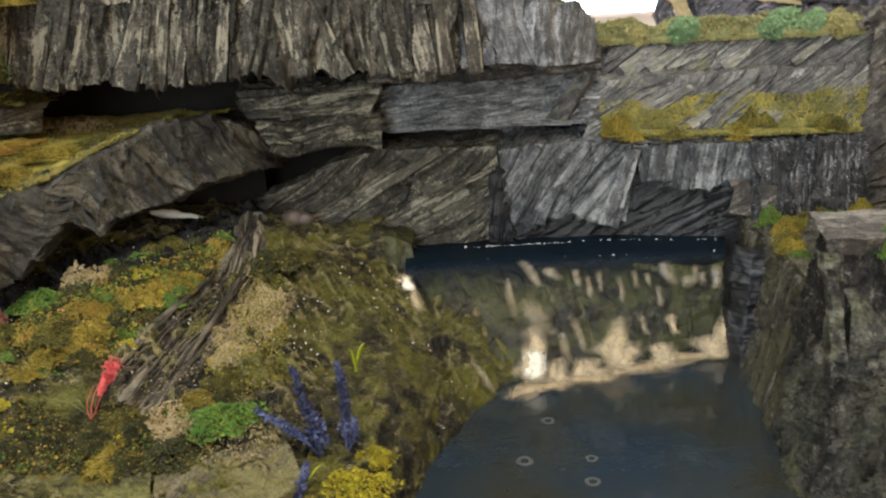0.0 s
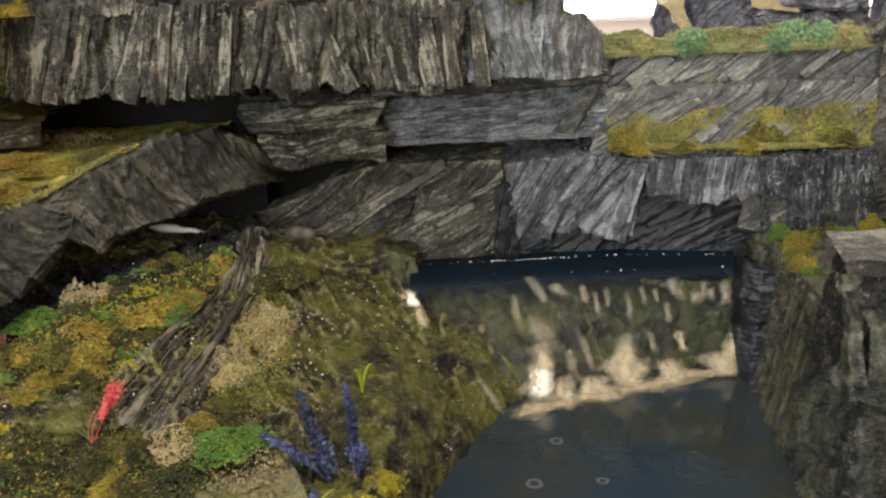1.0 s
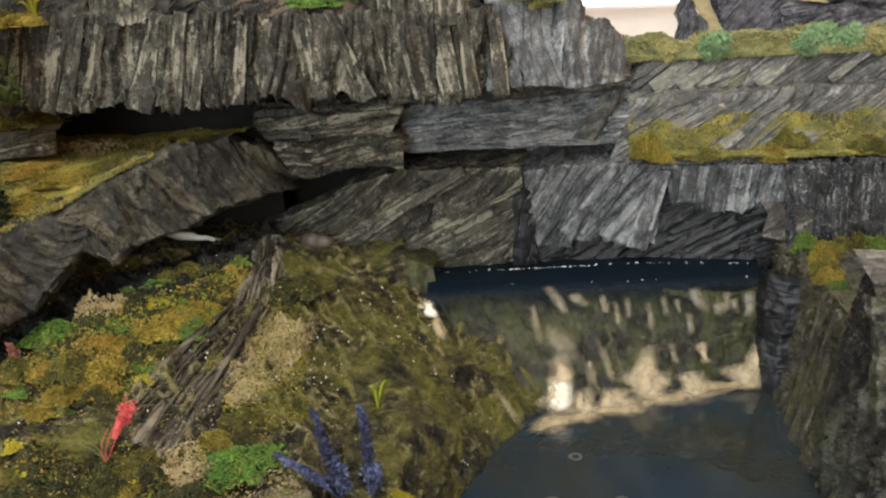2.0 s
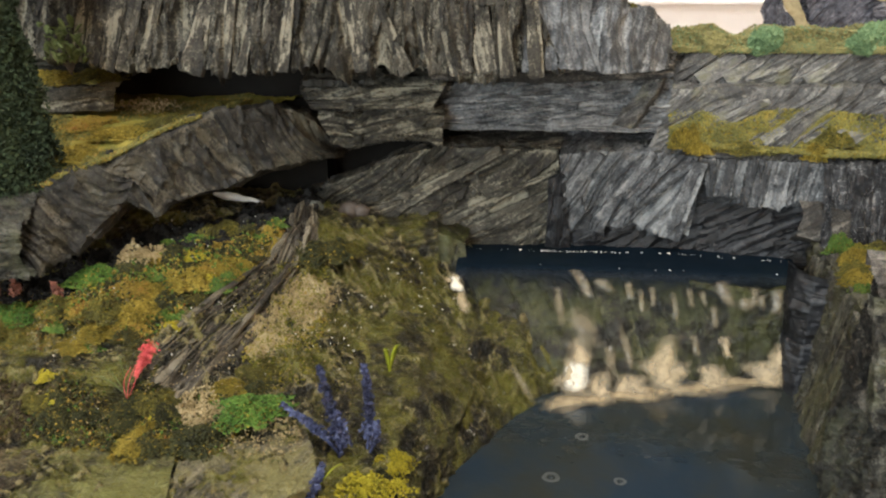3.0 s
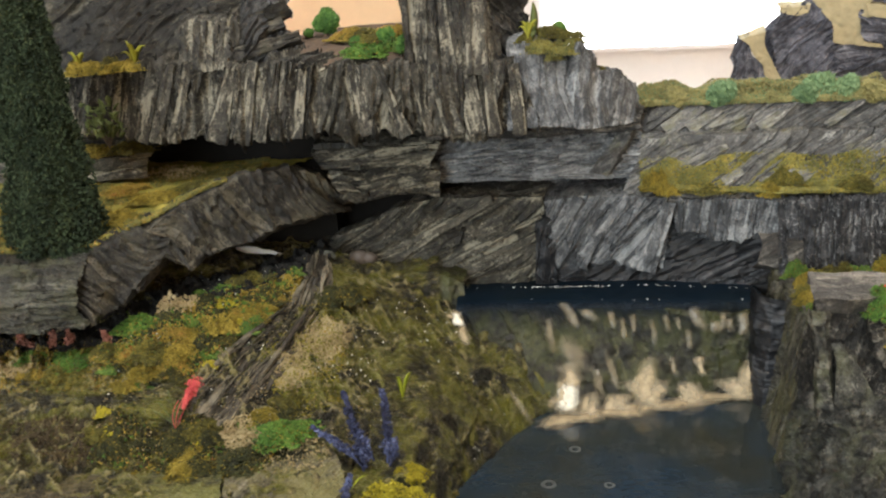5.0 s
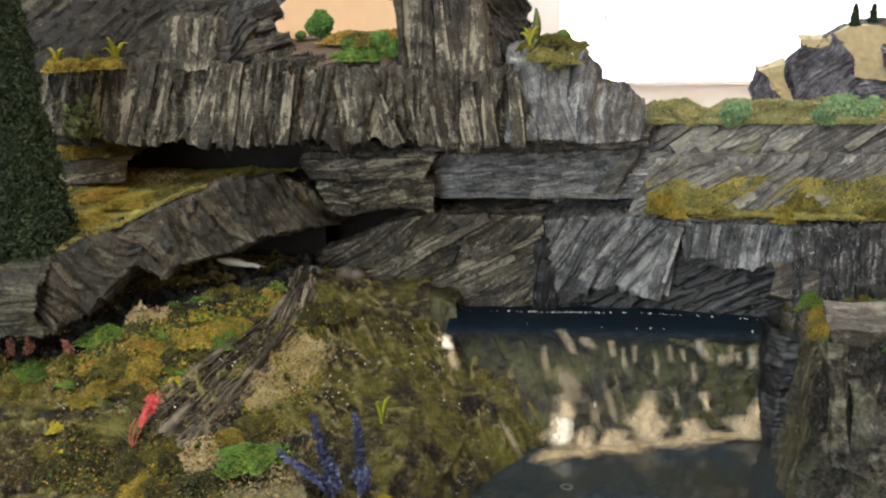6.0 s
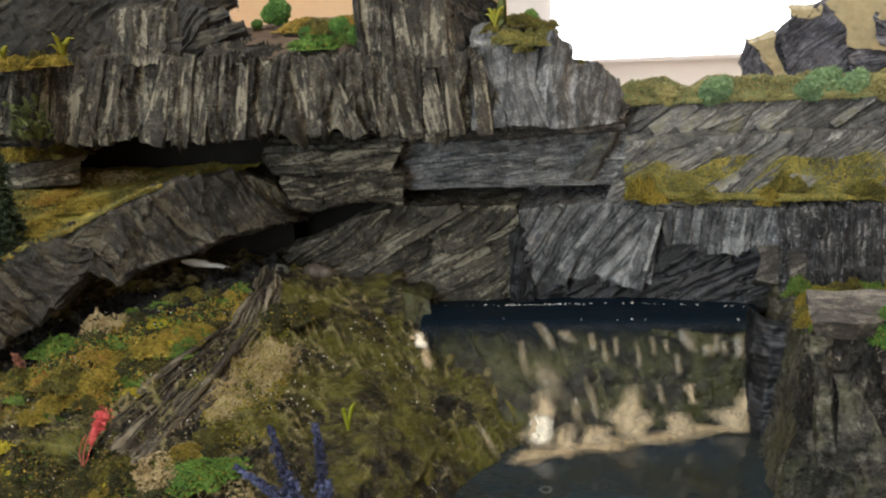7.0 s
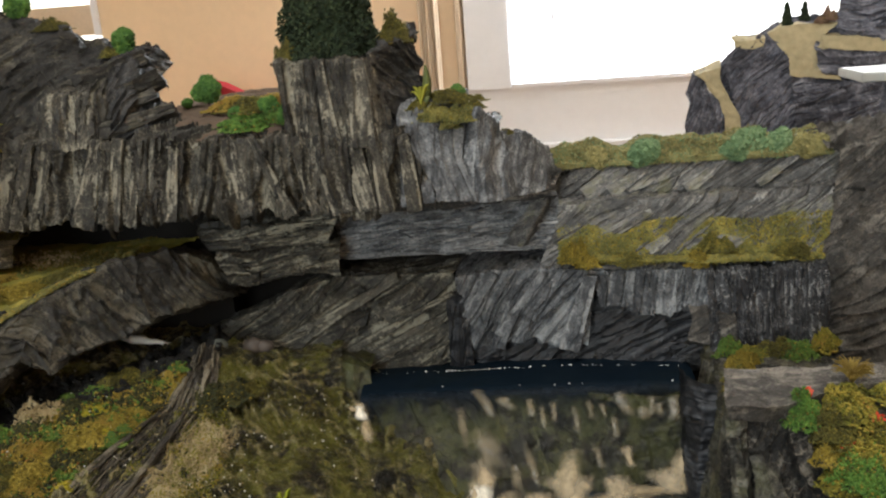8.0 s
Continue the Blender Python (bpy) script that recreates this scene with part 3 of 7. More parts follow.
def dome(radius, tall, count, size, seed):
    """Crumbs over an uneven mound at the origin."""
    rng = np.random.default_rng(seed)
    a, q = rng.uniform(0, 2 * np.pi, count), rng.uniform(0, 1, count) ** 0.5
    stray = rng.uniform(0, 1, count) < 0.24
    q = np.where(stray, rng.uniform(0.7, 1.3, count), q)
    lump = 1 + 0.85 * fractal(np.cos(a) * 1.9 + seed, np.sin(a) * 1.9, 0.3, seed, 3)
    r = radius * q * lump
    x, y = r * np.cos(a), r * np.sin(a)
    z = tall * np.sqrt(np.clip(1 - q**2, 0, 1)) * (1 + 0.75 * fractal(x * 1.8 / radius, y * 1.8 / radius, seed, 3, 3)) * rng.uniform(0.45, 1.08, count) + 0.06
    return bits(np.stack([x, y, z], -1), rng.uniform(0.6, 1.25, count) * size, seed)


CLUMPS = {}


def clump(kind_name, mat, x, y, z, radius, tall, label, seed=0, crumb=0.06, group="moss clumps"):
    """A clump of foam foliage, resting at x, y, z."""
    key = (mat.name, seed % 4, round(crumb, 2))
    if key not in CLUMPS:
        v, f = dome(1.0, 0.75, 4200, crumb * 0.85, 17 * (seed % 4) + len(mat.name))
        me = bpy.data.meshes.new(kind_name)
        me.from_pydata((v * CM).tolist(), [], f)
        me.polygons.foreach_set("use_smooth", [True] * len(me.polygons))
        for m in (mat, OLIVE, YELLOW, DARK):
            me.materials.append(m)
        rng = np.random.default_rng(seed)
        who = np.repeat(rng.choice(4, len(f) // 4, p=(0.88, 0.04, 0.05, 0.03)), 4)
        me.polygons.foreach_set("material_index", who)
        CLUMPS[key] = me
    ob = new(kind_name, CLUMPS[key])
    ob.location, ob.scale = at(x, y, z - 0.15), (radius, radius, tall / 0.75)
    ob.rotation_euler = (0, 0, seed * 2.4)
    return tagged(ob, label, "moss", group)


def ball_shrub(mat, x, y, z, radius, seed, label, trunk=0.12, crumb=0.11):
    """A round foam shrub of several lobes on a short trunk."""
    shrub = thing("shrub", label, "shrub", (x, y, z), group="shrubs")
    v, f = tube([(x, y, z - 0.2), (x, y, z + trunk + radius)], [0.12 * radius, 0.06 * radius], 7)
    link_mesh("trunk", v, f, WOOD, shrub, True, (x, y, z))
    rng = np.random.default_rng(seed)
    pts = []
    for k in range(9):
        c = rng.normal(0, 1, 3)
        c = c / np.linalg.norm(c) * radius * (0.0 if k == 0 else 0.5) + (0, 0, radius * 0.85 + trunk)
        r = radius * (0.75 if k == 0 else rng.uniform(0.35, 0.55))
        d = rng.normal(0, 1, (500, 3))
        d /= np.linalg.norm(d, axis=1, keepdims=True)
        pts.append(c + d * r * rng.uniform(0.75, 1.06, (500, 1)))
    p = np.concatenate(pts) + (x, y, z)
    p = p[p[:, 2] > z + 0.05]
    v, f = bits(p, rng.uniform(0.6, 1.3, len(p)) * crumb * radius, seed)
    link_mesh("crown", v, f, mat, shrub, False, (x, y, z))
    return shrub


def tube(points, radii, sides=6):
    p = np.asarray(points, float)
    r = np.interp(np.linspace(0, 1, len(p)), np.linspace(0, 1, len(radii)), radii)
    verts, faces = [], []
    t = np.gradient(p, axis=0)
    for k in range(len(p)):
        d = t[k] / (np.linalg.norm(t[k]) + 1e-9)
        side = np.cross(d, (0.3, 1, 0.2))
        side /= np.linalg.norm(side)
        up = np.cross(d, side)
        for j in range(sides):
            a = 2 * np.pi * j / sides
            verts.append(p[k] + r[k] * (np.cos(a) * side + np.sin(a) * up))
    for k in range(len(p) - 1):
        for j in range(sides):
            a, b = k * sides + j, k * sides + (j + 1) % sides
            faces.append((a, b, b + sides, a + sides))
    faces.append(tuple(range(sides))[::-1])
    faces.append(tuple(range((len(p) - 1) * sides, len(p) * sides)))
    return np.array(verts), faces


def bend(a, b, sag=(0, 0, 0), n=10):
    a, b, s = np.asarray(a, float), np.asarray(b, float), np.asarray(sag, float)
    u = np.linspace(0, 1, n)[:, None]
    return a + (b - a) * u + s * 4 * u * (1 - u)


def box(name, lo, hi, mat, parent=None, bevel=0.0, label="", category="", kind=""):
    bm = bmesh.new()
    bmesh.ops.create_cube(bm, size=1.0)
    lo, hi = Vector(lo), Vector(hi)
    for v in bm.verts:
        v.co = Vector((v.co[k] * (hi[k] - lo[k]) for k in range(3)))
    if bevel:
        bmesh.ops.bevel(bm, geom=bm.edges[:], offset=bevel, segments=2, affect="EDGES")
    verts = [tuple(v.co + (lo + hi) / 2) for v in bm.verts]
    bm.verts.index_update()
    faces = [[v.index for v in f.verts] for f in bm.faces]
    bm.free()
    ob = link_mesh(name, verts, faces, mat, parent, False, tuple((lo + hi) / 2))
    if label or kind:
        tagged(ob, label, category, "", kind)
    return ob


# ---- the room ----
PLASTER = paint("tan_wall_paint", (0.88, 0.67, 0.44), 0.8, 0.04, 0.3, 0.05)
WHITE = paint("white_paint", (0.82, 0.82, 0.83), 0.5, 0.03, 0.3, 0.05)
CEILING = paint("ceiling_paint", (0.80, 0.78, 0.74), 0.85, 0.03, 0.2, 0.05)
FLOORING = paint("brown_floor", (0.16, 0.10, 0.06), 0.5, 0.2, 0.4, 0.1)
BOARD = paint("base_board", (0.08, 0.06, 0.045), 0.7, 0.2, 0.8, 0.2)
CURTAIN = paint("cream_curtain", (0.62, 0.50, 0.36), 0.85, 0.08, 0.6, 0.2)
glow, gn, gl, gp = material("bright_sky")
gp.inputs["Base Color"].default_value = (0.9, 0.95, 1, 1)
gp.inputs["Emission Color"].default_value = (0.97, 0.985, 1.0, 1)
gp.inputs["Emission Strength"].default_value = 1.6

W0, W1 = 5.0, 205.0   # main window, across
Z0, Z1 = -8.0, 125.0  # its sill and head
V0, V1 = -290.0, -190.0
box("floor", (-330, -260, -96), (330, WALL + 30, -90), FLOORING, kind="structure", label="dark brown floor under the table", category="floor")
box("ceiling", (-330, -260, 160), (330, WALL + 30, 168), CEILING, kind="structure", label="white painted ceiling", category="ceiling")
box("wall_left", (-338, -260, -90), (-330, WALL + 30, 160), PLASTER, kind="structure", label="tan painted wall", category="wall")
box("wall_right", (330, -260, -90), (338, WALL + 30, 160), PLASTER, kind="structure", label="tan painted wall", category="wall")
back = thing("wall_back", "tan painted wall behind the camera", "wall", (0, -260, -90), kind="structure")
for lo, hi in (((-330, -270, -90), (-200, -260, 160)), ((-20, -270, -90), (330, -260, 160)), ((-200, -270, -90), (-20, -260, 0)), ((-200, -270, 120), (-20, -260, 160))):
    box("wall_panel", lo, hi, PLASTER, back)
front = thing("wall_window", "tan painted wall with two windows", "wall", (0, WALL, -90), kind="structure")
for lo, hi in (((-330, WALL, -90), (V0, WALL + 16, 160)), ((V1, WALL, -90), (W0 - 24, WALL + 16, 160)), ((V0, WALL, -90), (V1, WALL + 16, 18)),
               ((V0, WALL, 105), (V1, WALL + 16, 160)), ((W0 - 24, WALL, Z1), (330, WALL + 16, 160)), ((W1, WALL, -90), (330, WALL + 16, Z1))):
    box("wall_panel", lo, hi, PLASTER, front)
box("wall_panel", (W0 - 24, WALL, -90), (W1, WALL + 16, Z0 - 2.2), WHITE, front, label="white painted wall under the window")

win = thing("window_1", "large white-framed window full of bright daylight", "window", (W0, WALL, Z0), kind="structure")
box("window_sill", (W0 - 3, WALL - 2.5, Z0 - 2.2), (W1, WALL + 14, Z0), WHITE, win, 0.3)
box("jamb", (W0 - 23, WALL - 3, Z0 - 2.1), (W0 - 3.2, WALL + 14, Z1), WHITE, win, 0.4)
box("window_frame", (W0 - 3, WALL + 2, Z0), (W0, WALL + 12, Z1), WHITE, win, 0.3)
box("casing", (W0 - 27, WALL - 5, -60), (W0 - 24.5, WALL - 0.2, Z1), CURTAIN, win, 0.4)
box("ledge", (W0 + 2, WALL - 5, -39), (W1, WALL - 0.2, -36.5), WHITE, win, 0.4)
cord = thing("blind_cord", "thin white blind cord with a small pull", "cord", (22, WALL - 1, 40), kind="")
v, f = tube(bend((22.2, WALL - 1, 24.5), (22.0, WALL - 1, 100)), [0.3])
link_mesh("string", v, f, WHITE, cord, True, (22.2, WALL - 1, 24.5))
v, f = tube([(22.2, WALL - 1, 19), (22.2, WALL - 1, 21), (22.2, WALL - 1, 24.6)], [0.8, 1.0, 0.5], 8)
link_mesh("pull", v, f, WHITE, cord, True, (22.2, WALL - 1, 21))
win2 = thing("window_2", "small white window with a bright lower pane", "window", (V1, WALL, 20), kind="structure")
box("window_frame", (V1 - 3, WALL - 2, 27.5), (V1, WALL + 8, 105), WHITE, win2, 0.4)
box("window_sill", (V0, WALL - 3, 16), (V1 + 2, WALL + 10, 18), WHITE, win2, 0.4)
box("sash", (V0, WALL + 1, 28), (V1 - 3.2, WALL + 5, 42), CURTAIN, win2, 0.4)
box("backdrop", (-330, WALL + 60, -90), (430, WALL + 62, 200), glow, kind="structure", label="overexposed daylight outside the windows", category="sky")
# curtain of soft folds between the wall and the window
xs = np.linspace(-38, -29, 60)
fold = WALL - 8 + 1.6 * np.sin(xs * 1.7) + 0.6 * np.sin(xs * 3.7)
cv = np.array([(x, y, z) for z in (-89.9, 120) for x, y in zip(xs, fold)] + [(x, y + 0.4, z) for z in (-89.9, 120) for x, y in zip(xs, fold)])
k = len(xs)
cf = [(i, i + 1, i + k + 1, i + k) for i in range(k - 1)] + [(i + 2 * k + 1, i + 2 * k, i + 3 * k, i + 3 * k + 1) for i in range(k - 1)]
tagged(link_mesh("curtain", cv, cf, CURTAIN, None, True, (-33, WALL - 8, -89.9)), "narrow cream curtain hanging beside the window", "curtain")
def table(lo, hi, label):
    """A board on four plain legs."""
    t = thing("table", label, "table", ((lo[0] + hi[0]) / 2, (lo[1] + hi[1]) / 2, -90))
    box("tabletop", lo, hi, BOARD, t, 0.5)
    for x in (lo[0] + 6, hi[0] - 6):
        for y in (lo[1] + 6, hi[1] - 6):
            box("leg", (x - 2.5, y - 2.5, -90), (x + 2.5, y + 2.5, lo[2]), BOARD, t, 0.3)
    return t


table((-120, 5, -9), (120, 130, -4), "dark brown table that carries the model landscape")
lamp_body = thing("ceiling_lamp", "round white ceiling lamp that is switched on", "lamp", (10, 0, 160))
v, f = tube([(10, 0, 160), (10, 0, 158), (10, 0, 156.5)], [18, 18, 17], 24)
link_mesh("housing", v, f, WHITE, lamp_body, True, (10, 0, 158))

# ---- the carved rocks ----
cliff = thing("cliff", "long overhanging cliff of grey slate with hanging blades", "cliff", (-14, 58, 20.4))
rock("body", [
    [(-42, 67, 25.8), (-20, 67, 26), (5, 67, 25.4)],
    [(-42, 62, 25.2), (-31.5, 60, 25.4), (-24, 58.4, 25.6), (-19.3, 58, 25.7), (-12, 58, 25.4), (-6.3, 57.8, 25.1), (1.5, 57.8, 25.0)],
    [(-42, 62, 20.4), (-31, 60, 21.0), (-26, 58.4, 20.4), (-18.3, 57.7, 20.3), (-12, 57.8, 20.7), (-5.7, 57.6, 20.5), (-1.2, 57.6, 20.2), (3.3, 58.2, 20.4)],
    [(-42, 68, 21.2), (-18, 68, 21.0), (4, 68, 20.8)],
], SLATE_PALE, parent=cliff, angle=72, amp=0.8, seed=3, jag=0.06, face=13.4, step=0.14, blade=1.5)
clad(cliff, [(-31.5, 59.8, 25.5), (-24, 58.2, 25.7), (-19.3, 57.8, 25.8), (-12, 57.8, 25.5), (-6.3, 57.6, 25.2), (1.6, 57.5, 25.0)],
     [(-31, 59.8, 20.9), (-26, 58.1, 20.2), (-18.3, 57.4, 20.1), (-12, 57.5, 20.5), (-5.7, 57.3, 20.3), (1.8, 57.4, 20.2)],
     lambda u: float(np.interp(u, [0, 0.3, 0.55, 0.68, 0.78, 1.0], [68, 68, 76, 112, 100, 90])), (0.5, 1.7), (0, -1, 0.05), 0.3, SLATE_PALE, 3, gap=0.7, ragged=0.12, keep=0.8)
pillar = thing("rock_pillar", "square grey slate pillar with pale vertical streaks", "rock", (-3, 60, 24.4))
rock("body", [
    [(-5.5, 66, 30.4), (-3, 66.5, 30.4), (0.2, 66.5, 30.4)],
    [(-6.3, 63, 29.9), (-6.2, 57.7, 29.9), (-0.9, 57.5, 29.7), (-0.4, 60, 30.1)],
    [(-6.0, 63, 24.6), (-6.0, 57.7, 24.6), (-0.4, 57.4, 24.4), (0.4, 59, 24.4)],
], SLATE_PALE, parent=pillar, angle=90, amp=0.4, seed=9, step=0.12, blade=1.1)
rock("side_slab", [
    [(-0.6, 66, 30.8), (1.6, 67, 31.0)],
    [(-0.7, 59.2, 30.0), (1.9, 64.0, 31.0)],
    [(0.2, 58.6, 24.4), (2.3, 62.6, 24.4)],
], SLATE_DARK, "dark slate of slanting layers", parent=pillar, angle=-38, amp=0.55, seed=10, step=0.12, blade=1.1)
clad(pillar, [(-6.2, 57.5, 29.9), (-0.4, 57.3, 29.7)], [(-6.0, 57.5, 24.7), (-0.5, 57.2, 24.5)], 92, (0.6, 1.5), (0, -1, 0.05), 0.22, SLATE_PALE, 9, gap=1.0, keep=0.6, pieces=2)
shoulder = thing("boulder", "grey slate boulder with pale edges, bluish veil painted in", "rock", (4, 59, 20.2))
rock("front_block", [
    [(0.8, 66, 26.7), (5.0, 66, 26.5)],
    [(0.8, 61.2, 26.7), (3.2, 61.4, 26.7), (5.1, 61.4, 26.3)],
    [(0.8, 58.8, 25.9), (3.2, 59.2, 25.4), (5.1, 59.6, 25.0)],
    [(0.9, 58.1, 23.6), (3.2, 58.5, 23.4), (4.9, 58.9, 23.0)],
    [(0.8, 57.7, 20.4), (3.3, 57.9, 20.5), (5.6, 58.1, 20.4)],
], SLATE_VEILED, parent=shoulder, angle=96, amp=0.32, seed=14, step=0.12, blade=2.2)
rock("side_block", [
    [(4.8, 66, 25.4), (7.4, 66, 24.6)],
    [(4.9, 60.6, 25.8), (5.9, 59.9, 26.2), (6.6, 60.4, 25.6), (7.3, 61.6, 24.9)],
    [(4.8, 59.4, 22.8), (5.9, 58.7, 22.6), (6.6, 59.4, 22.4), (7.7, 61, 22.0)],
    [(5.3, 58.3, 20.3), (6.3, 58.3, 20.2), (7.2, 59, 20.2), (8.1, 61, 20.1)],
], SLATE_VEILED, parent=shoulder, angle=66, amp=0.35, seed=15, step=0.12, blade=1.8)
rock("boulder", [
    [(7.4, 68, 23), (9, 69, 23), (10.6, 70, 21)],
    [(7.2, 63.2, 23.6), (8.7, 64, 23.9), (9.4, 64.4, 23.5), (10.4, 66, 22.3), (10.7, 68, 21.4)],
    [(7.4, 61.6, 19.8), (8.8, 62, 19.8), (10.3, 64, 19.6), (10.9, 68, 19.4)],
], SLATE_VEILED, "small pointed slate rock beside the cliff, bluish veil painted in", angle=60, amp=0.3, seed=19, step=0.12, blade=2.0)
crest = thing("hill", "tall brown-grey slate hill with slanting layers", "hill", (-27, 62, 25.2))
rock("body", [
    [(-50, 72, 33), (-30, 72, 33.5), (-22, 72, 31)],
    [(-50, 67, 35), (-28.1, 66, 34.2), (-23.6, 66, 33.1), (-22.3, 66, 31), (-17.6, 66, 31)],
    [(-50, 65, 31), (-27, 63.5, 31), (-22, 63, 30), (-17.8, 64.5, 29)],
    [(-50, 61.5, 25.2), (-27, 60, 25.3), (-22, 59.4, 25.2), (-17.5, 61, 25.2)],
], SLATE_BROWN, parent=crest, angle=40, amp=0.5, seed=23, step=0.15)
for k, (a, c, w0, w1, t) in enumerate([((-19.2, 60.6, 27.7), (-15.5, 62.3, 29.3), 1.5, 0.9, 0.8), ((-20.0, 59.7, 26.9), (-15.8, 61.8, 28.3), 1.2, 0.8, 0.7), ((-19.6, 59.0, 26.0), (-14.6, 61.5, 27.3), 1.2, 0.7, 0.6),
                                          ((-21.2, 61.6, 29.1), (-16.8, 63.6, 30.7), 1.5, 0.9, 0.8)]):
    blade(crest, a, c, w0, w1, (0.25, -0.85, 0.3), t, SLATE_BROWN, 2350 + k, "layer")
rock("boulder", [
    [(-23, 62, 29), (-21, 62, 29.2), (-18.4, 62, 29)],
    [(-23.2, 59.6, 28.0), (-21.8, 59, 28.9), (-19.5, 59.2, 28.8), (-18.2, 61, 28.2)],
    [(-23.0, 58.5, 25.4), (-21, 58.0, 25.3), (-19.2, 58.2, 25.3), (-18.2, 60, 25.3)],
], SLATE_PALE, "fluted grey slate boulder on the cliff", angle=80, amp=0.45, seed=27, step=0.12)
rock("boulder", [
    [(-18.6, 66, 31.2), (-17.4, 67, 31), (-16.6, 68, 30)],
    [(-19.2, 62.5, 30.2), (-17.6, 63, 31), (-16.7, 64.5, 29)],
    [(-18.6, 60.4, 28.3), (-17.4, 61, 28.6), (-16.8, 63, 28.8)],
    [(-18.2, 59.8, 27), (-17.2, 60.4, 27.4), (-15.3, 62.5, 27.2)],
    [(-18.6, 59.2, 25.2), (-16, 60, 25.3), (-12.5, 62.6, 25.8)],
], SLATE_DARK, "dark slate boulder of slanting layers", angle=25, amp=0.5, seed=33, step=0.13, blade=1.3)
rock("earth_mound", [
    [(-16, 72, 27.0), (-10, 72, 27.2), (-4, 72, 27.4)],
    [(-15.5, 64, 27.0), (-10, 64, 27.2), (-5, 64, 27.2)],
    [(-16.5, 58.6, 25.4), (-11, 58.3, 25.3), (-5, 58.2, 25.2)],
], EARTH, "low brown earth mound on top of the cliff", "mound", angle=0, amp=0.18, seed=37, step=0.2)

ledge = thing("ledge", "grey slate ledge of two flat slabs under the overhang", "ledge", (-9, 63, 14.3))
rock("slab", [
    [(-15, 66.5, 18.9), (-4.9, 67, 19.0)],
    [(-14.8, 62.8, 18.2), (-9.5, 63.2, 18.3), (-4.7, 63.6, 18.6)],
    [(-14.5, 62.6, 17.6), (-9.5, 62.8, 17.5), (-5.2, 63.4, 17.6)],
    [(-14.0, 62.4, 17.1), (-9.5, 62.7, 16.9), (-5.7, 63.5, 17.0)],
    [(-14, 65, 16.8), (-5.7, 66, 16.8)],
], SLATE, parent=ledge, angle=8, amp=0.35, seed=41, step=0.12, blade=0.8)
rock("slab", [
    [(-13.8, 66, 17.2), (-5, 66.5, 16.9)],
    [(-13.4, 61.8, 16.6), (-10.5, 62.0, 16.1), (-8, 62.6, 16.5), (-4.9, 63.5, 16.4)],
    [(-13.0, 61.4, 15.9), (-11, 61.6, 15.1), (-8.3, 62.4, 15.3), (-5.0, 63.4, 15.2)],
    [(-12.4, 61.2, 15.0), (-11.4, 61.5, 14.5), (-8.6, 62.8, 14.9), (-5.0, 63.7, 14.3)],
    [(-12.3, 65, 14.6), (-5, 67, 14.2)],
], SLATE, parent=ledge, angle=14, amp=0.35, seed=43, step=0.12, blade=0.9)
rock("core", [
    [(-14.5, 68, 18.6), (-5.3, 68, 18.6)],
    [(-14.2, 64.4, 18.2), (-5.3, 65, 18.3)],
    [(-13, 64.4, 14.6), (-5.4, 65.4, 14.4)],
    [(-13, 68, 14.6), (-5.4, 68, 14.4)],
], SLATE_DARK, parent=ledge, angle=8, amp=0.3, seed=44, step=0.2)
rng = np.random.default_rng(41)
for k, (z, x0, x1, y) in enumerate(((17.3, -12.5, -7.0, 62.55), (16.75, -12.0, -5.6, 63.2), (15.6, -12.4, -9.4, 61.75), (15.9, -8.4, -5.1, 62.75))):
    blade(ledge, (x0, y, z), (x1, y + 0.5, z + 0.15), 0.45, 0.3, (0.12, -1, 0.3), 0.18, SLATE, 4100 + k, "layer")
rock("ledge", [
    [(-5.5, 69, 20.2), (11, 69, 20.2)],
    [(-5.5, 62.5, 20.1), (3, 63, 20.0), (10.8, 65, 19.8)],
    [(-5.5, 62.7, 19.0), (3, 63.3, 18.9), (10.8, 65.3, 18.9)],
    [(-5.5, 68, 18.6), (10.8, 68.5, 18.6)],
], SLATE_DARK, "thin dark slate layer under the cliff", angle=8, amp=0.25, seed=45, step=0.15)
layers = thing("ledge", "recessed slate ledge with long flat layers", "ledge", (3, 66, 14.9))
rock("body", [
    [(-5.6, 69.5, 18.6), (11, 69.5, 18.7)],
    [(-5.4, 65.6, 18.2), (3, 65.9, 18.3), (11, 66.6, 18.5)],
    [(-5.3, 65.7, 16.7), (3, 65.9, 16.8), (11, 66.4, 17.0)],
    [(-5.2, 65.2, 16.0), (3, 65.4, 16.0), (10.8, 65.8, 16.2)],
    [(-5.2, 65.0, 15.5), (3, 65.1, 15.4), (10.6, 65.6, 15.3)],
    [(-5.2, 68, 15.0), (10.4, 68, 14.9)],
], SLATE_VEILED, parent=layers, angle=7, amp=0.34, seed=49, step=0.12, blade=0.65)
for k, (x0, x1, y, z0, z1) in enumerate(((-5.2, 10.4, 64.9, 15.35, 15.25), (-4.8, 4.4, 65.2, 16.2, 16.7), (2.0, 10.9, 65.5, 15.9, 16.9), (-5.0, 7.0, 65.5, 17.1, 17.5))):
    blade(layers, (x0, y, z0), (x1, y + 0.4, z1), 0.38, 0.3, (0, -1, 0.3), 0.16, SLATE_VEILED, 4900 + k, "layer")

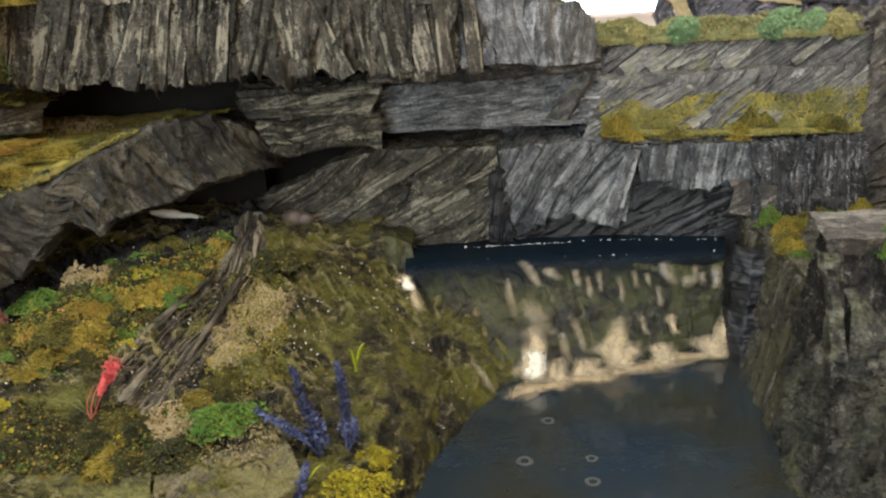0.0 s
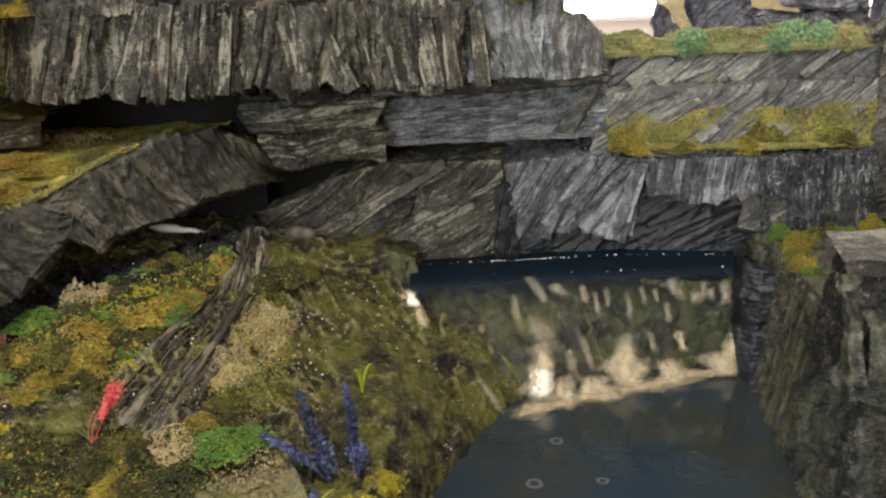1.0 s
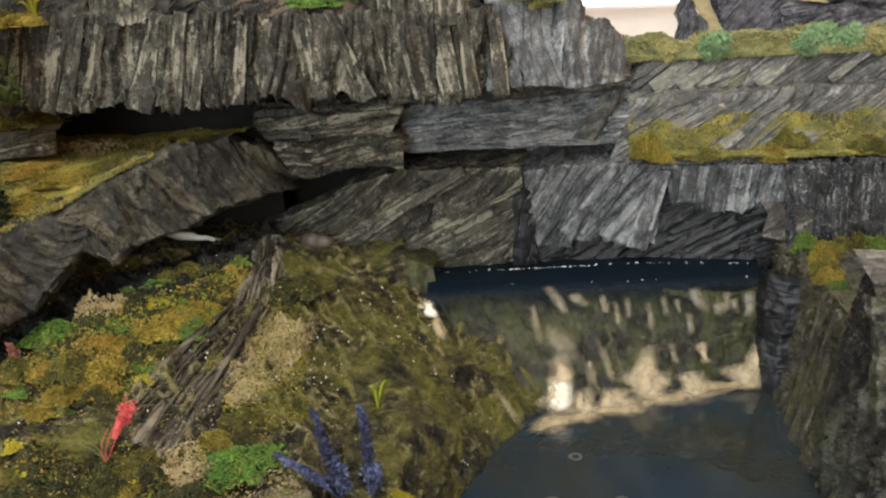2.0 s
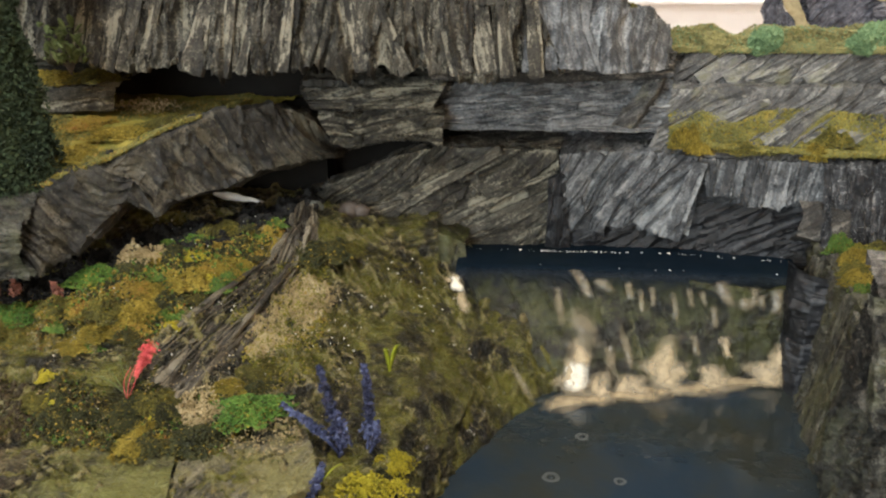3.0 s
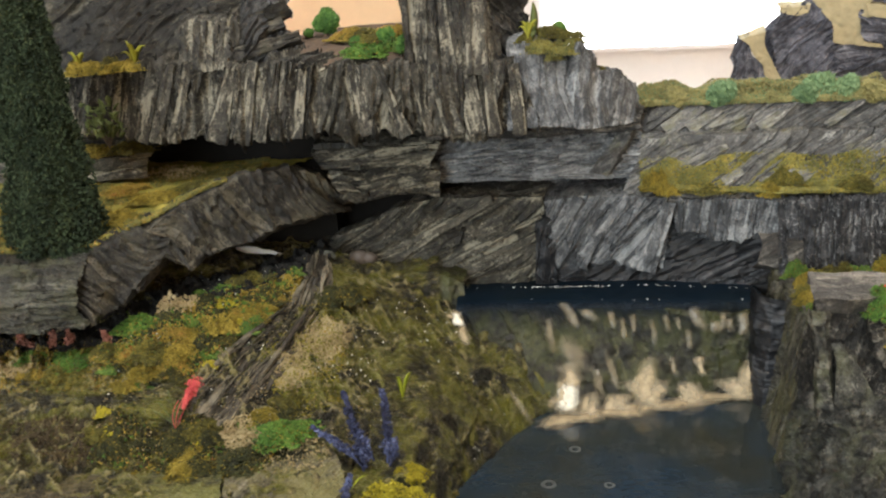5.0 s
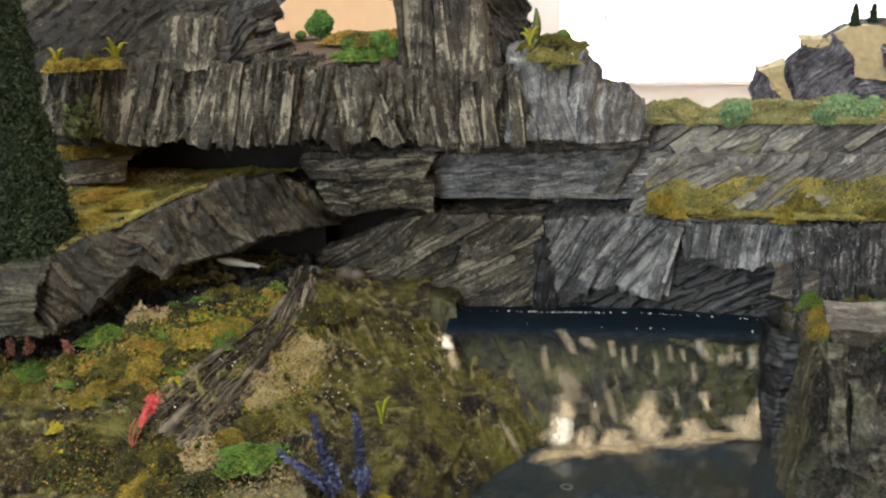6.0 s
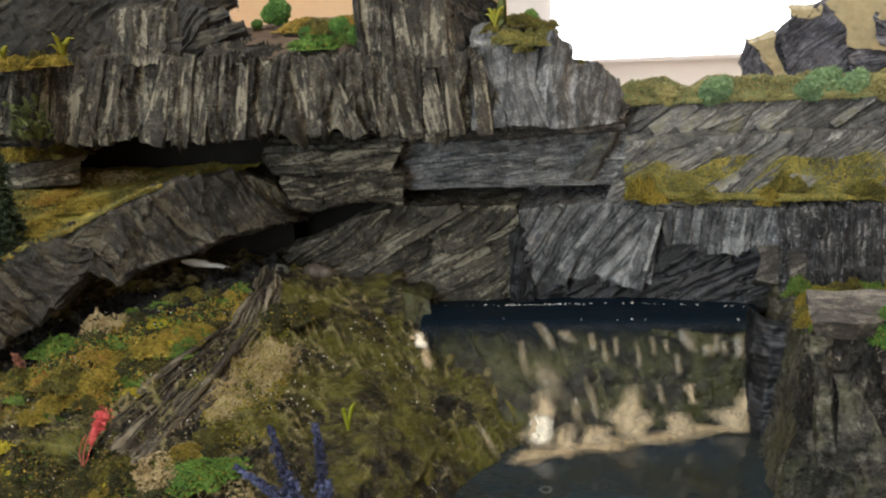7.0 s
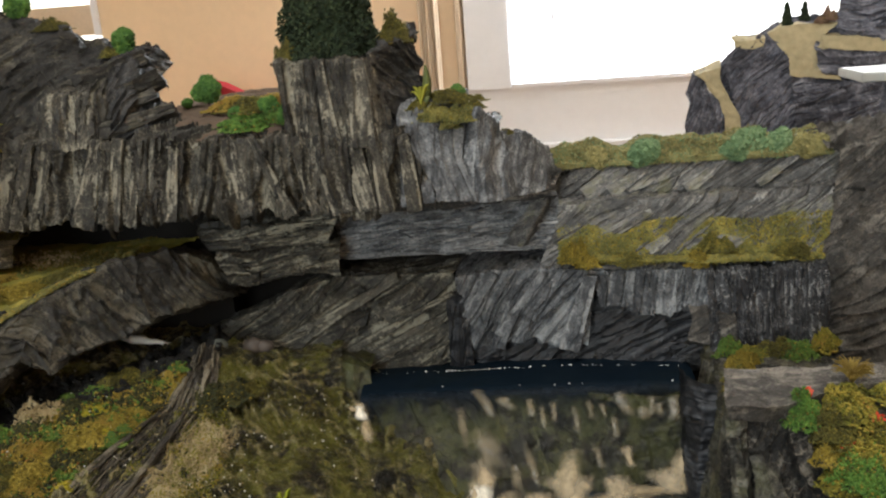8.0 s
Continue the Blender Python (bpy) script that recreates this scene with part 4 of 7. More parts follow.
ridge = thing("ridge", "long slanting slate ridge with a broken lower edge", "ridge", (-20, 55, 12))
rock("body", [
    [(-46, 55, 15.6), (-25.5, 58, 15.8), (-17, 64, 16.5), (-12.5, 66, 15)],
    [(-44, 46.5, 14.9), (-29.2, 47.6, 14.3), (-26.5, 49, 14.6), (-23.8, 51.5, 15.6), (-21.5, 54, 16.8), (-18.7, 57, 17.7), (-15.5, 60, 17.8), (-13.5, 61, 16.4), (-12.2, 62, 14.4)],
    [(-44, 45.2, 11), (-26, 46.4, 10.7), (-25.2, 48, 10.7), (-22.8, 51.4, 13.7), (-21.4, 52.0, 12.2), (-20.8, 53.6, 12.7), (-16.3, 58, 13.6), (-12.2, 62, 14.0)],
    [(-44, 54, 11.4), (-25, 56, 11.8), (-20, 60, 13), (-12.4, 66, 13.6)],
], SLATE_BROWN, parent=ridge, angle=-44, amp=0.6, seed=53, step=0.12, blade=1.5)
clad(ridge, [(-26.2, 48.9, 14.2), (-23.8, 51.6, 15.3), (-21.5, 54.1, 16.5), (-18.7, 57.1, 17.4), (-15.5, 60.0, 17.4), (-13.4, 61.2, 15.9)],
     [(-25.6, 47.2, 11.6), (-23.4, 50.9, 13.8), (-21.4, 52.5, 13.0), (-20.8, 54.0, 13.4), (-16.3, 58.3, 14.3), (-12.6, 61.9, 14.5)],
     lambda u: float(np.interp(u, [0, 0.25, 1], [118, 130, 138])), (0.9, 2.6), (0.55, -0.75, 0.25), 0.14, SLATE_BROWN, 53, gap=0.9, keep=0.6, pieces=2, name="plate")
rock("slab", [
    [(-44, 50, 14.6), (-27, 49, 14.5)],
    [(-44, 44.8, 14.1), (-30, 44.5, 14.0), (-26.1, 45.2, 13.5)],
    [(-44, 44.4, 12.6), (-30, 44.0, 12.6), (-26.0, 44.8, 12.4)],
    [(-44, 44.6, 10.8), (-30, 44.3, 10.7), (-26.0, 45.0, 10.7)],
    [(-44, 50, 10.8), (-26.4, 50, 10.8)],
], SLATE_GREY, "pale green-washed slab with rough split layers", angle=5, amp=0.4, seed=57, step=0.13)
rock("slab", [
    [(-46, 65, 20.4), (-26, 65, 20.4)],
    [(-46, 59.8, 18.8), (-33, 59.4, 18.7), (-26.6, 59.6, 18.9)],
    [(-46, 59.6, 17.2), (-33, 59.2, 17.1), (-26.9, 59.4, 17.3)],
    [(-46, 64, 16.6), (-27, 64, 16.8)],
], SLATE, "flat brown-grey slab under a patch of grass", angle=5, amp=0.2, seed=61, step=0.14)

low = thing("cliff", "low grey cliff with fine slanting grain above the pool", "cliff", (-6, 63, 7))
rock("body", [
    [(-20, 68, 9.2), (-12, 69, 10.5), (-7, 69, 13.4), (4, 69, 14.3)],
    [(-17.5, 63.6, 9.0), (-14.8, 63.4, 10.4), (-11.6, 63.0, 11.8), (-8.2, 63.1, 13.3), (-6.2, 63.6, 14.0), (-4.8, 64, 14.1), (3.2, 64, 13.9)],
    [(-19, 63, 8.4), (-12, 62.4, 8.8), (-9.5, 62.4, 8.4), (-4.1, 64, 6.8), (3.2, 64.6, 6.0)],
], SLATE, parent=low, angle=25, amp=0.35, seed=65, step=0.13)
clad(low, [(-13.6, 63.3, 10.6), (-11.6, 62.9, 11.6), (-8.2, 63.0, 13.1), (-6.2, 63.4, 13.8), (-4.8, 63.8, 13.9), (3.0, 63.8, 13.7)], [(-14.5, 62.8, 9.1), (-12, 62.4, 9.1), (-9.5, 62.4, 8.9), (-4.1, 63.8, 7.4), (3.0, 64.4, 6.8)],
     23, (0.7, 2.4), (-0.05, -1, 0.12), 0.11, SLATE, 65, gap=1.6, keep=0.6, pieces=2, name="splinter")
steep = thing("cliff", "low slate cliff with steep slanting blades, bluish veil painted in", "cliff", (12, 64, 6))
rock("slanting_face", [
    [(3.2, 69, 14.3), (13.4, 69, 14.2)],
    [(3.3, 63.6, 13.7), (6, 63.9, 14.0), (10, 63.9, 14.0), (13.3, 63.7, 13.7)],
    [(3.4, 64.0, 8.4), (5.5, 64.2, 7.9), (8, 64.3, 8.7), (10, 64.3, 8.3), (12.6, 64.4, 7.9)],
    [(3.4, 65.2, 8.1), (12.6, 65.4, 8.0)],
], SLATE_VEILED, parent=steep, angle=57, amp=0.5, seed=69, step=0.12, blade=1.0)
clad(steep, [(3.8, 63.6, 13.5), (6, 63.8, 13.8), (10, 63.8, 13.8), (13.0, 63.6, 13.5)], [(3.6, 63.9, 8.6), (8, 64.2, 8.9), (12.2, 64.3, 8.4)],
     lambda u: float(np.interp(u, [0, 0.5, 1], [52, 57, 64])), (0.5, 1.5), (0, -1, 0.08), 0.16, SLATE_VEILED, 69, gap=0.9, keep=0.6, pieces=2)
rock("fluted_face", [
    [(12.8, 69, 14.2), (21, 68, 14.3)],
    [(13.0, 63.9, 13.6), (16.5, 63.6, 13.7), (21.0, 62.4, 13.7)],
    [(13.6, 63.9, 10.9), (15.4, 63.7, 11.2), (16.4, 63.6, 10.4), (18.4, 63.2, 10.2), (19.6, 62.9, 11.2), (21.0, 62.5, 10.8)],
    [(13.4, 64.8, 10.4), (21, 63.8, 10.3)],
], SLATE_VEILED, parent=steep, angle=77, amp=0.4, seed=71, step=0.12, blade=1.2)
# wet foot whose black also paints the recess shade behind the blades
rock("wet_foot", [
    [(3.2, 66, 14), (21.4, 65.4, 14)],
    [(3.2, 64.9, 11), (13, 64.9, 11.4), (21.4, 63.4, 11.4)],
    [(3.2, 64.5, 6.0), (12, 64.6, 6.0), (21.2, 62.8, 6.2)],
], SLATE_BLACK, "dark wet rock, recess shade painted in", parent=steep, angle=30, amp=0.35, seed=72, step=0.14)
blade(steep, (12.9, 63.3, 13.5), (11.2, 63.8, 7.7), 1.0, 1.6, (0.1, -1, 0.08), 0.2, SLATE_VEILED, 3601)
# black stone put in for the shade of a hollow in the cliff
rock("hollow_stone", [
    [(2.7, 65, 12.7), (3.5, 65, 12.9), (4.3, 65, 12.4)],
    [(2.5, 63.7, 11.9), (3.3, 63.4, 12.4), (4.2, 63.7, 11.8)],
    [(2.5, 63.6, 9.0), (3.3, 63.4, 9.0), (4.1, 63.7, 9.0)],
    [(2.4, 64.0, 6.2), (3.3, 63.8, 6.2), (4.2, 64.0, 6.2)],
], SLATE_BLACK, "black rounded stone standing for a dark recess", parent=steep, angle=85, amp=0.2, seed=74, step=0.12, lumpy=0.5)
rock("cliff", [
    [(20.5, 67, 14.2), (29, 66, 14.4)],
    [(20.6, 61.6, 13.8), (24, 61.6, 13.9), (28.4, 61.2, 14.1)],
    [(20.6, 60.9, 8.2), (24, 60.9, 8.2), (28.4, 60.6, 8.2)],
], SLATE_NET, "dark rock face with netted pale cracks", angle=88, amp=0.45, seed=73, step=0.12, blade=0.7)
rock("boulder", [
    [(19.6, 63.0, 11.2), (22.3, 62.5, 11.3)],
    [(19.6, 61.6, 10.6), (20.6, 61.2, 11.0), (22.3, 60.7, 11.0)],
    [(19.2, 61.5, 9.1), (20.4, 61.1, 8.9), (22.4, 60.6, 8.9)],
    [(19.2, 63.0, 8.2), (22.4, 62.5, 8.2)],
], SLATE_SIDE, "smooth grey block at the foot of the cliff", angle=30, amp=0.12, seed=75, step=0.12, rough=0.05)
slope = thing("slope", "sloping bank of grey slate in two steps, paled for the veil", "rock", (20, 66, 13.6))
rock("body", [
    [(11.5, 78, 19.6), (20, 78, 19.6), (36, 78, 19.6)],
    [(12.2, 69, 20.3), (20, 69, 20.3), (34, 69, 20.4)],
    [(11.2, 68.2, 17.9), (19.6, 68.0, 17.9), (32, 67.8, 18.3)],
    [(10.9, 66.4, 17.9), (19.6, 66.1, 18.0), (32, 65.9, 18.5)],
    [(10.9, 66.2, 17.5), (19.6, 65.9, 17.6), (32, 65.7, 18.1)],
    [(10.6, 65.8, 16.2), (19.4, 65.4, 16.4), (31, 64.8, 16.8)],
    [(9.4, 64.7, 14.2), (19, 64.2, 14.1), (30, 63, 14.4)],
    [(9.4, 64.2, 13.8), (19, 63.3, 13.6), (30, 61.6, 13.9)],
], SLATE_VEIL_GREY, parent=slope, angle=40, amp=0.36, seed=77, step=0.12, blade=1.5)
clad(slope, [(12.6, 68.8, 20.0), (20, 68.8, 20.1), (30, 68.7, 20.2)], [(11.8, 68.0, 18.2), (19.6, 67.8, 18.2), (29.5, 67.6, 18.6)], 44, (0.5, 2.0), (0, -0.9, 0.4), 0.10, SLATE_VEIL_GREY, 77, gap=2.2, keep=0.6, name="rib")
clad(slope, [(11.2, 66.1, 17.4), (19.6, 65.8, 17.5), (30, 65.7, 18.0)], [(10.4, 65.0, 14.8), (19, 64.5, 14.8), (28.5, 63.4, 15.0)], 38, (0.5, 2.2), (0, -0.85, 0.5), 0.10, SLATE_VEIL_GREY, 78, gap=2.4, keep=0.6, name="rib")
rock("boulder", [
    [(9.6, 70, 20.2), (11.0, 70, 20.6), (11.6, 70, 20.2)],
    [(9.4, 66.2, 19.6), (10.5, 66.0, 20.2), (11.2, 67.2, 20.0)],
    [(8.6, 65.4, 17.8), (9.7, 65.0, 17.9), (10.2, 66.4, 17.7)],
    [(6.8, 65.0, 15.6), (8.2, 64.6, 15.4), (8.8, 65.6, 15.4)],
], SLATE_VEIL_GREY, "slanting grey slate wedge, paled for the veil, with a dark gully beside it", angle=58, amp=0.35, seed=79, step=0.12, blade=1.2)
# added rock that closes the gully's back, veil paled into its colour
rock("boulder", [
    [(9.8, 71.5, 20.6), (13.5, 71.5, 20.4)],
    [(9.8, 69.6, 20.2), (13.5, 69.4, 20.2)],
    [(9.4, 68.6, 18.6), (13.5, 68.6, 18.4)],
    [(9.0, 68.0, 16), (13.5, 68.2, 16)],
], SLATE_VEIL_GREY, "grey slate rock added at the back of the gully, paled for the veil", angle=50, amp=0.3, seed=82, step=0.13, blade=1.4)
side = thing("boulder", "large brown slate rock with slanting grain", "rock", (31, 58, 7.6))
rock("body", [
    [(29, 72, 21), (40, 72, 23)],
    [(30.6, 67, 21.0), (32.4, 65, 21.6), (38, 58, 23)],
    [(29.2, 64.0, 17.0), (31.2, 61.5, 17.4), (38, 55, 17.6)],
    [(28.4, 62.3, 13.6), (30.6, 59.5, 14), (38, 53, 14)],
    [(27.6, 60.3, 7.6), (30, 56.3, 7.6), (38, 50, 7.6)],
], SLATE_SIDE, parent=side, angle=48, amp=0.6, seed=81, step=0.13, blade=1.7)
block = thing("boulder", "upright brown-grey slate block with a flat smooth top beside the pool", "rock", (20, 42, 7))
rock("body", [
    [(21, 45.0, 13.7), (22, 44.3, 13.7), (25, 44.2, 13.7), (29, 44.4, 13.8)],
    [(19, 45.2, 13.6), (18.5, 44.6, 13.6), (18.4, 41.4, 13.5), (20.2, 41.3, 13.5), (22.6, 42.4, 13.6), (29, 43.5, 13.8)],
    [(18.8, 47, 7), (18.1, 46, 7), (18.0, 40.2, 7), (20.8, 38.2, 7), (23.5, 37.0, 7.4), (29, 36.4, 8)],
], SLATE_PITTED, "dark pitted rock face", parent=block, angle=84, amp=0.75, seed=85, step=0.12, blade=1.3, lumpy=0.6)
rock("cap", [
    [(18.3, 45.0, 13.3), (21.5, 44.8, 13.3), (26, 44.8, 13.4)],
    [(18.2, 45.0, 14.1), (21.5, 44.9, 14.1), (26, 44.9, 14.2)],
    [(17.8, 42.9, 14.1), (20.6, 42.4, 14.1), (26, 43.6, 14.2)],
    [(17.6, 41.0, 14.0), (19.2, 40.7, 14.05), (20.3, 41.0, 14.0), (22.4, 42.0, 14.0), (26, 43.0, 14.1)],
    [(17.8, 41.0, 13.2), (19.3, 41.0, 13.0), (20.3, 41.3, 13.1), (22.4, 42.3, 13.1), (26, 43.2, 13.2)],
], SLATE_BLOCK, "smooth pale brown-grey top", parent=block, angle=5, amp=0.16, seed=851, step=0.12, blade=2.5, lumpy=0.6, rough=0.05)
rock("rib", [
    [(17.75, 41.6, 13.3), (17.9, 41.2, 10.6), (18.0, 40.8, 7.4)],
    [(17.65, 41.0, 13.3), (17.8, 40.2, 10.6), (17.8, 39.6, 7.4)],
    [(18.1, 40.8, 13.3), (18.25, 40.0, 10.6), (18.5, 39.3, 7.4)],
    [(18.4, 41.5, 13.3), (18.6, 41.0, 10.6), (19.0, 40.6, 7.4)],
], SLATE_GREY, "pale edge", parent=block, angle=85, amp=0.35, seed=853, step=0.12, blade=1.0, lumpy=0.8)
rock("rib", [
    [(20.0, 41.9, 13.5), (20.6, 41.4, 11.6), (21.4, 40.6, 9.4)],
    [(20.1, 41.1, 13.5), (20.7, 40.2, 11.6), (21.6, 39.3, 9.4)],
    [(20.7, 41.2, 13.5), (21.3, 40.3, 11.6), (22.4, 39.3, 9.4)],
    [(21.0, 42.0, 13.4), (21.8, 41.3, 11.6), (23.0, 40.4, 9.4)],
], SLATE_PITTED, "slanting edge", parent=block, angle=60, amp=0.35, seed=854, step=0.12, blade=1.0, lumpy=0.8)
rock("lump", [
    [(18.6, 41, 11.4), (19.2, 41, 11.6), (19.9, 41, 11.2)],
    [(18.6, 40.0, 11.0), (19.2, 39.7, 11.3), (19.9, 39.8, 10.8)],
    [(18.5, 39.4, 9.6), (19.3, 39.0, 9.6), (20.3, 39.1, 9.5)],
    [(18.4, 39.2, 7.4), (19.4, 38.6, 7.4), (20.7, 38.4, 7.4)],
], SLATE_GREY, "pale lump", parent=block, angle=75, amp=0.4, seed=855, step=0.12, blade=1.0, lumpy=0.8)
rock("boulder", [
    [(29, 47, 8.6), (29, 38, 9), (29, 25, 9)],
    [(20.0, 47, 8.6), (19.4, 42, 8.6), (19.0, 37.5, 8.6), (19.0, 33, 8.5), (19.0, 25, 8.3)],
    [(18.8, 47.5, 4), (18.2, 42, 4.5), (17.9, 38.5, 5), (18.0, 33, 5), (18.2, 25, 5)],
    [(18.2, 47, -2), (17.5, 43, -2), (17.1, 39, -2), (17.1, 33, -2), (17.2, 25, -2)],
], SLATE_GREY, "low pale-grey rock in front of the block, at the pool", angle=84, amp=0.95, seed=86, step=0.12, blade=1.0, lumpy=0.3)
rock("bank", [
    [(22.2, 43.4, 13.9), (25, 43.8, 14.0), (29, 44.2, 14.2)],
    [(22.0, 40.5, 11.8), (25, 40.5, 12.4), (29, 40.5, 12.6)],
    [(21.4, 36.8, 8.5), (25, 36, 8.8), (29, 35.5, 9.0)],
], SLATE_BROWN, "short earthy slope overgrown beside the slate block", "bank", angle=0, amp=0.2, seed=87, step=0.16)
wet = thing("bank", "mossy wet rock bank along the pool", "bank", (19, 52, -2))
rock("body", [
    [(30, 62, 8.4), (30, 55, 8.4), (29, 50, 8.4)],
    [(20.6, 62, 8.3), (20.8, 55, 8.6), (19.8, 47.5, 9.2), (19.4, 45, 10)],
    [(18.9, 61, -2), (18.7, 57, -2), (18.3, 50, -2), (17.8, 45.5, -2)],
], SLATE_SHORE, parent=wet, angle=72, amp=0.75, seed=89, step=0.12, lumpy=0.35)
clad(wet, [(20.3, 60, 8.0), (20.4, 55, 8.2), (19.5, 47, 8.8)], [(18.8, 59, -1), (18.5, 54, -1), (17.9, 46, -1)], 80, (0.7, 1.8), (-0.95, -0.25, 0.15), 0.2, SLATE_SHORE, 89, gap=1.4, keep=0.6, pieces=2, name="layer")
# wet strip, blackened for the deep shade between fall and bank
rock("wet_edge", [
    [(18.2, 58.6, 8.4), (18.3, 58.4, 4), (18.3, 58.2, -1)],
    [(18.5, 57.2, 8.4), (18.4, 57.0, 4), (18.3, 56.6, -1)],
    [(19.5, 56.4, 8.2), (19.2, 56.0, 4), (18.8, 55.6, -1)],
    [(20.8, 56.4, 8.0), (20.2, 56.0, 4), (19.8, 55.8, -1)],
], SLATE_BLACK, "black wet edge beside the waterfall, shade of the gap painted in", parent=wet, angle=85, amp=0.3, seed=91, step=0.13, lumpy=0.4)
# filler body of the model behind and under the rocks, recess shade painted black
box("rock_core", (-50, 70.5, -4), (40, 80, 19.0), RECESS_SHADE, kind="structure", label="filler body of the model landscape, recess shade painted black", category="rock")
box("rock_core", (-50, 66, -4), (-14, 72, 20.5), RECESS_SHADE, kind="structure", label="filler body of the model landscape, recess shade painted black", category="rock")

box("rock_core", (-14.2, 68.8, -4), (2, 78, 24.0), RECESS_SHADE, kind="structure", label="filler body of the model landscape, recess shade painted black", category="rock")

# ---- roots, slabs and mossy stones of the left bank ----
root = thing("root", "dark bark-like root of painted slate fanning downhill", "root", (-16, 48, 5))
rock("body", [
    [(-15.2, 59, 10.0), (-15.0, 56, 9.6), (-15.6, 53.3, 8.6), (-17.6, 49.5, 7.2), (-19.8, 46, 6.6), (-20.4, 41.6, 5.0), (-20.4, 41.0, 4.4)],
    [(-14.4, 59, 11.2), (-13.9, 56, 10.7), (-14.6, 53.3, 9.3), (-16.4, 49.8, 8.1), (-18.4, 46.2, 7.3), (-19.0, 41.8, 5.9), (-19.0, 40.9, 4.6)],
    [(-13.9, 59, 11.1), (-13.4, 56, 10.3), (-13.8, 53.3, 8.9), (-15.2, 49.8, 7.8), (-16.8, 46.3, 7.1), (-17.6, 41.8, 5.9), (-17.6, 40.8, 4.5)],
    [(-13.4, 59, 11.0), (-12.8, 56, 10.4), (-12.9, 53.3, 9.2), (-13.8, 49.8, 8.0), (-14.9, 46.2, 7.2), (-16.0, 41.8, 5.9), (-16.0, 40.8, 4.5)],
    [(-13.0, 59, 9.6), (-12.3, 56, 9.2), (-12.3, 53.2, 8.2), (-12.9, 49.6, 6.8), (-13.8, 46, 5.9), (-14.8, 41.4, 4.6), (-14.8, 40.8, 4.2)],
], BARK, parent=root, angle=2, amp=0.42, seed=111, step=0.12, blade=0.9)
rng = np.random.default_rng(112)
for k in range(16):
    u = (k + rng.uniform(0.2, 0.8)) / 16
    dip = 0.6 * math.sin(math.pi * u) ** 2
    p0 = np.array((-14.4 + 1.2 * u, 57.0, 11.0 - dip))
    p1 = np.array((-14.9 + 2.2 * u, 53.3, 9.5 - dip))
    p2 = np.array((-17.6 + 3.6 * u, 48.0, 7.9 - dip))
    p3 = np.array((-19.6 + 4.0 * u, 41.4 + rng.uniform(0, 2.4), 6.15))
    start = rng.uniform(0, 0.6)
    line = np.concatenate([bend(p0, p1, (0, 0, 0.1), 8), bend(p1, p2, (0.2, 0, 0.1), 14)[1:], bend(p2, p3, (0, 0, 0.1), 14)[1:]])
    line = line + 0.3 * np.stack([fractal(line[:, 1] * 0.5, 7 * k + 0 * line[:, 1], q, 90 + q, 3) for q in range(3)], -1)
    line = line[int(start * 20):]
    tv, tf = tube(line, [0.10, 0.2, 0.22, 0.14, 0.05] if k in (0, 14) else [0.02, 0.04, 0.06, 0.02], 8)
    strand = link_mesh("strand", tv, tf, BARK, root, True, tuple(line[-1]))
    strand.data.uv_layers.new(name="grain")
    strand.data.attributes.new("raised", "FLOAT", "POINT").data.foreach_set("value", 0.45 + 0.25 * fractal(tv[:, 0] * 2, tv[:, 1] * 2, tv[:, 2] * 2, 60 + k, 3))
rock("slab", [
    [(-34, 45.5, 7.6), (-26, 45.2, 7.4), (-18.5, 44, 7.0)],
    [(-34, 42.6, 7.2), (-26, 42.2, 7.0), (-18.8, 41.8, 6.4)],
    [(-34, 41.4, 5.6), (-26, 41.2, 5.4), (-18.8, 40.8, 5.0)],
], SLATE_MOSSY, "low layered brown slab among the moss", angle=3, amp=0.3, seed=113, step=0.13, blade=0.7)


def ground_slab(back_left, back_right, front_right, front_left, top, thick, mat, label, seed, angle=10):
    q = [np.array((*p, top)) for p in (back_left, back_right, front_right, front_left)]
    down = np.array((0, 0, -thick))
    return rock("slab", [[q[0] + down, q[1] + down], [q[0], q[1]], [q[3], q[2]], [q[3] + down, q[2] + down]], mat, label, angle=angle, amp=0.3, seed=seed, step=0.12, blade=0.9, lumpy=0.5, rough=0.2, group="flat slabs")


ground_slab((-38, 37.0), (-20.9, 37.5), (-21.6, 32.6), (-38, 31.9), 4.95, 1.2, SLATE_TAN, "flat grey-brown slate slab with fine cracks", 117, 20)
ground_slab((-21.0, 37.6), (-15.0, 38.0), (-12.8, 29.8), (-21.0, 31.2), 4.9, 1.2, SLATE_GREEN, "flat green-washed slab beside the moss", 119, 8)
ground_slab((-38, 31.6), (-20.8, 31.0), (-19, 22), (-38, 22), 4.8, 1.2, SLATE_TAN, "flat grey-brown slate slab with fine cracks", 121, 15)
ground_slab((-15.0, 38.4), (-9.4, 41.2), (-7.4, 36.6), (-12.6, 29.8), 4.8, 1.4, SLATE_DUSTY, "pale grey slab beside the violet flowers", 123, 30)
ground_slab((-21.0, 30.8), (-12.6, 29.6), (-10, 22), (-19.2, 22), 4.7, 1.2, SLATE_GREEN, "flat green-washed slab in front of another slab", 125, 8)
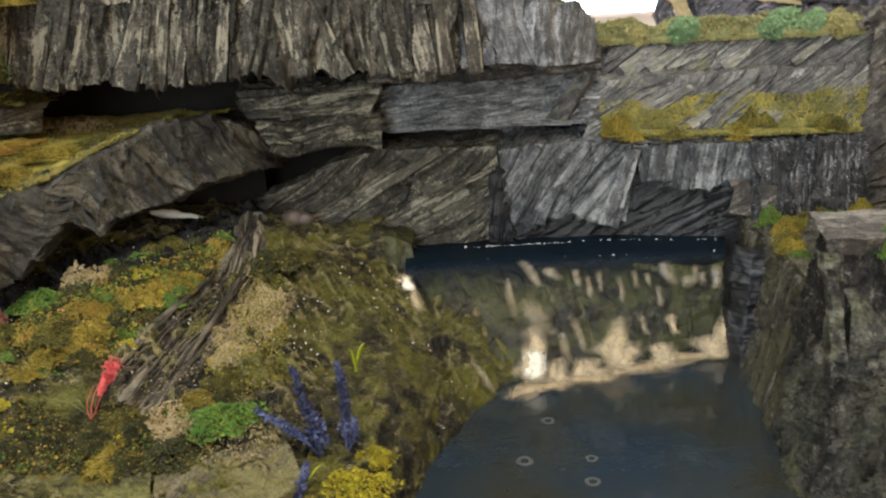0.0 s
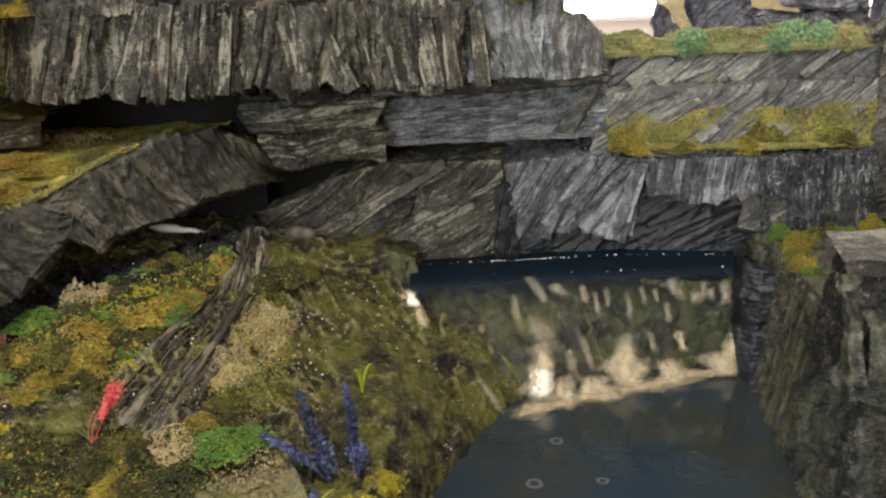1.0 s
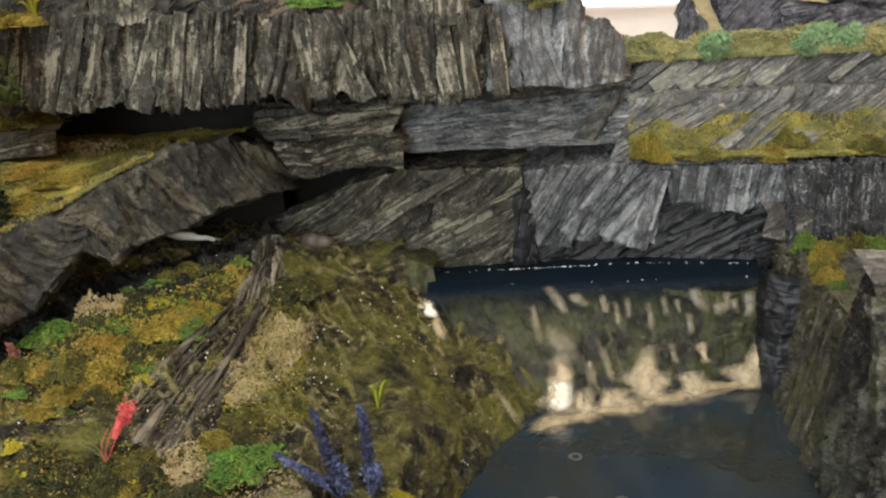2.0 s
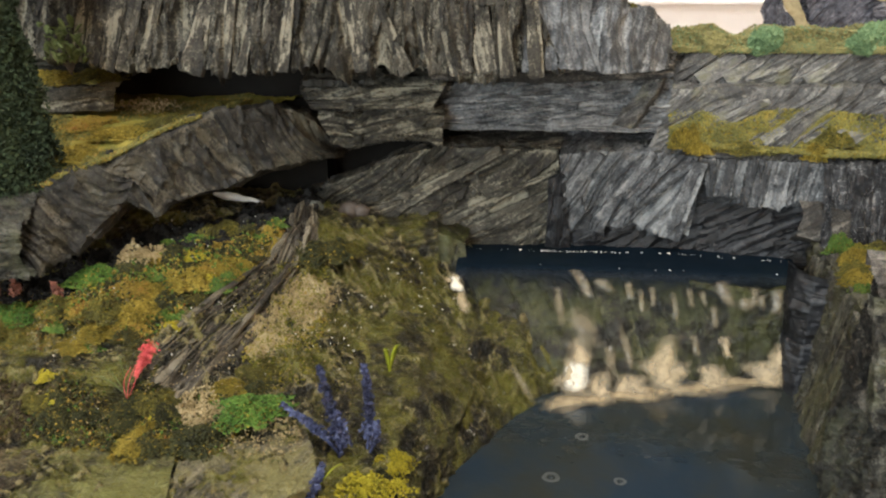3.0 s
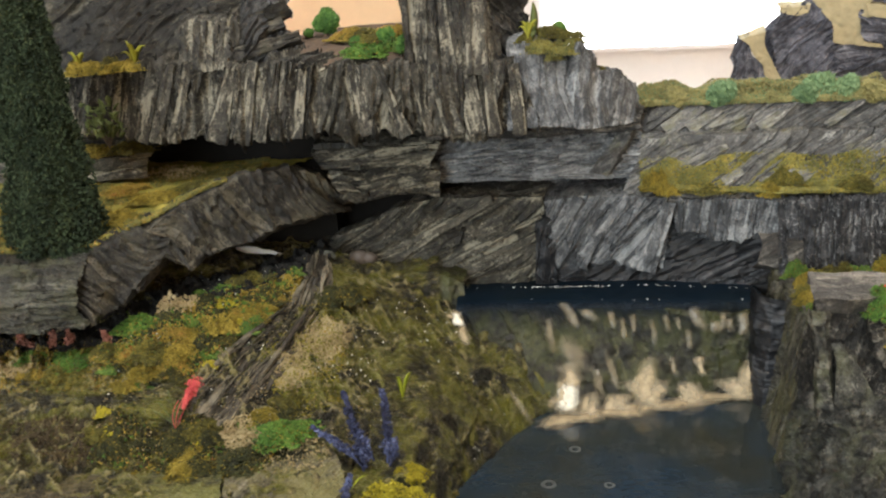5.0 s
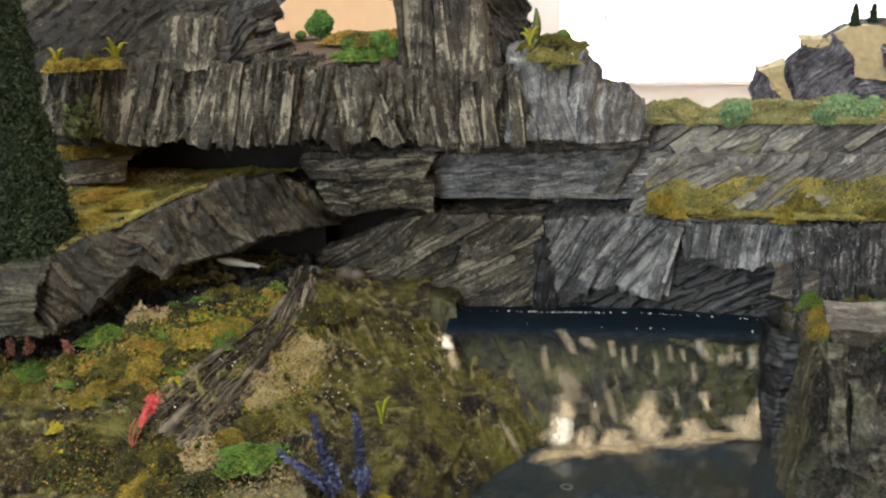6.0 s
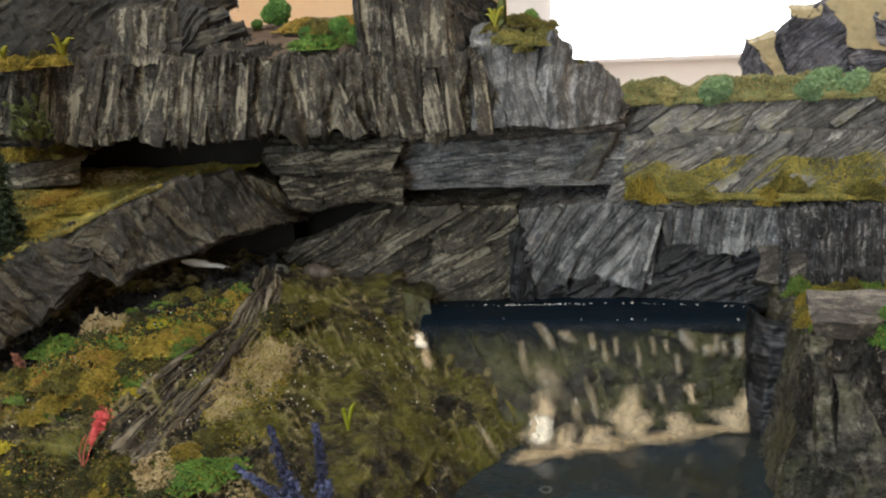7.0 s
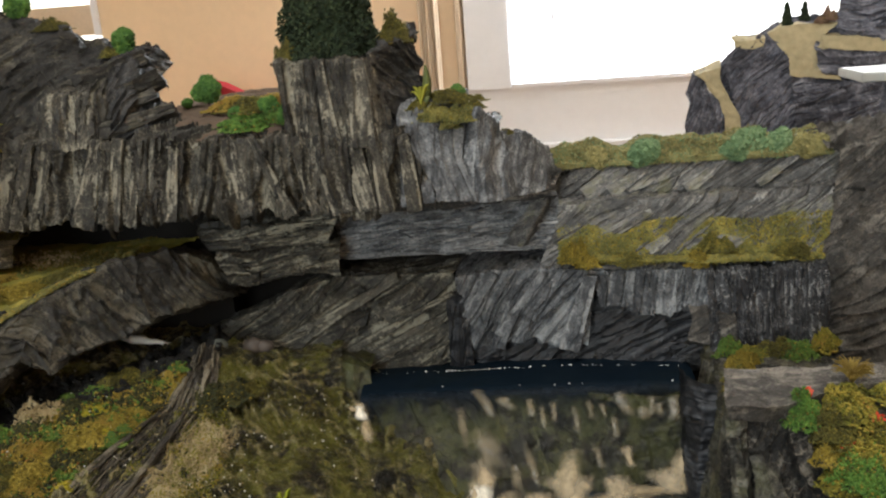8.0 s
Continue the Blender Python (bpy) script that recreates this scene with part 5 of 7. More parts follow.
rock("boulder", [
    [(-10, 52, 6.4), (-8, 47, 5.0), (-7.5, 42, 4.4), (-8, 36, 3.8)],
    [(-7, 53, 6.2), (-4.6, 49, 5.0), (-4.2, 44, 4.2), (-5.2, 39, 3.6), (-5.6, 33, 3.4)],
    [(-3.2, 54.9, 4.0), (-1.4, 50.6, 2.5), (-2.7, 44, 2.2), (-4.0, 38, 2.2), (-4.6, 33, 2.0)],
    [(-2.0, 55, 1.6), (-0.5, 51, -0.6), (-2.2, 44, -1.2), (-3.6, 37.5, -1.2), (-4.2, 33, -1.2)],
], SLATE_MOSSY, "wet mossy stone at the edge of the pool", angle=20, amp=0.6, seed=127, step=0.12, blade=1.4, lumpy=0.85)
rock("boulder", [
    [(-4.6, 57, 5.4), (-1.6, 57.5, 4.8), (1.5, 57.5, 3.6)],
    [(-4.4, 54, 4.6), (-1.6, 54.2, 3.8), (1.8, 55.2, 2.4)],
    [(-3.6, 51.8, 2.6), (-1.2, 52.4, 1.8), (2.2, 54.2, 1.0)],
    [(-1.6, 50.6, -0.9), (0.6, 51.4, -0.9), (2.9, 53.0, -0.9)],
], SLATE_MOSSY, "wet mossy stone below the waterfall", angle=60, amp=0.55, seed=131, step=0.12, blade=1.0, lumpy=0.8)
rock("boulder", [
    [(-5.6, 64, 8.8), (-2.9, 64, 8.2)],
    [(-5.5, 61.8, 8.6), (-4.2, 61.4, 8.3), (-3.1, 61.8, 7.6)],
    [(-5.4, 61.0, 6.9), (-4.2, 60.6, 6.4), (-2.9, 61.0, 6.1)],
    [(-5.2, 60.4, 4.8), (-2.8, 60.6, 4.8)],
], SLATE_WET, "small dark wet stone at the end of the upper pool", angle=30, amp=0.3, seed=133, step=0.12, lumpy=0.8)
rock("slab", [
    [(-12, 64.5, 9.2), (-5.3, 65, 9.2)],
    [(-12, 62, 9.3), (-5.2, 63.6, 9.2)],
    [(-11.6, 59.6, 8.6), (-5.0, 61.0, 8.3)],
    [(-11.4, 59.0, 6.2), (-4.8, 60.6, 5.4)],
], SLATE_MOSSY, "olive-stained flat block below the grey cliff", angle=12, amp=0.25, seed=135, step=0.13)
# ---- the left bank ----
SHAPE = [(-33, 60, 10), (-19, 62, 9.6), (-14.3, 60, 10.0), (-9.5, 61.5, 9.0), (-24.5, 54, 9.6), (-12.9, 53.3, 8.9), (-8, 55, 6.8), (-3.6, 60, 5.2),
         (-33, 46, 8.4), (-23.2, 46.9, 8.0), (-16.5, 47, 6.9), (-13.6, 46.9, 6.2), (-8, 47, 5.0), (-3.3, 49.3, 2.8), (-1.6, 53.5, 2.6), (1, 57.5, 3.6),
         (-33, 41, 6.2), (-25, 41, 6.0), (-18.8, 41, 5.5), (-14.9, 41.2, 4.9), (-11, 40.3, 5.0), (-7.7, 43.5, 4.6), (-4.6, 40, 2.4), (-9, 36, 4.0),
         (-15, 37.5, 4.5), (-30, 36, 4.5), (-22, 28, 4.2), (-8, 28, 4.0), (-3.9, 37, -0.6), (-2.4, 43.4, -0.6), (1.4, 51.2, -0.6), (3.2, 53.4, -0.8)]


def bank_fit():
    c = np.array(SHAPE, float)
    r = np.linalg.norm(c[:, None, :2] - c[None, :, :2], axis=2)
    a = np.block([[r + 0.0 * np.eye(len(c)), np.ones((len(c), 1)), c[:, :2]], [np.ones((1, len(c))), np.zeros((1, 3))], [c[:, :2].T, np.zeros((2, 3))]])
    return c, np.linalg.solve(a, np.r_[c[:, 2], 0, 0, 0])


BANK_C, BANK_W = bank_fit()


def bank_z(x, y):
    x, y = np.asarray(x, float), np.asarray(y, float)
    r = np.sqrt((x[..., None] - BANK_C[:, 0]) ** 2 + (y[..., None] - BANK_C[:, 1]) ** 2)
    z = r @ BANK_W[: len(BANK_C)] + BANK_W[-3] + BANK_W[-2] * x + BANK_W[-1] * y
    lump = fractal(x * 0.35, y * 0.35, 1.0, 91, 4) * 0.55 + np.abs(fractal(x * 0.8 + 0.4 * y, y * 0.5, 2.0, 95, 3)) * 0.5
    q = 0.9 * fractal(x * 0.3, y * 0.3, 5.0, 92, 3)
    vein = np.clip(1 - 7.0 * np.abs(fractal(x * 0.36 + q, y * 0.30 - q, 3.0, 93, 3)), 0, 1) ** 2
    fold = np.clip(1 - 5.0 * np.abs(fractal(x * 0.95 + q, y * 0.7, 6.0, 94, 3)), 0, 1) ** 1.5
    lump = lump + 0.46 * vein + 0.26 * fold + 0.16 * fractal(x * 2.2, y * 2.2, 1.0, 96, 3)
    # past the pool's edge the bank falls under the water
    shore = np.interp(y, [30, 37, 43.4, 51.2, 53.4, 57.5, 62], [-5.0, -4.2, -2.8, 1.0, 2.8, 4.5, 5])
    over = np.clip(x - shore, 0, 20)
    return z + lump - 4.0 * np.minimum(over, 2.0)


gx, gy = np.meshgrid(np.arange(-46, 6.01, 0.12), np.arange(21, 66.01, 0.12))
gz = bank_z(gx, gy)
idx = np.arange(gx.size).reshape(gx.shape)
faces = np.stack([idx[:-1, :-1], idx[:-1, 1:], idx[1:, 1:], idx[1:, :-1]], -1).reshape(-1, 4).tolist()
bank = link_mesh("ground", np.stack([gx, gy, gz], -1).reshape(-1, 3), faces, SLATE_MOSSY, None, True, (0, 0, 0))
uv = bank.data.uv_layers.new(name="grain")
lo = np.empty(len(bank.data.loops), int)
bank.data.loops.foreach_get("vertex_index", lo)
swirl = 2.0 * fractal(gx * 0.18, gy * 0.18, 4.0, 97, 3)
g2 = np.stack([gx * 0.5 + gy * 0.9 + swirl * 2, gx * 0.9 - gy * 0.5 + swirl], -1).reshape(-1, 2)
uv.data.foreach_set("uv", g2[lo].reshape(-1))
ra = bank.data.attributes.new("raised", "FLOAT", "POINT")
lapz = gz - (np.roll(gz, 3, 0) + np.roll(gz, -3, 0) + np.roll(gz, 3, 1) + np.roll(gz, -3, 1)) / 4
shore_x = np.interp(gy, [30, 37, 43.4, 51.2, 53.4, 57.5, 62], [-5.0, -4.2, -2.8, 1.0, 2.8, 4.5, 5])
ra.data.foreach_set("value", np.where(gx > shore_x - 0.5, 0.1, np.clip(0.36 + 4.5 * lapz, 0, 1)).reshape(-1))
tagged(bank, "mossy painted plaster bank falling to the pool", "ground", kind="structure")

# ---- water ----


def sheet(name, x0, x1, y0, y1, z, mat, label, step=0.5, wave=0.02, seed=0):
    x, y = np.meshgrid(np.arange(x0, x1 + step, step), np.arange(y0, y1 + step, step))
    zz = z + wave * fractal(x * 0.5, y * 0.5, 0.0, seed, 3)
    i = np.arange(x.size).reshape(x.shape)
    f = np.stack([i[:-1, :-1], i[:-1, 1:], i[1:, 1:], i[1:, :-1]], -1).reshape(-1, 4).tolist()
    ob = link_mesh(name, np.stack([x, y, zz], -1).reshape(-1, 3), f, mat, None, True, (x0, y0, z))
    return tagged(ob, label, "water", kind="structure")


sheet("water", -6, 20, 22, 59, 0.0, WATER, "dark blue-green glossy pool of cast resin", seed=101)
uw = np.linspace(-3.6, 19.6, 90)
lip = 0.35 * fractal(uw * 0.6, 0 * uw, 0.0, 105, 3)
left = np.clip((1.0 - uw) / 4.5, 0, 1)
prof = [(66.6, 6.72, 0.0), (62.5, 6.72, 0.0), (60.6, 6.70, 0.2), (60.1, 6.60, 0.35), (59.7, 6.3, 0.5), (59.4, 5.8, 0.6), (59.0, 5.0, 0.6), (58.5, 4.0, 0.6), (57.8, 2.8, 0.6)]
wet = [1, 1, 1, 1, 0.75, 0.42, 0.2, 0.06, 0.0]
slant = np.interp(uw, [-3.6, 1.8, 6.5, 11, 19.6], [3.2, 2.6, 1.7, 1.0, 0.0])
wv = [(x, y + k * c * 0.5 - left[i] * 0.6 * k - slant[i] * max(0.0, (5.8 - z) / 6.6), z - 0.5 * k * max(c, -0.3)) for y, z, k in prof for i, (x, c) in enumerate(zip(uw, lip))]
wf = [(r * 90 + i, (r + 1) * 90 + i, (r + 1) * 90 + i + 1, r * 90 + i + 1) for r in range(len(prof) - 1) for i in range(89)]
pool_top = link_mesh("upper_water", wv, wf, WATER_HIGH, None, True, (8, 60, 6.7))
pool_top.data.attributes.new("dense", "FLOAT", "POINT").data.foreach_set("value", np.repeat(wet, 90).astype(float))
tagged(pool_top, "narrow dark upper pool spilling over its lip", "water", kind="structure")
fall = thing("waterfall", "small waterfall of cream froth over wet dark rock", "waterfall", (8, 57, -0.8))
rock("rock_face", [
    [(-3.5, 62, 5.9), (4.5, 62, 5.9), (18.7, 62, 5.9)],
    [(-3, 60.0, 6.2), (4.5, 60.0, 6.2), (10.5, 59.8, 6.2), (18.5, 59.0, 6.2)],
    [(-1.5, 57.2, 4.0), (5, 58.4, 4.2), (11, 58.8, 4.0), (18.6, 58.8, 4.0)],
    [(1.8, 53.6, -0.8), (6.5, 55.0, -0.8), (11, 56.6, -0.8), (18.7, 58.2, -0.8)],
], SLATE_WET, "wet dark brown rock", parent=fall, angle=92, amp=0.35, seed=107, step=0.13, blade=1.6, lumpy=0.75)


def froth(name, spots, mat, parent, label, seed, rough=0.3):
    """Soft lumps run together: spots of x, y, z, radius."""
    verts, faces = [], []
    for k, (x, y, z, r) in enumerate(spots):
        bm = bmesh.new()
        bmesh.ops.create_icosphere(bm, subdivisions=3, radius=1.0)
        bm.verts.index_update()
        p = np.array([v.co[:] for v in bm.verts])
        f = [[v.index + len(verts) for v in q.verts] for q in bm.faces]
        bm.free()
        d = 1 + rough * fractal(p[:, 0] * 1.6 + 9 * k, p[:, 1] * 1.6, p[:, 2] * 1.6, seed + k, 4)
        p = p * d[:, None] * np.array((r, r * 0.8, r * 0.85)) + (x, y, z)
        verts += p.tolist()
        faces += f
    ob = link_mesh(name, verts, faces, mat, parent, True, spots[0][:3])
    if label:
        tagged(ob, label)
    return ob


def dense_mesh(name, verts, faces, dense, mat, parent, base, label=""):
    ob = link_mesh(name, verts, faces, mat, parent, True, base)
    ob.data.attributes.new("dense", "FLOAT", "POINT").data.foreach_set("value", dense)
    if label:
        tagged(ob, label)
    return ob


def smear(a, b, wide, seed, mat, parent, name, out=(0.1, -0.75, 0.6), side=(1.0, -0.15, 0.0), thick=0.25, lift=0.2, label="", full=1.0, wild=0.9):
    """A soft run of froth or gel from a to b, thick in the middle, thinning to its rim."""
    n, m = 26, 17
    a, b, side, out = (np.array(v, float) for v in (a, b, side, out))
    u, q = np.meshgrid(np.linspace(0, 1, n), np.linspace(-1, 1, m), indexing="ij")
    w = wide * (0.9 + 0.5 * wild * value_noise(u * 3.1, 0 * u, 0 * u, seed))
    sway = 0.15 * wide * value_noise(u * 2.3, 0 * u + 4, 0 * u, seed + 1)
    rim = np.clip(1 - q**2, 0, 1) ** 1.4 * np.clip(1 - (2 * u - 1) ** 2, 0, 1)
    rough = 1 + 0.7 * fractal(u * 4 + seed, q * 2.2, 0.0, seed + 2, 4)
    p = a + (b - a) * u[..., None] + side * (w * q + sway)[..., None] + out * (lift + 0.6 * thick * rim * rough)[..., None]
    idx = np.arange(n * m).reshape(n, m)
    faces = np.stack([idx[:-1, :-1], idx[:-1, 1:], idx[1:, 1:], idx[1:, :-1]], -1).reshape(-1, 4).tolist()
    dense = np.clip(rim * full * (1 + 0.5 * fractal(u * 3, q * 2, 1.0, seed + 3, 3)), 0, 1)
    return dense_mesh(name, p.reshape(-1, 3), faces, dense.reshape(-1), mat, parent, tuple(a), label)


UP = (0.0, -0.35, 0.94)
smear((4.9, 55.3, 1.9), (4.6, 54.2, 0.1), 0.75, 199, FROTH_WHITE, fall, "froth", thick=0.35, lift=0.55, label="white froth", full=1.4)
smear((-3.7, 59.4, 5.9), (-3.3, 58.3, 5.1), 0.5, 197, FROTH_WHITE, fall, "froth", thick=0.35, lift=0.6, label="white froth", full=1.3)
for n, (a, b, w, t) in enumerate([
    ((5.1, 56.4, 3.3), (4.4, 53.9, -0.2), 1.15, 0.7), ((4.5, 55.4, 2.2), (4.6, 53.9, -0.2), 1.3, 0.8), ((10.8, 57.4, 3.2), (10.2, 55.2, -0.2), 1.3, 0.7),
    ((10.5, 56.6, 1.9), (10.9, 55.2, -0.2), 2.0, 0.6), ((18.2, 58.2, 2.7), (17.8, 56.8, -0.2), 0.9, 0.6), ((17.4, 57.9, 1.4), (17.4, 56.8, -0.2), 1.6, 0.5),
    ((13.7, 57.4, 1.2), (13.7, 55.9, -0.2), 1.4, 0.4), ((14.6, 58.2, 2.9), (14.8, 57.5, 1.5), 0.55, 0.5), ((8.4, 56.0, 0.9), (8.2, 54.4, -0.2), 1.3, 0.3), ((6.6, 55.8, 1.1), (6.4, 53.8, -0.2), 1.5, 0.4)]):
    smear(a, b, w * 0.98, 200 + 7 * n, FROTH, fall, "froth", thick=t * 0.55, lift=0.3, label="cream-white froth")
for n, (a, b, w) in enumerate([((2.4, 52.4, 0.1), (7.4, 54.2, 0.1), 1.1), ((5.6, 53.6, 0.1), (11.0, 55.3, 0.1), 1.3), ((9.4, 54.9, 0.1), (14.6, 56.5, 0.1), 1.3), ((13.2, 56.3, 0.1), (18.8, 57.5, 0.1), 1.0)]):
    smear(a, b, w, 260 + 7 * n, FROTH, fall, "froth", out=UP, side=(-0.25, 0.9, 0.1), thick=0.3, lift=0.05, label="cream-white froth")
for n, (a, b, w, t) in enumerate([((-3.9, 60.0, 6.0), (-3.4, 58.8, 5.2), 0.65, 0.6), ((-3.2, 58.4, 5.4), (-2.7, 56.6, 4.4), 0.6, 0.5), ((-4.4, 59.6, 5.8), (-3.8, 59.0, 5.4), 0.5, 0.4)]):
    smear(a, b, w, 300 + 7 * n, FROTH, fall, "froth", thick=t, lift=0.35, label="cream-white froth")

for n, (a, b, w) in enumerate([
    ((4.5, 60.0, 6.6), (5.8, 58.8, 4.8), 0.45), ((4.7, 58.4, 4.5), (5.8, 56.9, 2.0), 0.75), ((7.7, 58.3, 3.4), (8.5, 56.6, 0.6), 0.28),
    ((6.3, 59.7, 6.1), (6.9, 59.2, 5.2), 0.5), ((11.2, 59.4, 5.4), (11.5, 58.6, 3.4), 0.25), ((13.1, 59.3, 5.6), (13.3, 58.9, 4.6), 0.22),
    ((14.4, 59.6, 6.3), (14.9, 59.0, 4.4), 0.42), ((15.8, 59.0, 5.4), (15.9, 58.7, 4.4), 0.42), ((16.9, 59.1, 5.6), (17.0, 58.8, 4.5), 0.25),
    ((18.0, 59.2, 6.1), (17.9, 58.7, 4.2), 0.4), ((0.6, 54.0, 2.2), (2.2, 52.4, 0.1), 0.28), ((9.8, 59.3, 5.8), (9.9, 58.7, 4.4), 0.2),
    ((3.4, 59.2, 5.6), (3.9, 57.4, 3.2), 0.3), ((18.4, 58.4, 3.2), (18.5, 58.0, 1.6), 0.3), ((7.0, 57.4, 2.2), (7.2, 56.2, 0.6), 0.35), ((8.2, 59.5, 6.0), (8.4, 58.9, 4.8), 0.25), ((9.0, 59.2, 5.6), (9.2, 58.4, 4.0), 0.2), ((12.2, 59.4, 5.8), (12.4, 58.9, 4.4), 0.22), ((13.8, 58.8, 4.8), (14.0, 58.2, 3.2), 0.25), ((16.4, 59.4, 6.0), (16.5, 58.9, 4.6), 0.25), ((12.6, 58.2, 2.9), (12.8, 57.4, 1.6), 0.25)]):
    smear(a, b, w * 1.5, 31 + n, GEL, fall, "streak", thick=0.16, lift=0.25, full=1.1, wild=0.35)

# ---- ripples, shards ----
for x, y, r in ((5.2, 49.3, 0.42), (3.4, 44.9, 0.5), (7.2, 44.9, 0.36), (6.9, 42.6, 0.44), (7.3, 39.9, 0.3), (11.8, 39.8, 0.35)):
    ring = thing("ripple", "pale ring with a dark dimple on the pool", "ripple", (x, y, 0.0), group="rings on the pool")
    a = np.linspace(0, 2 * np.pi, 25)[:-1]
    v, f = [], []
    for rr, zz in ((0.5, 0.0), (0.66, 0.03), (0.82, 0.03), (1.0, 0.005)):
        v += [(x + r * rr * (1 + 0.08 * math.sin(3 * q + x)) * math.cos(q), y + r * rr * math.sin(q), zz + 0.02) for q in a]
    f = [(k * 24 + j, k * 24 + (j + 1) % 24, (k + 1) * 24 + (j + 1) % 24, (k + 1) * 24 + j) for k in range(3) for j in range(24)]
    link_mesh("rim", v, f, RING, ring, True, (x, y, 0.0))
    v, f = tube([(x, y, -0.1), (x, y, 0.03), (x, y, 0.05)], [r * 0.3, r * 0.26, r * 0.1], 10)
    link_mesh("dimple", v, f, WATER, ring, True, (x, y, 0.0))
# white specks modelled in place of glints on the upper waterline
rng = np.random.default_rng(5)
n = 90
px_ = np.r_[rng.normal(5.5, 2.4, 45), rng.uniform(-2.5, 19, 45)]
spots = np.stack([px_, np.interp(px_, [-2, 3.3, 11, 19], [63.0, 63.1, 63.5, 62.6]) + rng.normal(0, 0.06, n), 6.74 + 0 * px_], -1)
v, f = bits(spots, rng.uniform(0.02, 0.07, n), 6)
n = 6
px_ = rng.uniform(1, 19, n)
edge = np.stack([px_, 60.15 + rng.normal(0, 0.12, n), 6.74 + 0 * px_], -1)
spots = np.r_[spots, edge]
v, f = bits(spots, rng.uniform(0.02, 0.07, len(spots)), 6)
tagged(link_mesh("foam_specks", v, f, CHALK, None, False, (8, 65, 6.7)), "tiny white specks set as glints along the upper waterline", "foam", kind="stuff")
shard = thing("white_shard", "thin white painted shard in the dark crevice", "stone", (-20, 62, 10))
sv, sf = tube(bend((-21.8, 62.7, 10.45), (-16.4, 61.8, 9.9), (0, 0, 0.12), 22), [0.12, 0.3, 0.28, 0.2, 0.12, 0.10, 0.04], 8)
sv = sv + 0.12 * np.stack([fractal(sv[:, 0] * 1.6, sv[:, 1] * 1.6, sv[:, 2] * 1.6, 30 + q, 3) for q in range(3)], -1)
link_mesh("flake", sv * (1, 1, 1), sf, CHALK, shard, True, (-20, 62, 10.2))

REDSTONE = paint("reddish_stone", (0.075, 0.058, 0.046), 0.6, 0.25, 1.5, 0.3)
stone = froth("pebble", [(-11.4, 61.4, 9.9, 0.8), (-10.6, 61.5, 9.8, 0.7)], REDSTONE, None, "", 139, 0.25)
tagged(stone, "smooth reddish-brown stone lying under the cliff", "stone")
GREYSTONE = paint("grey_green_stone", (0.10, 0.105, 0.088), 0.5, 0.3, 1.5, 0.3)
stone = froth("pebble", [(-14.0, 61.5, 9.9, 0.75)], GREYSTONE, None, "", 141, 0.25)
tagged(stone, "small grey-green stone lying under the cliff", "stone")

# ---- moss, gravel and flock ----


def scatter(name, mat, count, seed, place, size, label, category="moss"):
    """Loose crumbs: place(rng, count) gives the points."""
    rng = np.random.default_rng(seed)
    p = place(rng, count)
    v, f = bits(p, rng.uniform(0.55, 1.3, len(p)) * size, seed, 0.8)
    c = p.mean(0)
    return tagged(link_mesh(name, v, f, mat, None, True, tuple(c)), label, category, kind="stuff")


def on_bank(x0, x1, y0, y1, keep=None, lift=0.05):
    def place(rng, count):
        x, y = rng.uniform(x0, x1, count), rng.uniform(y0, y1, count)
        thick = fractal(x * 0.55, y * 0.55, 0.0, 401, 3)
        ok = thick > rng.uniform(-0.55, 0.35, count)
        if keep is not None:
            ok &= keep(x, y)
        x, y = x[ok], y[ok]
        return np.stack([x, y, bank_z(x, y) + lift + 0.25 * np.clip(fractal(x * 0.9, y * 0.9, 0.0, 403, 2), 0, 1) * rng.uniform(0, 1, len(x))], -1)
    return place


def under_ridge(x, y):
    """Left of the root and in front of the ridge."""
    return (x < np.interp(y, [41, 46, 50, 53.5, 58], [-19.6, -19.0, -17.0, -15.2, -15])) & (y < np.interp(x, [-33, -26, -21, -16, -13], [46.3, 47.6, 52.4, 57.4, 59.5]))


scatter("flock", MEADOW, 40000, 411, on_bank(-26, -13.5, 45, 59, under_ridge), 0.075, "yellow and green flock on the slope")


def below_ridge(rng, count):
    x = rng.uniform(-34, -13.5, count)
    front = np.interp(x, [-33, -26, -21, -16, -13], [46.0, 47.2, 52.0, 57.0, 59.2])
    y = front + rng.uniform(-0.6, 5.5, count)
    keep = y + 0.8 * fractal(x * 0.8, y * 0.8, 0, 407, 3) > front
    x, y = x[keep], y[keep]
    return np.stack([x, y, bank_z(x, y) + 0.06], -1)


# strewn black where the ridge shades the bank
scatter("soil", SHADE_CRUMBS, 26000, 424, below_ridge, 0.13, "black crumbs painting the shadow under the ridge", "earth")
scatter("tufts", AUTUMN, 3600, 418, on_bank(-26, -13.5, 45, 59, under_ridge, 0.3), 0.085, "mixed yellow and rust tufts on the slope")
scatter("tufts", DARK, 3800, 420, on_bank(-26, -13.5, 45, 59, under_ridge, 0.34), 0.09, "dark olive foam tufts on the slope")
scatter("tufts", YELLOW, 3400, 412, on_bank(-26, -13.5, 45, 59, under_ridge, 0.38), 0.085, "bright yellow foam tufts on the slope")
scatter("tufts", GREEN, 3000, 414, on_bank(-26, -13.5, 45, 59, under_ridge, 0.4), 0.085, "green foam tufts on the slope")
scatter("tufts", AUTUMN, 420, 416, on_bank(-23, -12.5, 37.4, 42.2, None, 0.3), 0.085, "yellow foam tufts round the pink flower")
scatter("tufts", GREEN, 300, 426, on_bank(-23, -12.5, 37.4, 42.2, None, 0.3), 0.085, "green foam tufts round the pink flower")
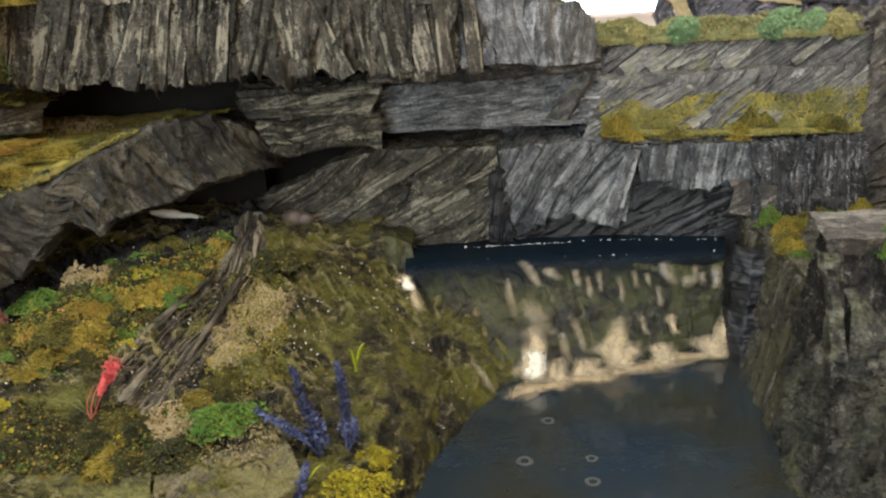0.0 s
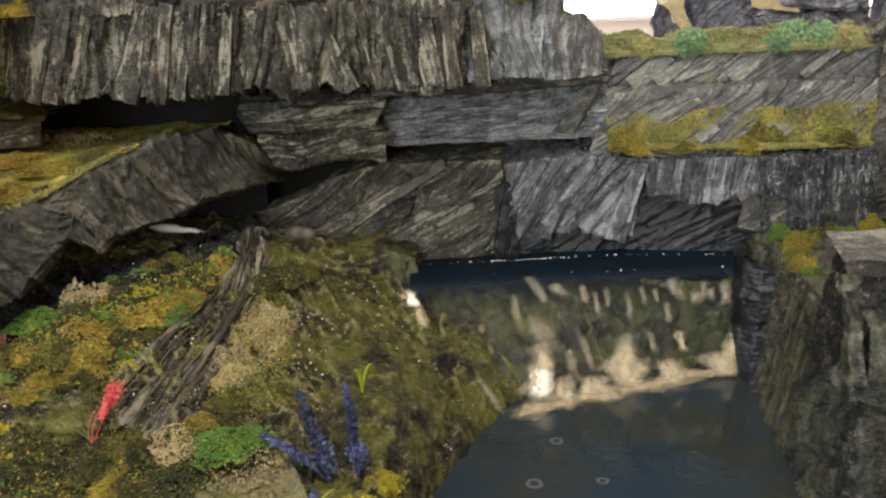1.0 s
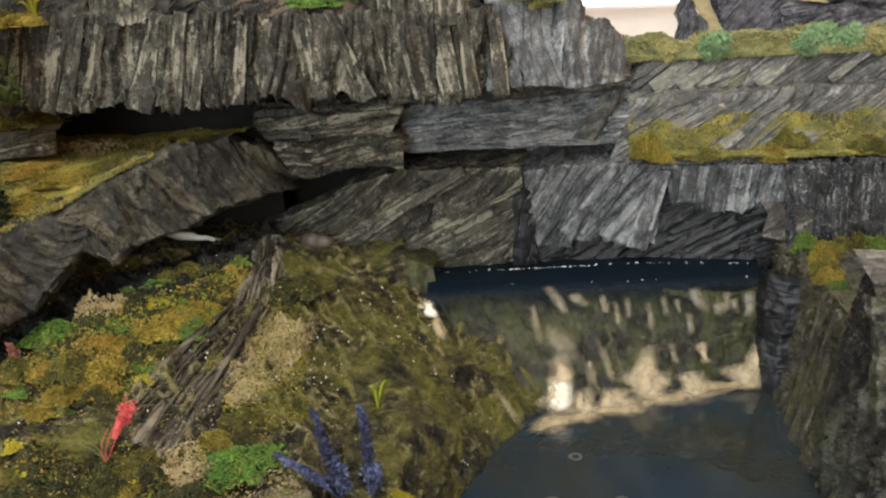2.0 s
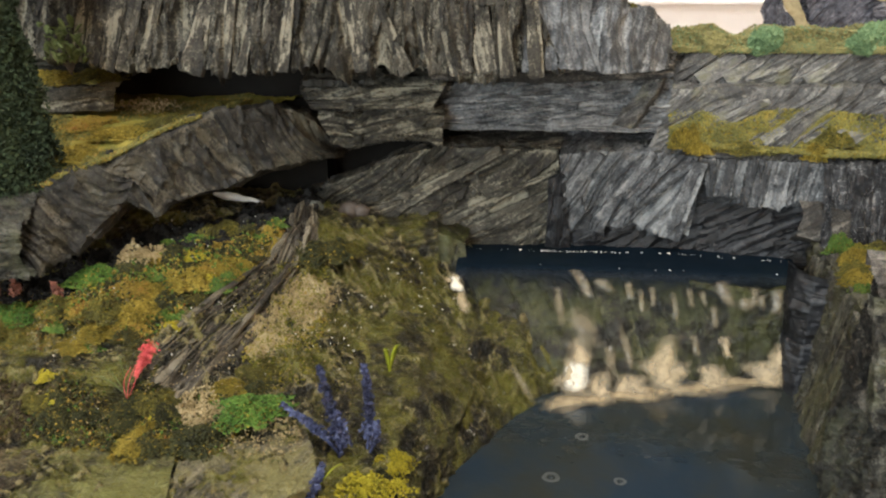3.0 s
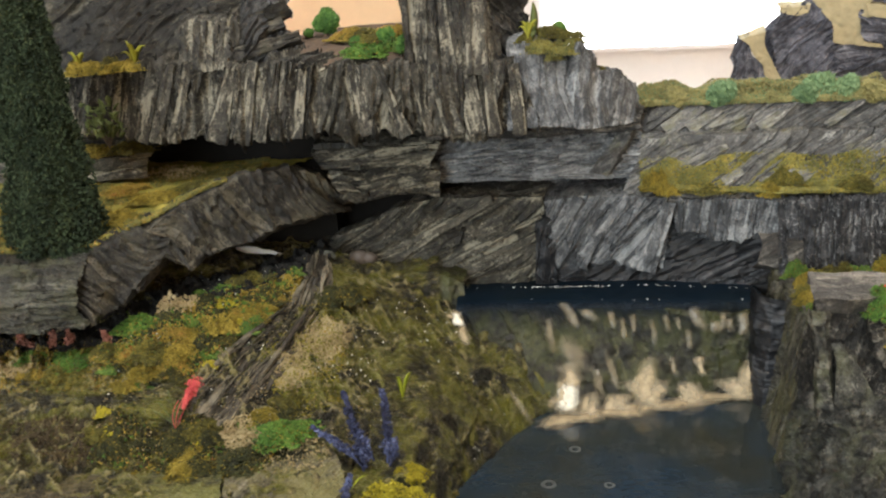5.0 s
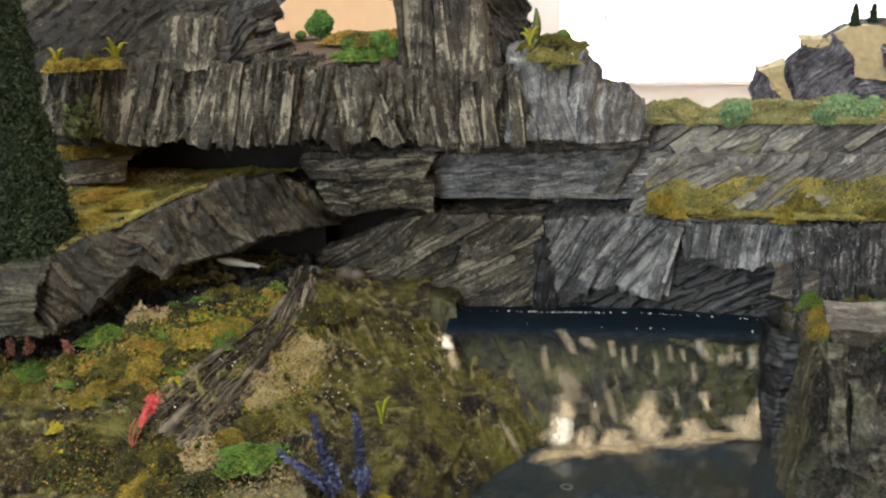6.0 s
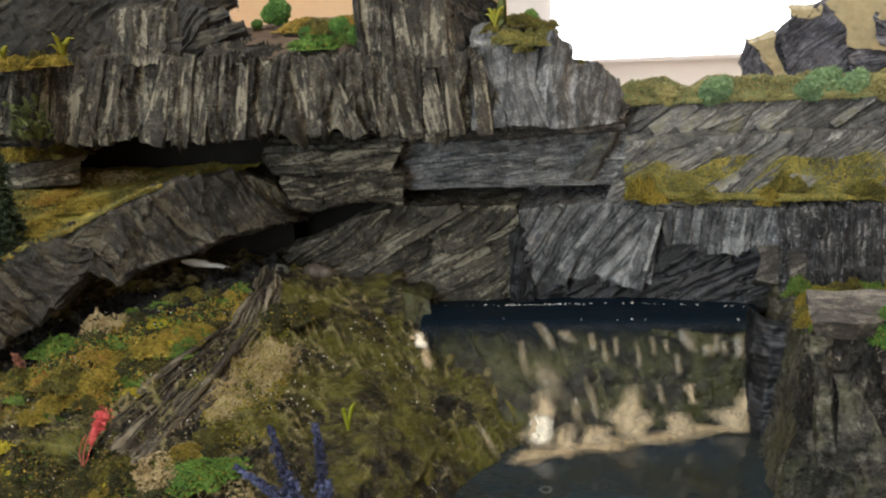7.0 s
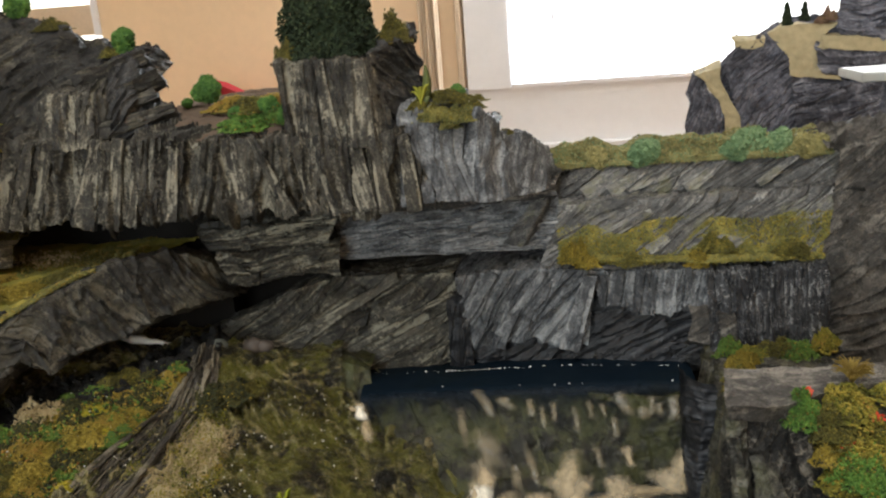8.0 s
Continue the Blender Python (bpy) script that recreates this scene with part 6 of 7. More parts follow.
scatter("tufts", DARK, 1500, 428, on_bank(-23, -12.5, 37.4, 42.2, None, 0.3), 0.09, "dark olive foam tufts round the pink flower")
scatter("flock", MEADOW, 18000, 413, on_bank(-40, -23.5, 43, 48.2), 0.062, "yellow and green flock below the ridge")
scatter("flock", OLIVE, 18000, 415, on_bank(-23, -12.5, 37.4, 42.2), 0.062, "olive flock round the pink flower")
scatter("flock", OLIVE, 9000, 417, on_bank(-11.8, -4, 44, 61), 0.05, "thin olive flock on the wet bank")
scatter("soil", SOIL, 6000, 419, on_bank(-33, -19, 37.5, 41.2), 0.08, "dark brown earth with fine flock", "earth")


def oval(cx, cy, rx, ry, power=0.75, lift=0.06):
    def place(rng, count):
        a, q = rng.uniform(0, 2 * np.pi, count), rng.uniform(0, 1, count) ** power
        q = q * (1 + 0.45 * fractal(np.cos(a) * 1.5 + cx, np.sin(a) * 1.5, 0.0, 405, 3))
        x, y = cx + rx * q * np.cos(a), cy + ry * q * np.sin(a)
        return np.stack([x, y, bank_z(x, y) + lift + 0.12 * rng.uniform(0, 1, count)], -1)
    return place


def gravel_strip(rng, count):
    """A slanting uneven strip beside the root."""
    u, w = rng.uniform(-0.05, 1.08, count), rng.uniform(-1.25, 1.25, count)
    x, y = -11.5 - 1.7 * u + 1.65 * w, 52.8 - 6.6 * u + 0.5 * w
    keep = 0.95 + 1.5 * fractal(x * 0.75, y * 0.6, 0.0, 409, 3) - 0.75 * np.abs(w) ** 3 - 0.7 * np.abs(2 * u - 1) ** 5 > rng.uniform(0, 0.8, count)
    x, y = x[keep], y[keep]
    return np.stack([x, y, bank_z(x, y) + 0.06 + 0.12 * rng.uniform(0, 1, len(x))], -1)


scatter("gravel", GRAVEL, 16000, 421, gravel_strip, 0.055, "pale gravel on the slope beside the root", "gravel")
scatter("flock", FRESH, 2600, 422, oval(-12.4, 48.8, 2.6, 5.0, 0.6, 0.1), 0.065, "yellow flock among the gravel")
scatter("gravel", GRAVEL, 1100, 423, oval(-22.6, 51.6, 1.7, 1.3, 0.75, 0.4), 0.075, "small patch of pale gravel in the moss", "gravel")
scatter("gravel", GRAVEL, 1200, 425, oval(-15.0, 41.0, 1.3, 1.3, 0.75, 0.35), 0.07, "small patch of pale gravel in the moss", "gravel")
scatter("gravel", GRAVEL, 500, 427, oval(-31.0, 44.9, 1.6, 0.8), 0.08, "small patch of pale gravel in the moss", "gravel")
scatter("gravel", GRAVEL, 1700, 429, oval(-18.0, 46.0, 8, 8, 0.5, 0.2), 0.046, "scattered pale grains on the bank", "gravel")
scatter("gravel", GRAVEL, 500, 431, oval(-8.5, 46, 4, 9, 0.5), 0.045, "scattered pale grains on the bank", "gravel")
scatter("gravel", GRAVEL, 900, 433, oval(-12.5, 39.8, 4.0, 2.0, 0.5, 0.2), 0.055, "scattered pale grains on the bank", "gravel")

# white crumbs standing for glints on bank and moss
scatter("grains", CHALK, 170, 435, oval(-4.5, 52, 5.5, 11, 0.5, 0.12), 0.06, "tiny white grains set as glints on the wet bank", "gravel")
scatter("grains", CHALK, 130, 437, oval(-19, 50, 9, 10, 0.5, 0.16), 0.058, "tiny white grains set as glints in the moss", "gravel")
SPREAD = [
    (BRIGHT, "bright green", [(-24.9, 50.2, 1.5), (-27.4, 46.2, 1.3), (-12.2, 41.0, 1.3), (-19.8, 54.8, 1.1), (-18.4, 53.0, 0.9), (-30.6, 46.0, 0.8), (-21.8, 53.6, 0.8), (-19.6, 47.2, 0.7), (-22.8, 44.4, 0.8), (-16.2, 56.0, 0.8), (-17.4, 49.6, 0.6)]),
    (DARK, "dark olive", [(-20.9, 52.9, 1.3), (-14.6, 39.0, 1.7), (-21.8, 39.0, 1.2), (-11.9, 55.4, 1.7), (-18.4, 40.4, 1.1), (-19.2, 48.4, 1.1), (-17.0, 54.6, 1.3), (-23.4, 48.4, 0.9), (-20.6, 45.2, 0.8), (-12.8, 43.4, 0.9), (-16.4, 37.9, 0.9), (-22.4, 50.0, 0.7)]),
    (OLIVE, "olive", [(-19.4, 56.4, 1.4), (-17.4, 40.9, 1.2), (-19.9, 39.7, 1.2), (-22.6, 46.6, 1.2), (-27.4, 45.0, 1.2), (-10.9, 56.4, 1.0), (-23.4, 40.2, 0.9), (-25.6, 46.6, 1.0), (-13.2, 44.6, 0.9)]),
    (YELLOW, "yellow", [(-21.2, 47.3, 1.3), (-18.9, 50.2, 1.4), (-20.2, 49.4, 1.2), (-22.4, 45.0, 0.9), (-17.0, 38.3, 1.1), (-17.2, 52.2, 1.2), (-14.0, 43.0, 0.9), (-19.8, 38.3, 0.8), (-22.6, 52.6, 1.0), (-23.2, 43.9, 0.8)]),
    (AUTUMN, "mixed yellow and rust", [(-20.9, 46.0, 1.1), (-17.8, 51.4, 1.0), (-24.0, 47.0, 1.0), (-22.0, 48.6, 0.9), (-18.0, 54.4, 1.0), (-30.4, 45.0, 0.9)]),
]
n = 0
for mat, word, places in SPREAD:
    for x, y, r in places:
        n += 1
        clump("moss_clump", mat, x, y, float(bank_z(x, y)), r * 1.1, r * 0.48, f"{word} foam moss clump on the slope", n)
for mat, word, x, y, z, r, h in [
    (LEMON, "bright lemon-yellow", -5.4, 37.2, 3.4, 1.5, 1.1), (LEMON, "bright lemon-yellow", -4.8, 40.0, 3.5, 1.0, 0.7), (LEMON, "bright lemon-yellow", -9.0, 32.4, 4.0, 1.4, 0.9),
    (LEMON, "bright lemon-yellow", -6.6, 35.2, 3.4, 1.2, 0.8), (DARK, "dark olive", -5.0, 38.4, 3.4, 0.7, 0.7), (OLIVE, "olive", -7.4, 36.4, 3.7, 0.9, 0.6),
    (OLIVE, "olive", -2.0, 52.4, 2.2, 0.8, 0.4), (OLIVE, "olive", -4.2, 47.6, 4.0, 0.7, 0.4),
    # on the ledges at the upper left
    (YELLOW, "yellow", -30.5, 59.2, 25.4, 1.5, 0.9), (YELLOW, "yellow", -26.8, 58.9, 25.6, 1.4, 0.7), (OLIVE, "olive", -28.6, 59.4, 25.5, 1.0, 0.7),
    (YELLOW, "yellow", -31.4, 60.6, 19.2, 1.8, 0.7), (OLIVE, "olive", -28.4, 60.8, 19.3, 1.5, 0.6), (YELLOW, "yellow", -35.4, 60.6, 19.2, 1.8, 0.8),
    # on the hill and the mound
    (OLIVE, "olive", -24.4, 66.0, 33.0, 0.9, 0.6),
    (OLIVE, "olive", -19.9, 65.0, 30.9, 0.8, 0.5), (BRIGHT, "bright green", -9.2, 60.3, 25.9, 1.9, 0.8), (OLIVE, "olive", -9.6, 62.8, 26.8, 1.8, 0.8),
    (AUTUMN, "mixed yellow and rust", -11.0, 63, 26.9, 1.4, 0.7), (GREEN, "green", -7.2, 61.2, 26.1, 1.2, 0.8), (AUTUMN, "mixed yellow and rust", -7.6, 63.2, 27, 1.4, 0.8),
    (OLIVE, "olive", -5.9, 59.4, 29.8, 0.65, 1.4), (OLIVE, "olive", 0.5, 63.0, 30.5, 0.95, 1.4), (OLIVE, "olive", -5.6, 61.5, 30.0, 0.8, 1.2),
    (OLIVE, "olive", 3.6, 61.4, 26.7, 1.2, 0.6), (OLIVE, "olive", 5.0, 61.8, 26.5, 1.0, 0.5), (OLIVE, "olive", 2.2, 60.8, 26.4, 0.8, 0.5),
    (BACK_OLIVE, "dull olive", 3.2, 59.9, 25.7, 1.2, 0.7), (BACK_OLIVE, "dull olive", 4.5, 60.2, 25.5, 1.1, 0.7), (BACK_OLIVE, "dull olive", 3.9, 59.5, 25.2, 0.7, 0.4), (BACK_OLIVE, "dull olive", 5.5, 61.2, 26.1, 0.8, 0.5),
    (OLIVE, "olive", 7.6, 64.6, 23.6, 0.5, 0.4),
    # at the foot of the dark cliff
    (GREEN, "green", 21.8, 60.4, 8.5, 0.85, 1.1), (GREEN, "green", 26.0, 60.0, 8.5, 1.15, 0.9), (FRESH, "yellow-green", 23.4, 59.4, 8.4, 1.2, 0.9),
    (OLIVE, "olive", 24.6, 60.2, 8.4, 1.2, 0.9), (FRESH, "yellow-green", 28.0, 60.0, 8.8, 0.8, 1.2), (YELLOW, "yellow", 22.6, 58.6, 8.6, 0.8, 0.7), (YELLOW, "yellow", 21.7, 57.2, 8.6, 0.9, 0.9), (YELLOW, "yellow", 21.3, 54.6, 8.6, 0.8, 0.8), (OLIVE, "olive", 21.5, 55.8, 8.6, 0.8, 0.8), (GREEN, "green", 21.2, 53.0, 8.6, 0.6, 0.6),
    # over the slope beside the block
    (BRIGHT, "bright green", 21.1, 41.5, 13.1, 0.9, 1.0), (BRIGHT, "bright green", 23.2, 39.0, 11.2, 1.3, 1.1), (BRIGHT, "bright green", 24.6, 38.2, 10.6, 1.5, 1.2), (FRESH, "yellow-green", 23.2, 42.0, 13.3, 1.3, 0.9), (OLIVE, "olive", 22.2, 41.0, 12.6, 1.0, 0.9), (OLIVE, "olive", 23.6, 41.0, 12.4, 1.3, 0.9), (YELLOW, "yellow", 22.0, 40.3, 11.8, 0.8, 0.7),
    (FRESH, "yellow-green", 23.6, 40.2, 12.0, 1.4, 0.8), (FRESH, "yellow-green", 22.6, 39.4, 10.8, 1.0, 0.7), (FRESH, "yellow-green", 26.0, 40.6, 12.4, 1.5, 0.8),
    (FRESH, "yellow-green", 26.4, 42.4, 13.6, 1.6, 0.9), (BRIGHT, "bright green", 27.0, 37.6, 10.2, 1.6, 1.0), (YELLOW, "yellow", 22.4, 37.8, 9.4, 0.8, 0.6)]:
    n += 1
    clump("moss_clump", mat, x, y, z, r, h, f"{word} foam moss clump on the rock", n, 0.045 if mat == LEMON else 0.06)
for k, (mat, word, x, y, r) in enumerate([(DARK, "dark olive", -19.9, 39.4, 0.9), (YELLOW, "yellow", -19.6, 40.6, 0.6), (DARK, "dark olive", -18.3, 39.3, 0.8), (FRESH, "yellow-green", -18.4, 40.4, 0.55), (DARK, "dark olive", -16.6, 40.2, 0.9),
                                          (YELLOW, "yellow", -17.2, 39.0, 0.8), (YELLOW, "yellow", -21.2, 40.0, 0.45), (FRESH, "yellow-green", -15.6, 40.6, 0.7), (AUTUMN, "mixed yellow and rust", -15.4, 39.5, 0.6), (DARK, "dark olive", -13.4, 39.2, 0.9), (OLIVE, "olive", -20.6, 39.0, 0.5)]):
    clump("moss_clump", mat, x, y, float(bank_z(x, y)), r, r * 0.7, f"small {word} foam moss clump beside the pink flower", 40 + k)
PICK = np.random.default_rng(77)
TUFTS = ((GREEN, "bright green"), (YELLOW, "yellow"), (AUTUMN, "mixed yellow and rust"), (DARK, "dark olive"), (LEMON, "lemon-yellow"), (GREEN, "bright green"), (AUTUMN, "mixed yellow and rust"), (DARK, "dark olive"))
for k in range(400):
    x, y = PICK.uniform(-26, -14), PICK.uniform(45, 58.5)
    if n > 190 or not under_ridge(x, y):
        continue
    n += 1
    mat, word = TUFTS[PICK.integers(len(TUFTS))]
    r = PICK.uniform(0.35, 0.8)
    clump("moss_clump", mat, x, y, float(bank_z(x, y)), r, r * PICK.uniform(0.3, 0.6), f"small {word} foam moss clump on the slope", n, crumb=0.10)
for k in range(46):
    x, y = PICK.uniform(-24, -12.5), PICK.uniform(37.6, 42)
    mat, word = TUFTS[PICK.integers(len(TUFTS))]
    r = PICK.uniform(0.3, 0.65)
    clump("moss_clump", mat, x, y, float(bank_z(x, y)), r, r * PICK.uniform(0.3, 0.6), f"small {word} foam moss clump beside the slabs", k, crumb=0.10)
# crest foams, lightened so that their colour holds the haze
BACK_ROW = foam("back_row_foam", [(0.0, (0.07, 0.13, 0.055)), (0.5, (0.15, 0.24, 0.11)), (1.0, (0.25, 0.34, 0.17))])
BACK_PALE = foam("pale_verge_foam", [(0.0, (0.13, 0.125, 0.045)), (0.4, (0.25, 0.225, 0.085)), (0.75, (0.36, 0.31, 0.12)), (1.0, (0.22, 0.26, 0.11))])
row = [(11.2, 0.75, 1), (12.3, 0.8, 1), (14.0, 0.9, 0), (17.5, 1.25, 1), (18.8, 0.8, 1), (21.2, 0.8, 0), (23.9, 1.05, 1), (25.2, 1.4, 1), (27.2, 1.2, 1), (28.8, 1.0, 0), (29.9, 1.0, 0)]
for k, (x, r, green) in enumerate(row):
    mat, word = ((BACK_PALE, "pale olive"), (BACK_ROW, "pale green"))[green]
    ball_shrub(mat, x, 69.4 + 0.5 * math.sin(k * 1.9), 19.9, r, 660 + k, f"low {word} foam bush on the slope's crest", 0.0)


def on_crest(rng, count):
    x, y = rng.uniform(10.6, 30.8, count), 68.6 + 6 * rng.uniform(0, 1, count) ** 1.6
    high = (1.15 + 1.3 * np.clip(fractal(x * 0.5, y * 0.25, 0, 433, 3), -0.5, 1)) * np.clip((y - 68.4) / 0.9, 0.25, 1)
    return np.stack([x, y, 20.15 - 0.05 * (y - 69) + high * rng.uniform(0, 1, count) ** 0.8], -1)


scatter("flock", BACK_PALE, 52000, 445, on_crest, 0.075, "olive flock along the slope's crest, paled for haze")
scatter("flock", BACK_ROW, 9000, 447, on_crest, 0.075, "green flock along the slope's crest, paled for haze")


def on_ledge(rng, count):
    x, y = rng.uniform(10.8, 29.5, count), rng.uniform(62.2, 65.8, count)
    front = np.interp(x, [9.4, 19, 30], [64.7, 64.2, 63.0])
    z = np.where(y < front, 14.05, 14.1 + (y - front) * 1.9) + 0.22
    thick = fractal(x * 0.5, y * 0.7, 0, 431, 3)
    ok = (thick + 0.75 - 0.3 * np.abs(y - front) > rng.uniform(-0.4, 0.5, count)) & (y > np.interp(x, [10, 14, 19.3, 21, 30], [63.9, 63.7, 62.8, 62.1, 61.6])) & (y < front + 0.95 + 0.4 * fractal(x * 0.4, 0 * x, 0, 439, 2) + np.interp(x, [10, 12, 18, 25], [0.25, 0.1, 0.1, 0.3]))
    return np.stack([x, y, z + 0.05 + 0.4 * np.clip(thick + 0.3, 0, 1) * rng.uniform(0, 1, count)], -1)[ok]


scatter("flock", BACK_OLIVE, 34000, 441, on_ledge, 0.075, "olive grass flock along the cliff's ledge")
scatter("flock", YELLOW, 7000, 443, on_ledge, 0.075, "yellow flock along the cliff's ledge")
for k, (x, y, z, r, h) in enumerate([(11.8, 64.3, 14.5, 0.8, 1.3), (12.8, 64.0, 14.2, 0.9, 0.6), (20.3, 63.2, 14.1, 0.8, 0.8), (22.0, 64.4, 14.9, 1.1, 0.8), (26.6, 63.2, 14.5, 1.2, 0.8), (15.6, 64.2, 14.3, 1.2, 0.6)]):
    clump("moss_clump", YELLOW if k in (0, 2, 1) else OLIVE, x, y, z, r, h, "yellow foam tuft on the cliff's ledge", k + 9)


def on_shelf(rng, count):
    x = rng.uniform(-44, -16, count)
    u = rng.uniform(0.02, 1, count)
    yf, zf = np.interp(x, [-33, -29.2, -26.5, -23.8, -21.5, -18.7, -15.5], [47.2, 47.6, 49, 51.5, 54, 57, 60]), np.interp(x, [-33, -29.2, -26.5, -23.8, -21.5, -18.7, -15.5], [14.7, 14.3, 14.6, 15.6, 16.8, 17.7, 17.8])
    yb, zb = np.interp(x, [-36, -25.5, -17], [56, 58, 64]), np.interp(x, [-36, -25.5, -17], [15.6, 15.8, 16.5])
    y = yf + (yb + 4 - yf) * u
    z = zf + (16.9 - zf) * u
    thick = fractal(x * 0.5, y * 0.5, 0, 451, 3)
    ok = (x < -20 + 4 * thick) & (thick > rng.uniform(-1.0, -0.05, count)) & (u > 0.05)
    return np.stack([x, y, z + 0.12 + 0.35 * np.clip(thick + 0.4, 0, 1) * rng.uniform(0, 1, count)], -1)[ok]


rock("shelf", [[(-46, 66, 17.2), (-14, 68, 17.2)], [(-46, 57, 16.4), (-25.5, 58.5, 16.6), (-17, 63.5, 17.0)], [(-46, 48, 14.9), (-28, 49.2, 14.6), (-22.9, 53.6, 16.2), (-17.5, 59.4, 17.4)]], GRASS, "yellow-green grass shelf behind the slate ridge", "ledge", angle=5, amp=0.15, seed=461, step=0.2)
scatter("flock", BACK_OLIVE, 60000, 453, on_shelf, 0.068, "yellow flock on the shelf behind the ridge")
scatter("flock", AUTUMN, 15000, 455, on_shelf, 0.068, "bright yellow flock on the shelf behind the ridge")
scatter("gravel", GRAVEL, 450, 457, lambda rng, c: np.stack([rng.normal(-25.6, 1.2, c), rng.uniform(60, 62.5, c), 16.9 + rng.uniform(0, 0.7, c)], -1), 0.07, "pale grains heaped under the overhang", "gravel")
for k, (x, y, z, r, h, mat) in enumerate([(-34.5, 54, 15.8, 1.8, 0.5, YELLOW), (-31.5, 57, 16.3, 1.6, 0.5, OLIVE), (-26.6, 53.2, 15.8, 1.5, 0.5, YELLOW), (-25.0, 56.5, 16.5, 1.6, 0.5, YELLOW), (-22.6, 58.4, 16.8, 1.3, 0.4, OLIVE), (-28.2, 58.2, 16.6, 1.6, 0.5, AUTUMN)]):
    clump("moss_clump", mat, x, y, z, r, h, "yellow and olive foam moss on the shelf", k + 5)

# ---- trees and flowers ----


def conifer(x, y, z, radius, tall, count, seed, label, crumb=0.09):
    tree = thing("conifer", label, "tree", (x, y, z))
    v, f = tube([(x, y, z - 0.2), (x, y, z + tall * 0.5), (x, y, z + tall * 0.95)], [radius * 0.13, radius * 0.1, 0.05], 8)
    link_mesh("trunk", v, f, WOOD, tree, True, (x, y, z))
    rng = np.random.default_rng(seed)
    u = rng.uniform(0, 1, count) ** 1.25
    a = rng.uniform(0, 2 * np.pi, count)
    r = radius * (1 - u) ** 0.75 * (0.72 + 0.28 * rng.uniform(0, 1, count)) * (1 + 0.30 * fractal(a * 3.2, u * 14, 0.0, seed, 3))
    p = np.stack([x + r * np.cos(a), y + r * np.sin(a), z + 0.1 + tall * u], -1)
    v, f = bits(p, rng.uniform(0.6, 1.4, count) * crumb, seed)
    w = np.linspace(0, 0.97, 14)
    cv, cf = tube(np.stack([x + 0 * w, y + 0 * w, z + 0.1 + tall * w], -1), radius * 0.8 * (1 - w) ** 0.75, 14)
    f = f + [tuple(i + len(v) for i in q) for q in cf]
    v = np.r_[v, cv]
    link_mesh("crown", v, f, HEDGE, tree, False, (x, y, z))
    return tree


conifer(-29.9, 50.6, 14.5, 3.15, 26, 40000, 501, "tall dense dark-green model conifer on the slab")
conifer(-3.3, 61.2, 29.9, 3.1, 19, 32000, 503, "dense dark-green model conifer on the rock pillar")


def leaf(base, tip, wide, sag, mat, parent, name="leaf"):
    """A curved blade with a folded midrib."""
    n = 9
    line = bend(base, tip, sag, n)
    d = np.asarray(tip, float) - np.asarray(base, float)
    side = np.cross(d, (0, 0.4, 1.0))
    side /= np.linalg.norm(side) + 1e-9
    verts = []
    for i, c in enumerate(line):
        w = wide * math.sin(math.pi * (0.12 + 0.82 * i / (n - 1)))
        verts += [c - side * w, c + np.array((0, 0, -0.25 * w)), c + side * w, c + np.array((0, 0, -0.25 * w - 0.04))]
    faces = []
    for i in range(n - 1):
        k = 4 * i
        faces += [(k + j, k + (j + 1) % 4, k + 4 + (j + 1) % 4, k + 4 + j) for j in range(4)]
    faces += [(0, 1, 2, 3), (4 * n - 1, 4 * n - 2, 4 * n - 3, 4 * n - 4)]
    return link_mesh(name, verts, faces, mat, parent, True, tuple(base))


def spike(base, tip, start, radius, count, mat, parent, seed, name="flower_spike"):
    """A stalk with small florets packed round its upper part."""
    v, f = tube(bend(base, tip, (0.15, 0, 0)), [0.09, 0.06], 6)
    stalk = link_mesh("stalk", v, f, mat if mat in (PURPLE, ROSE) else STEM, parent, True, tuple(base))
    stalk["cm"] = [float(v) for v in base]
    rng = np.random.default_rng(seed)
    count = int(count * 1.5)
    u = rng.uniform(start, 1.02, count)
    line = np.asarray(base) + (np.asarray(tip) - np.asarray(base)) * u[:, None] + np.array((0.15, 0, 0)) * (4 * u * (1 - u))[:, None]
    a = rng.uniform(0, 2 * np.pi, count)
    r = 0.85 * radius * (1.1 - 0.75 * (u - start) / (1 - start)) * rng.uniform(0.25, 1.25, count) * (0.75 + 0.45 * np.sin(u * 40))
    p = line + np.stack([r * np.cos(a), r * np.sin(a), 0.2 * rng.normal(0, 1, count) * radius], -1)
    v, f = bits(p, rng.uniform(0.6, 1.3, len(p)) * 0.11, seed)
    link_mesh(name, v, f, mat, stalk, False, tuple(base))


violet = thing("violet_flower", "blue-violet flower with several dense spikes", "flower", (-7.0, 39.6, 3.6))
for k, (b, t, s, r, c) in enumerate([((-7.2, 39.5, 3.5), (-8.4, 41.0, 8.2), 0.3, 0.42, 190), ((-6.0, 40.2, 3.6), (-6.2, 41.6, 8.1), 0.25, 0.38, 190), ((-7.2, 39.6, 4.2), (-10.3, 40.8, 6.1), 0.45, 0.3, 110),
                                     ((-7.2, 39.6, 4.2), (-7.5, 40.2, 6.2), 0.2, 0.5, 120), ((-7.4, 39.6, 4.4), (-9.3, 40.2, 5.9), 0.4, 0.3, 80), ((-6.0, 40.1, 3.7), (-5.4, 40.4, 5.6), 0.4, 0.25, 60)]):
    spike(b, t, s, r, c, PURPLE, violet, 511 + k)
sprig = thing("violet_flower", "short blue-violet flower sprig beside yellow moss", "flower", (-7.8, 36.2, 3.9))
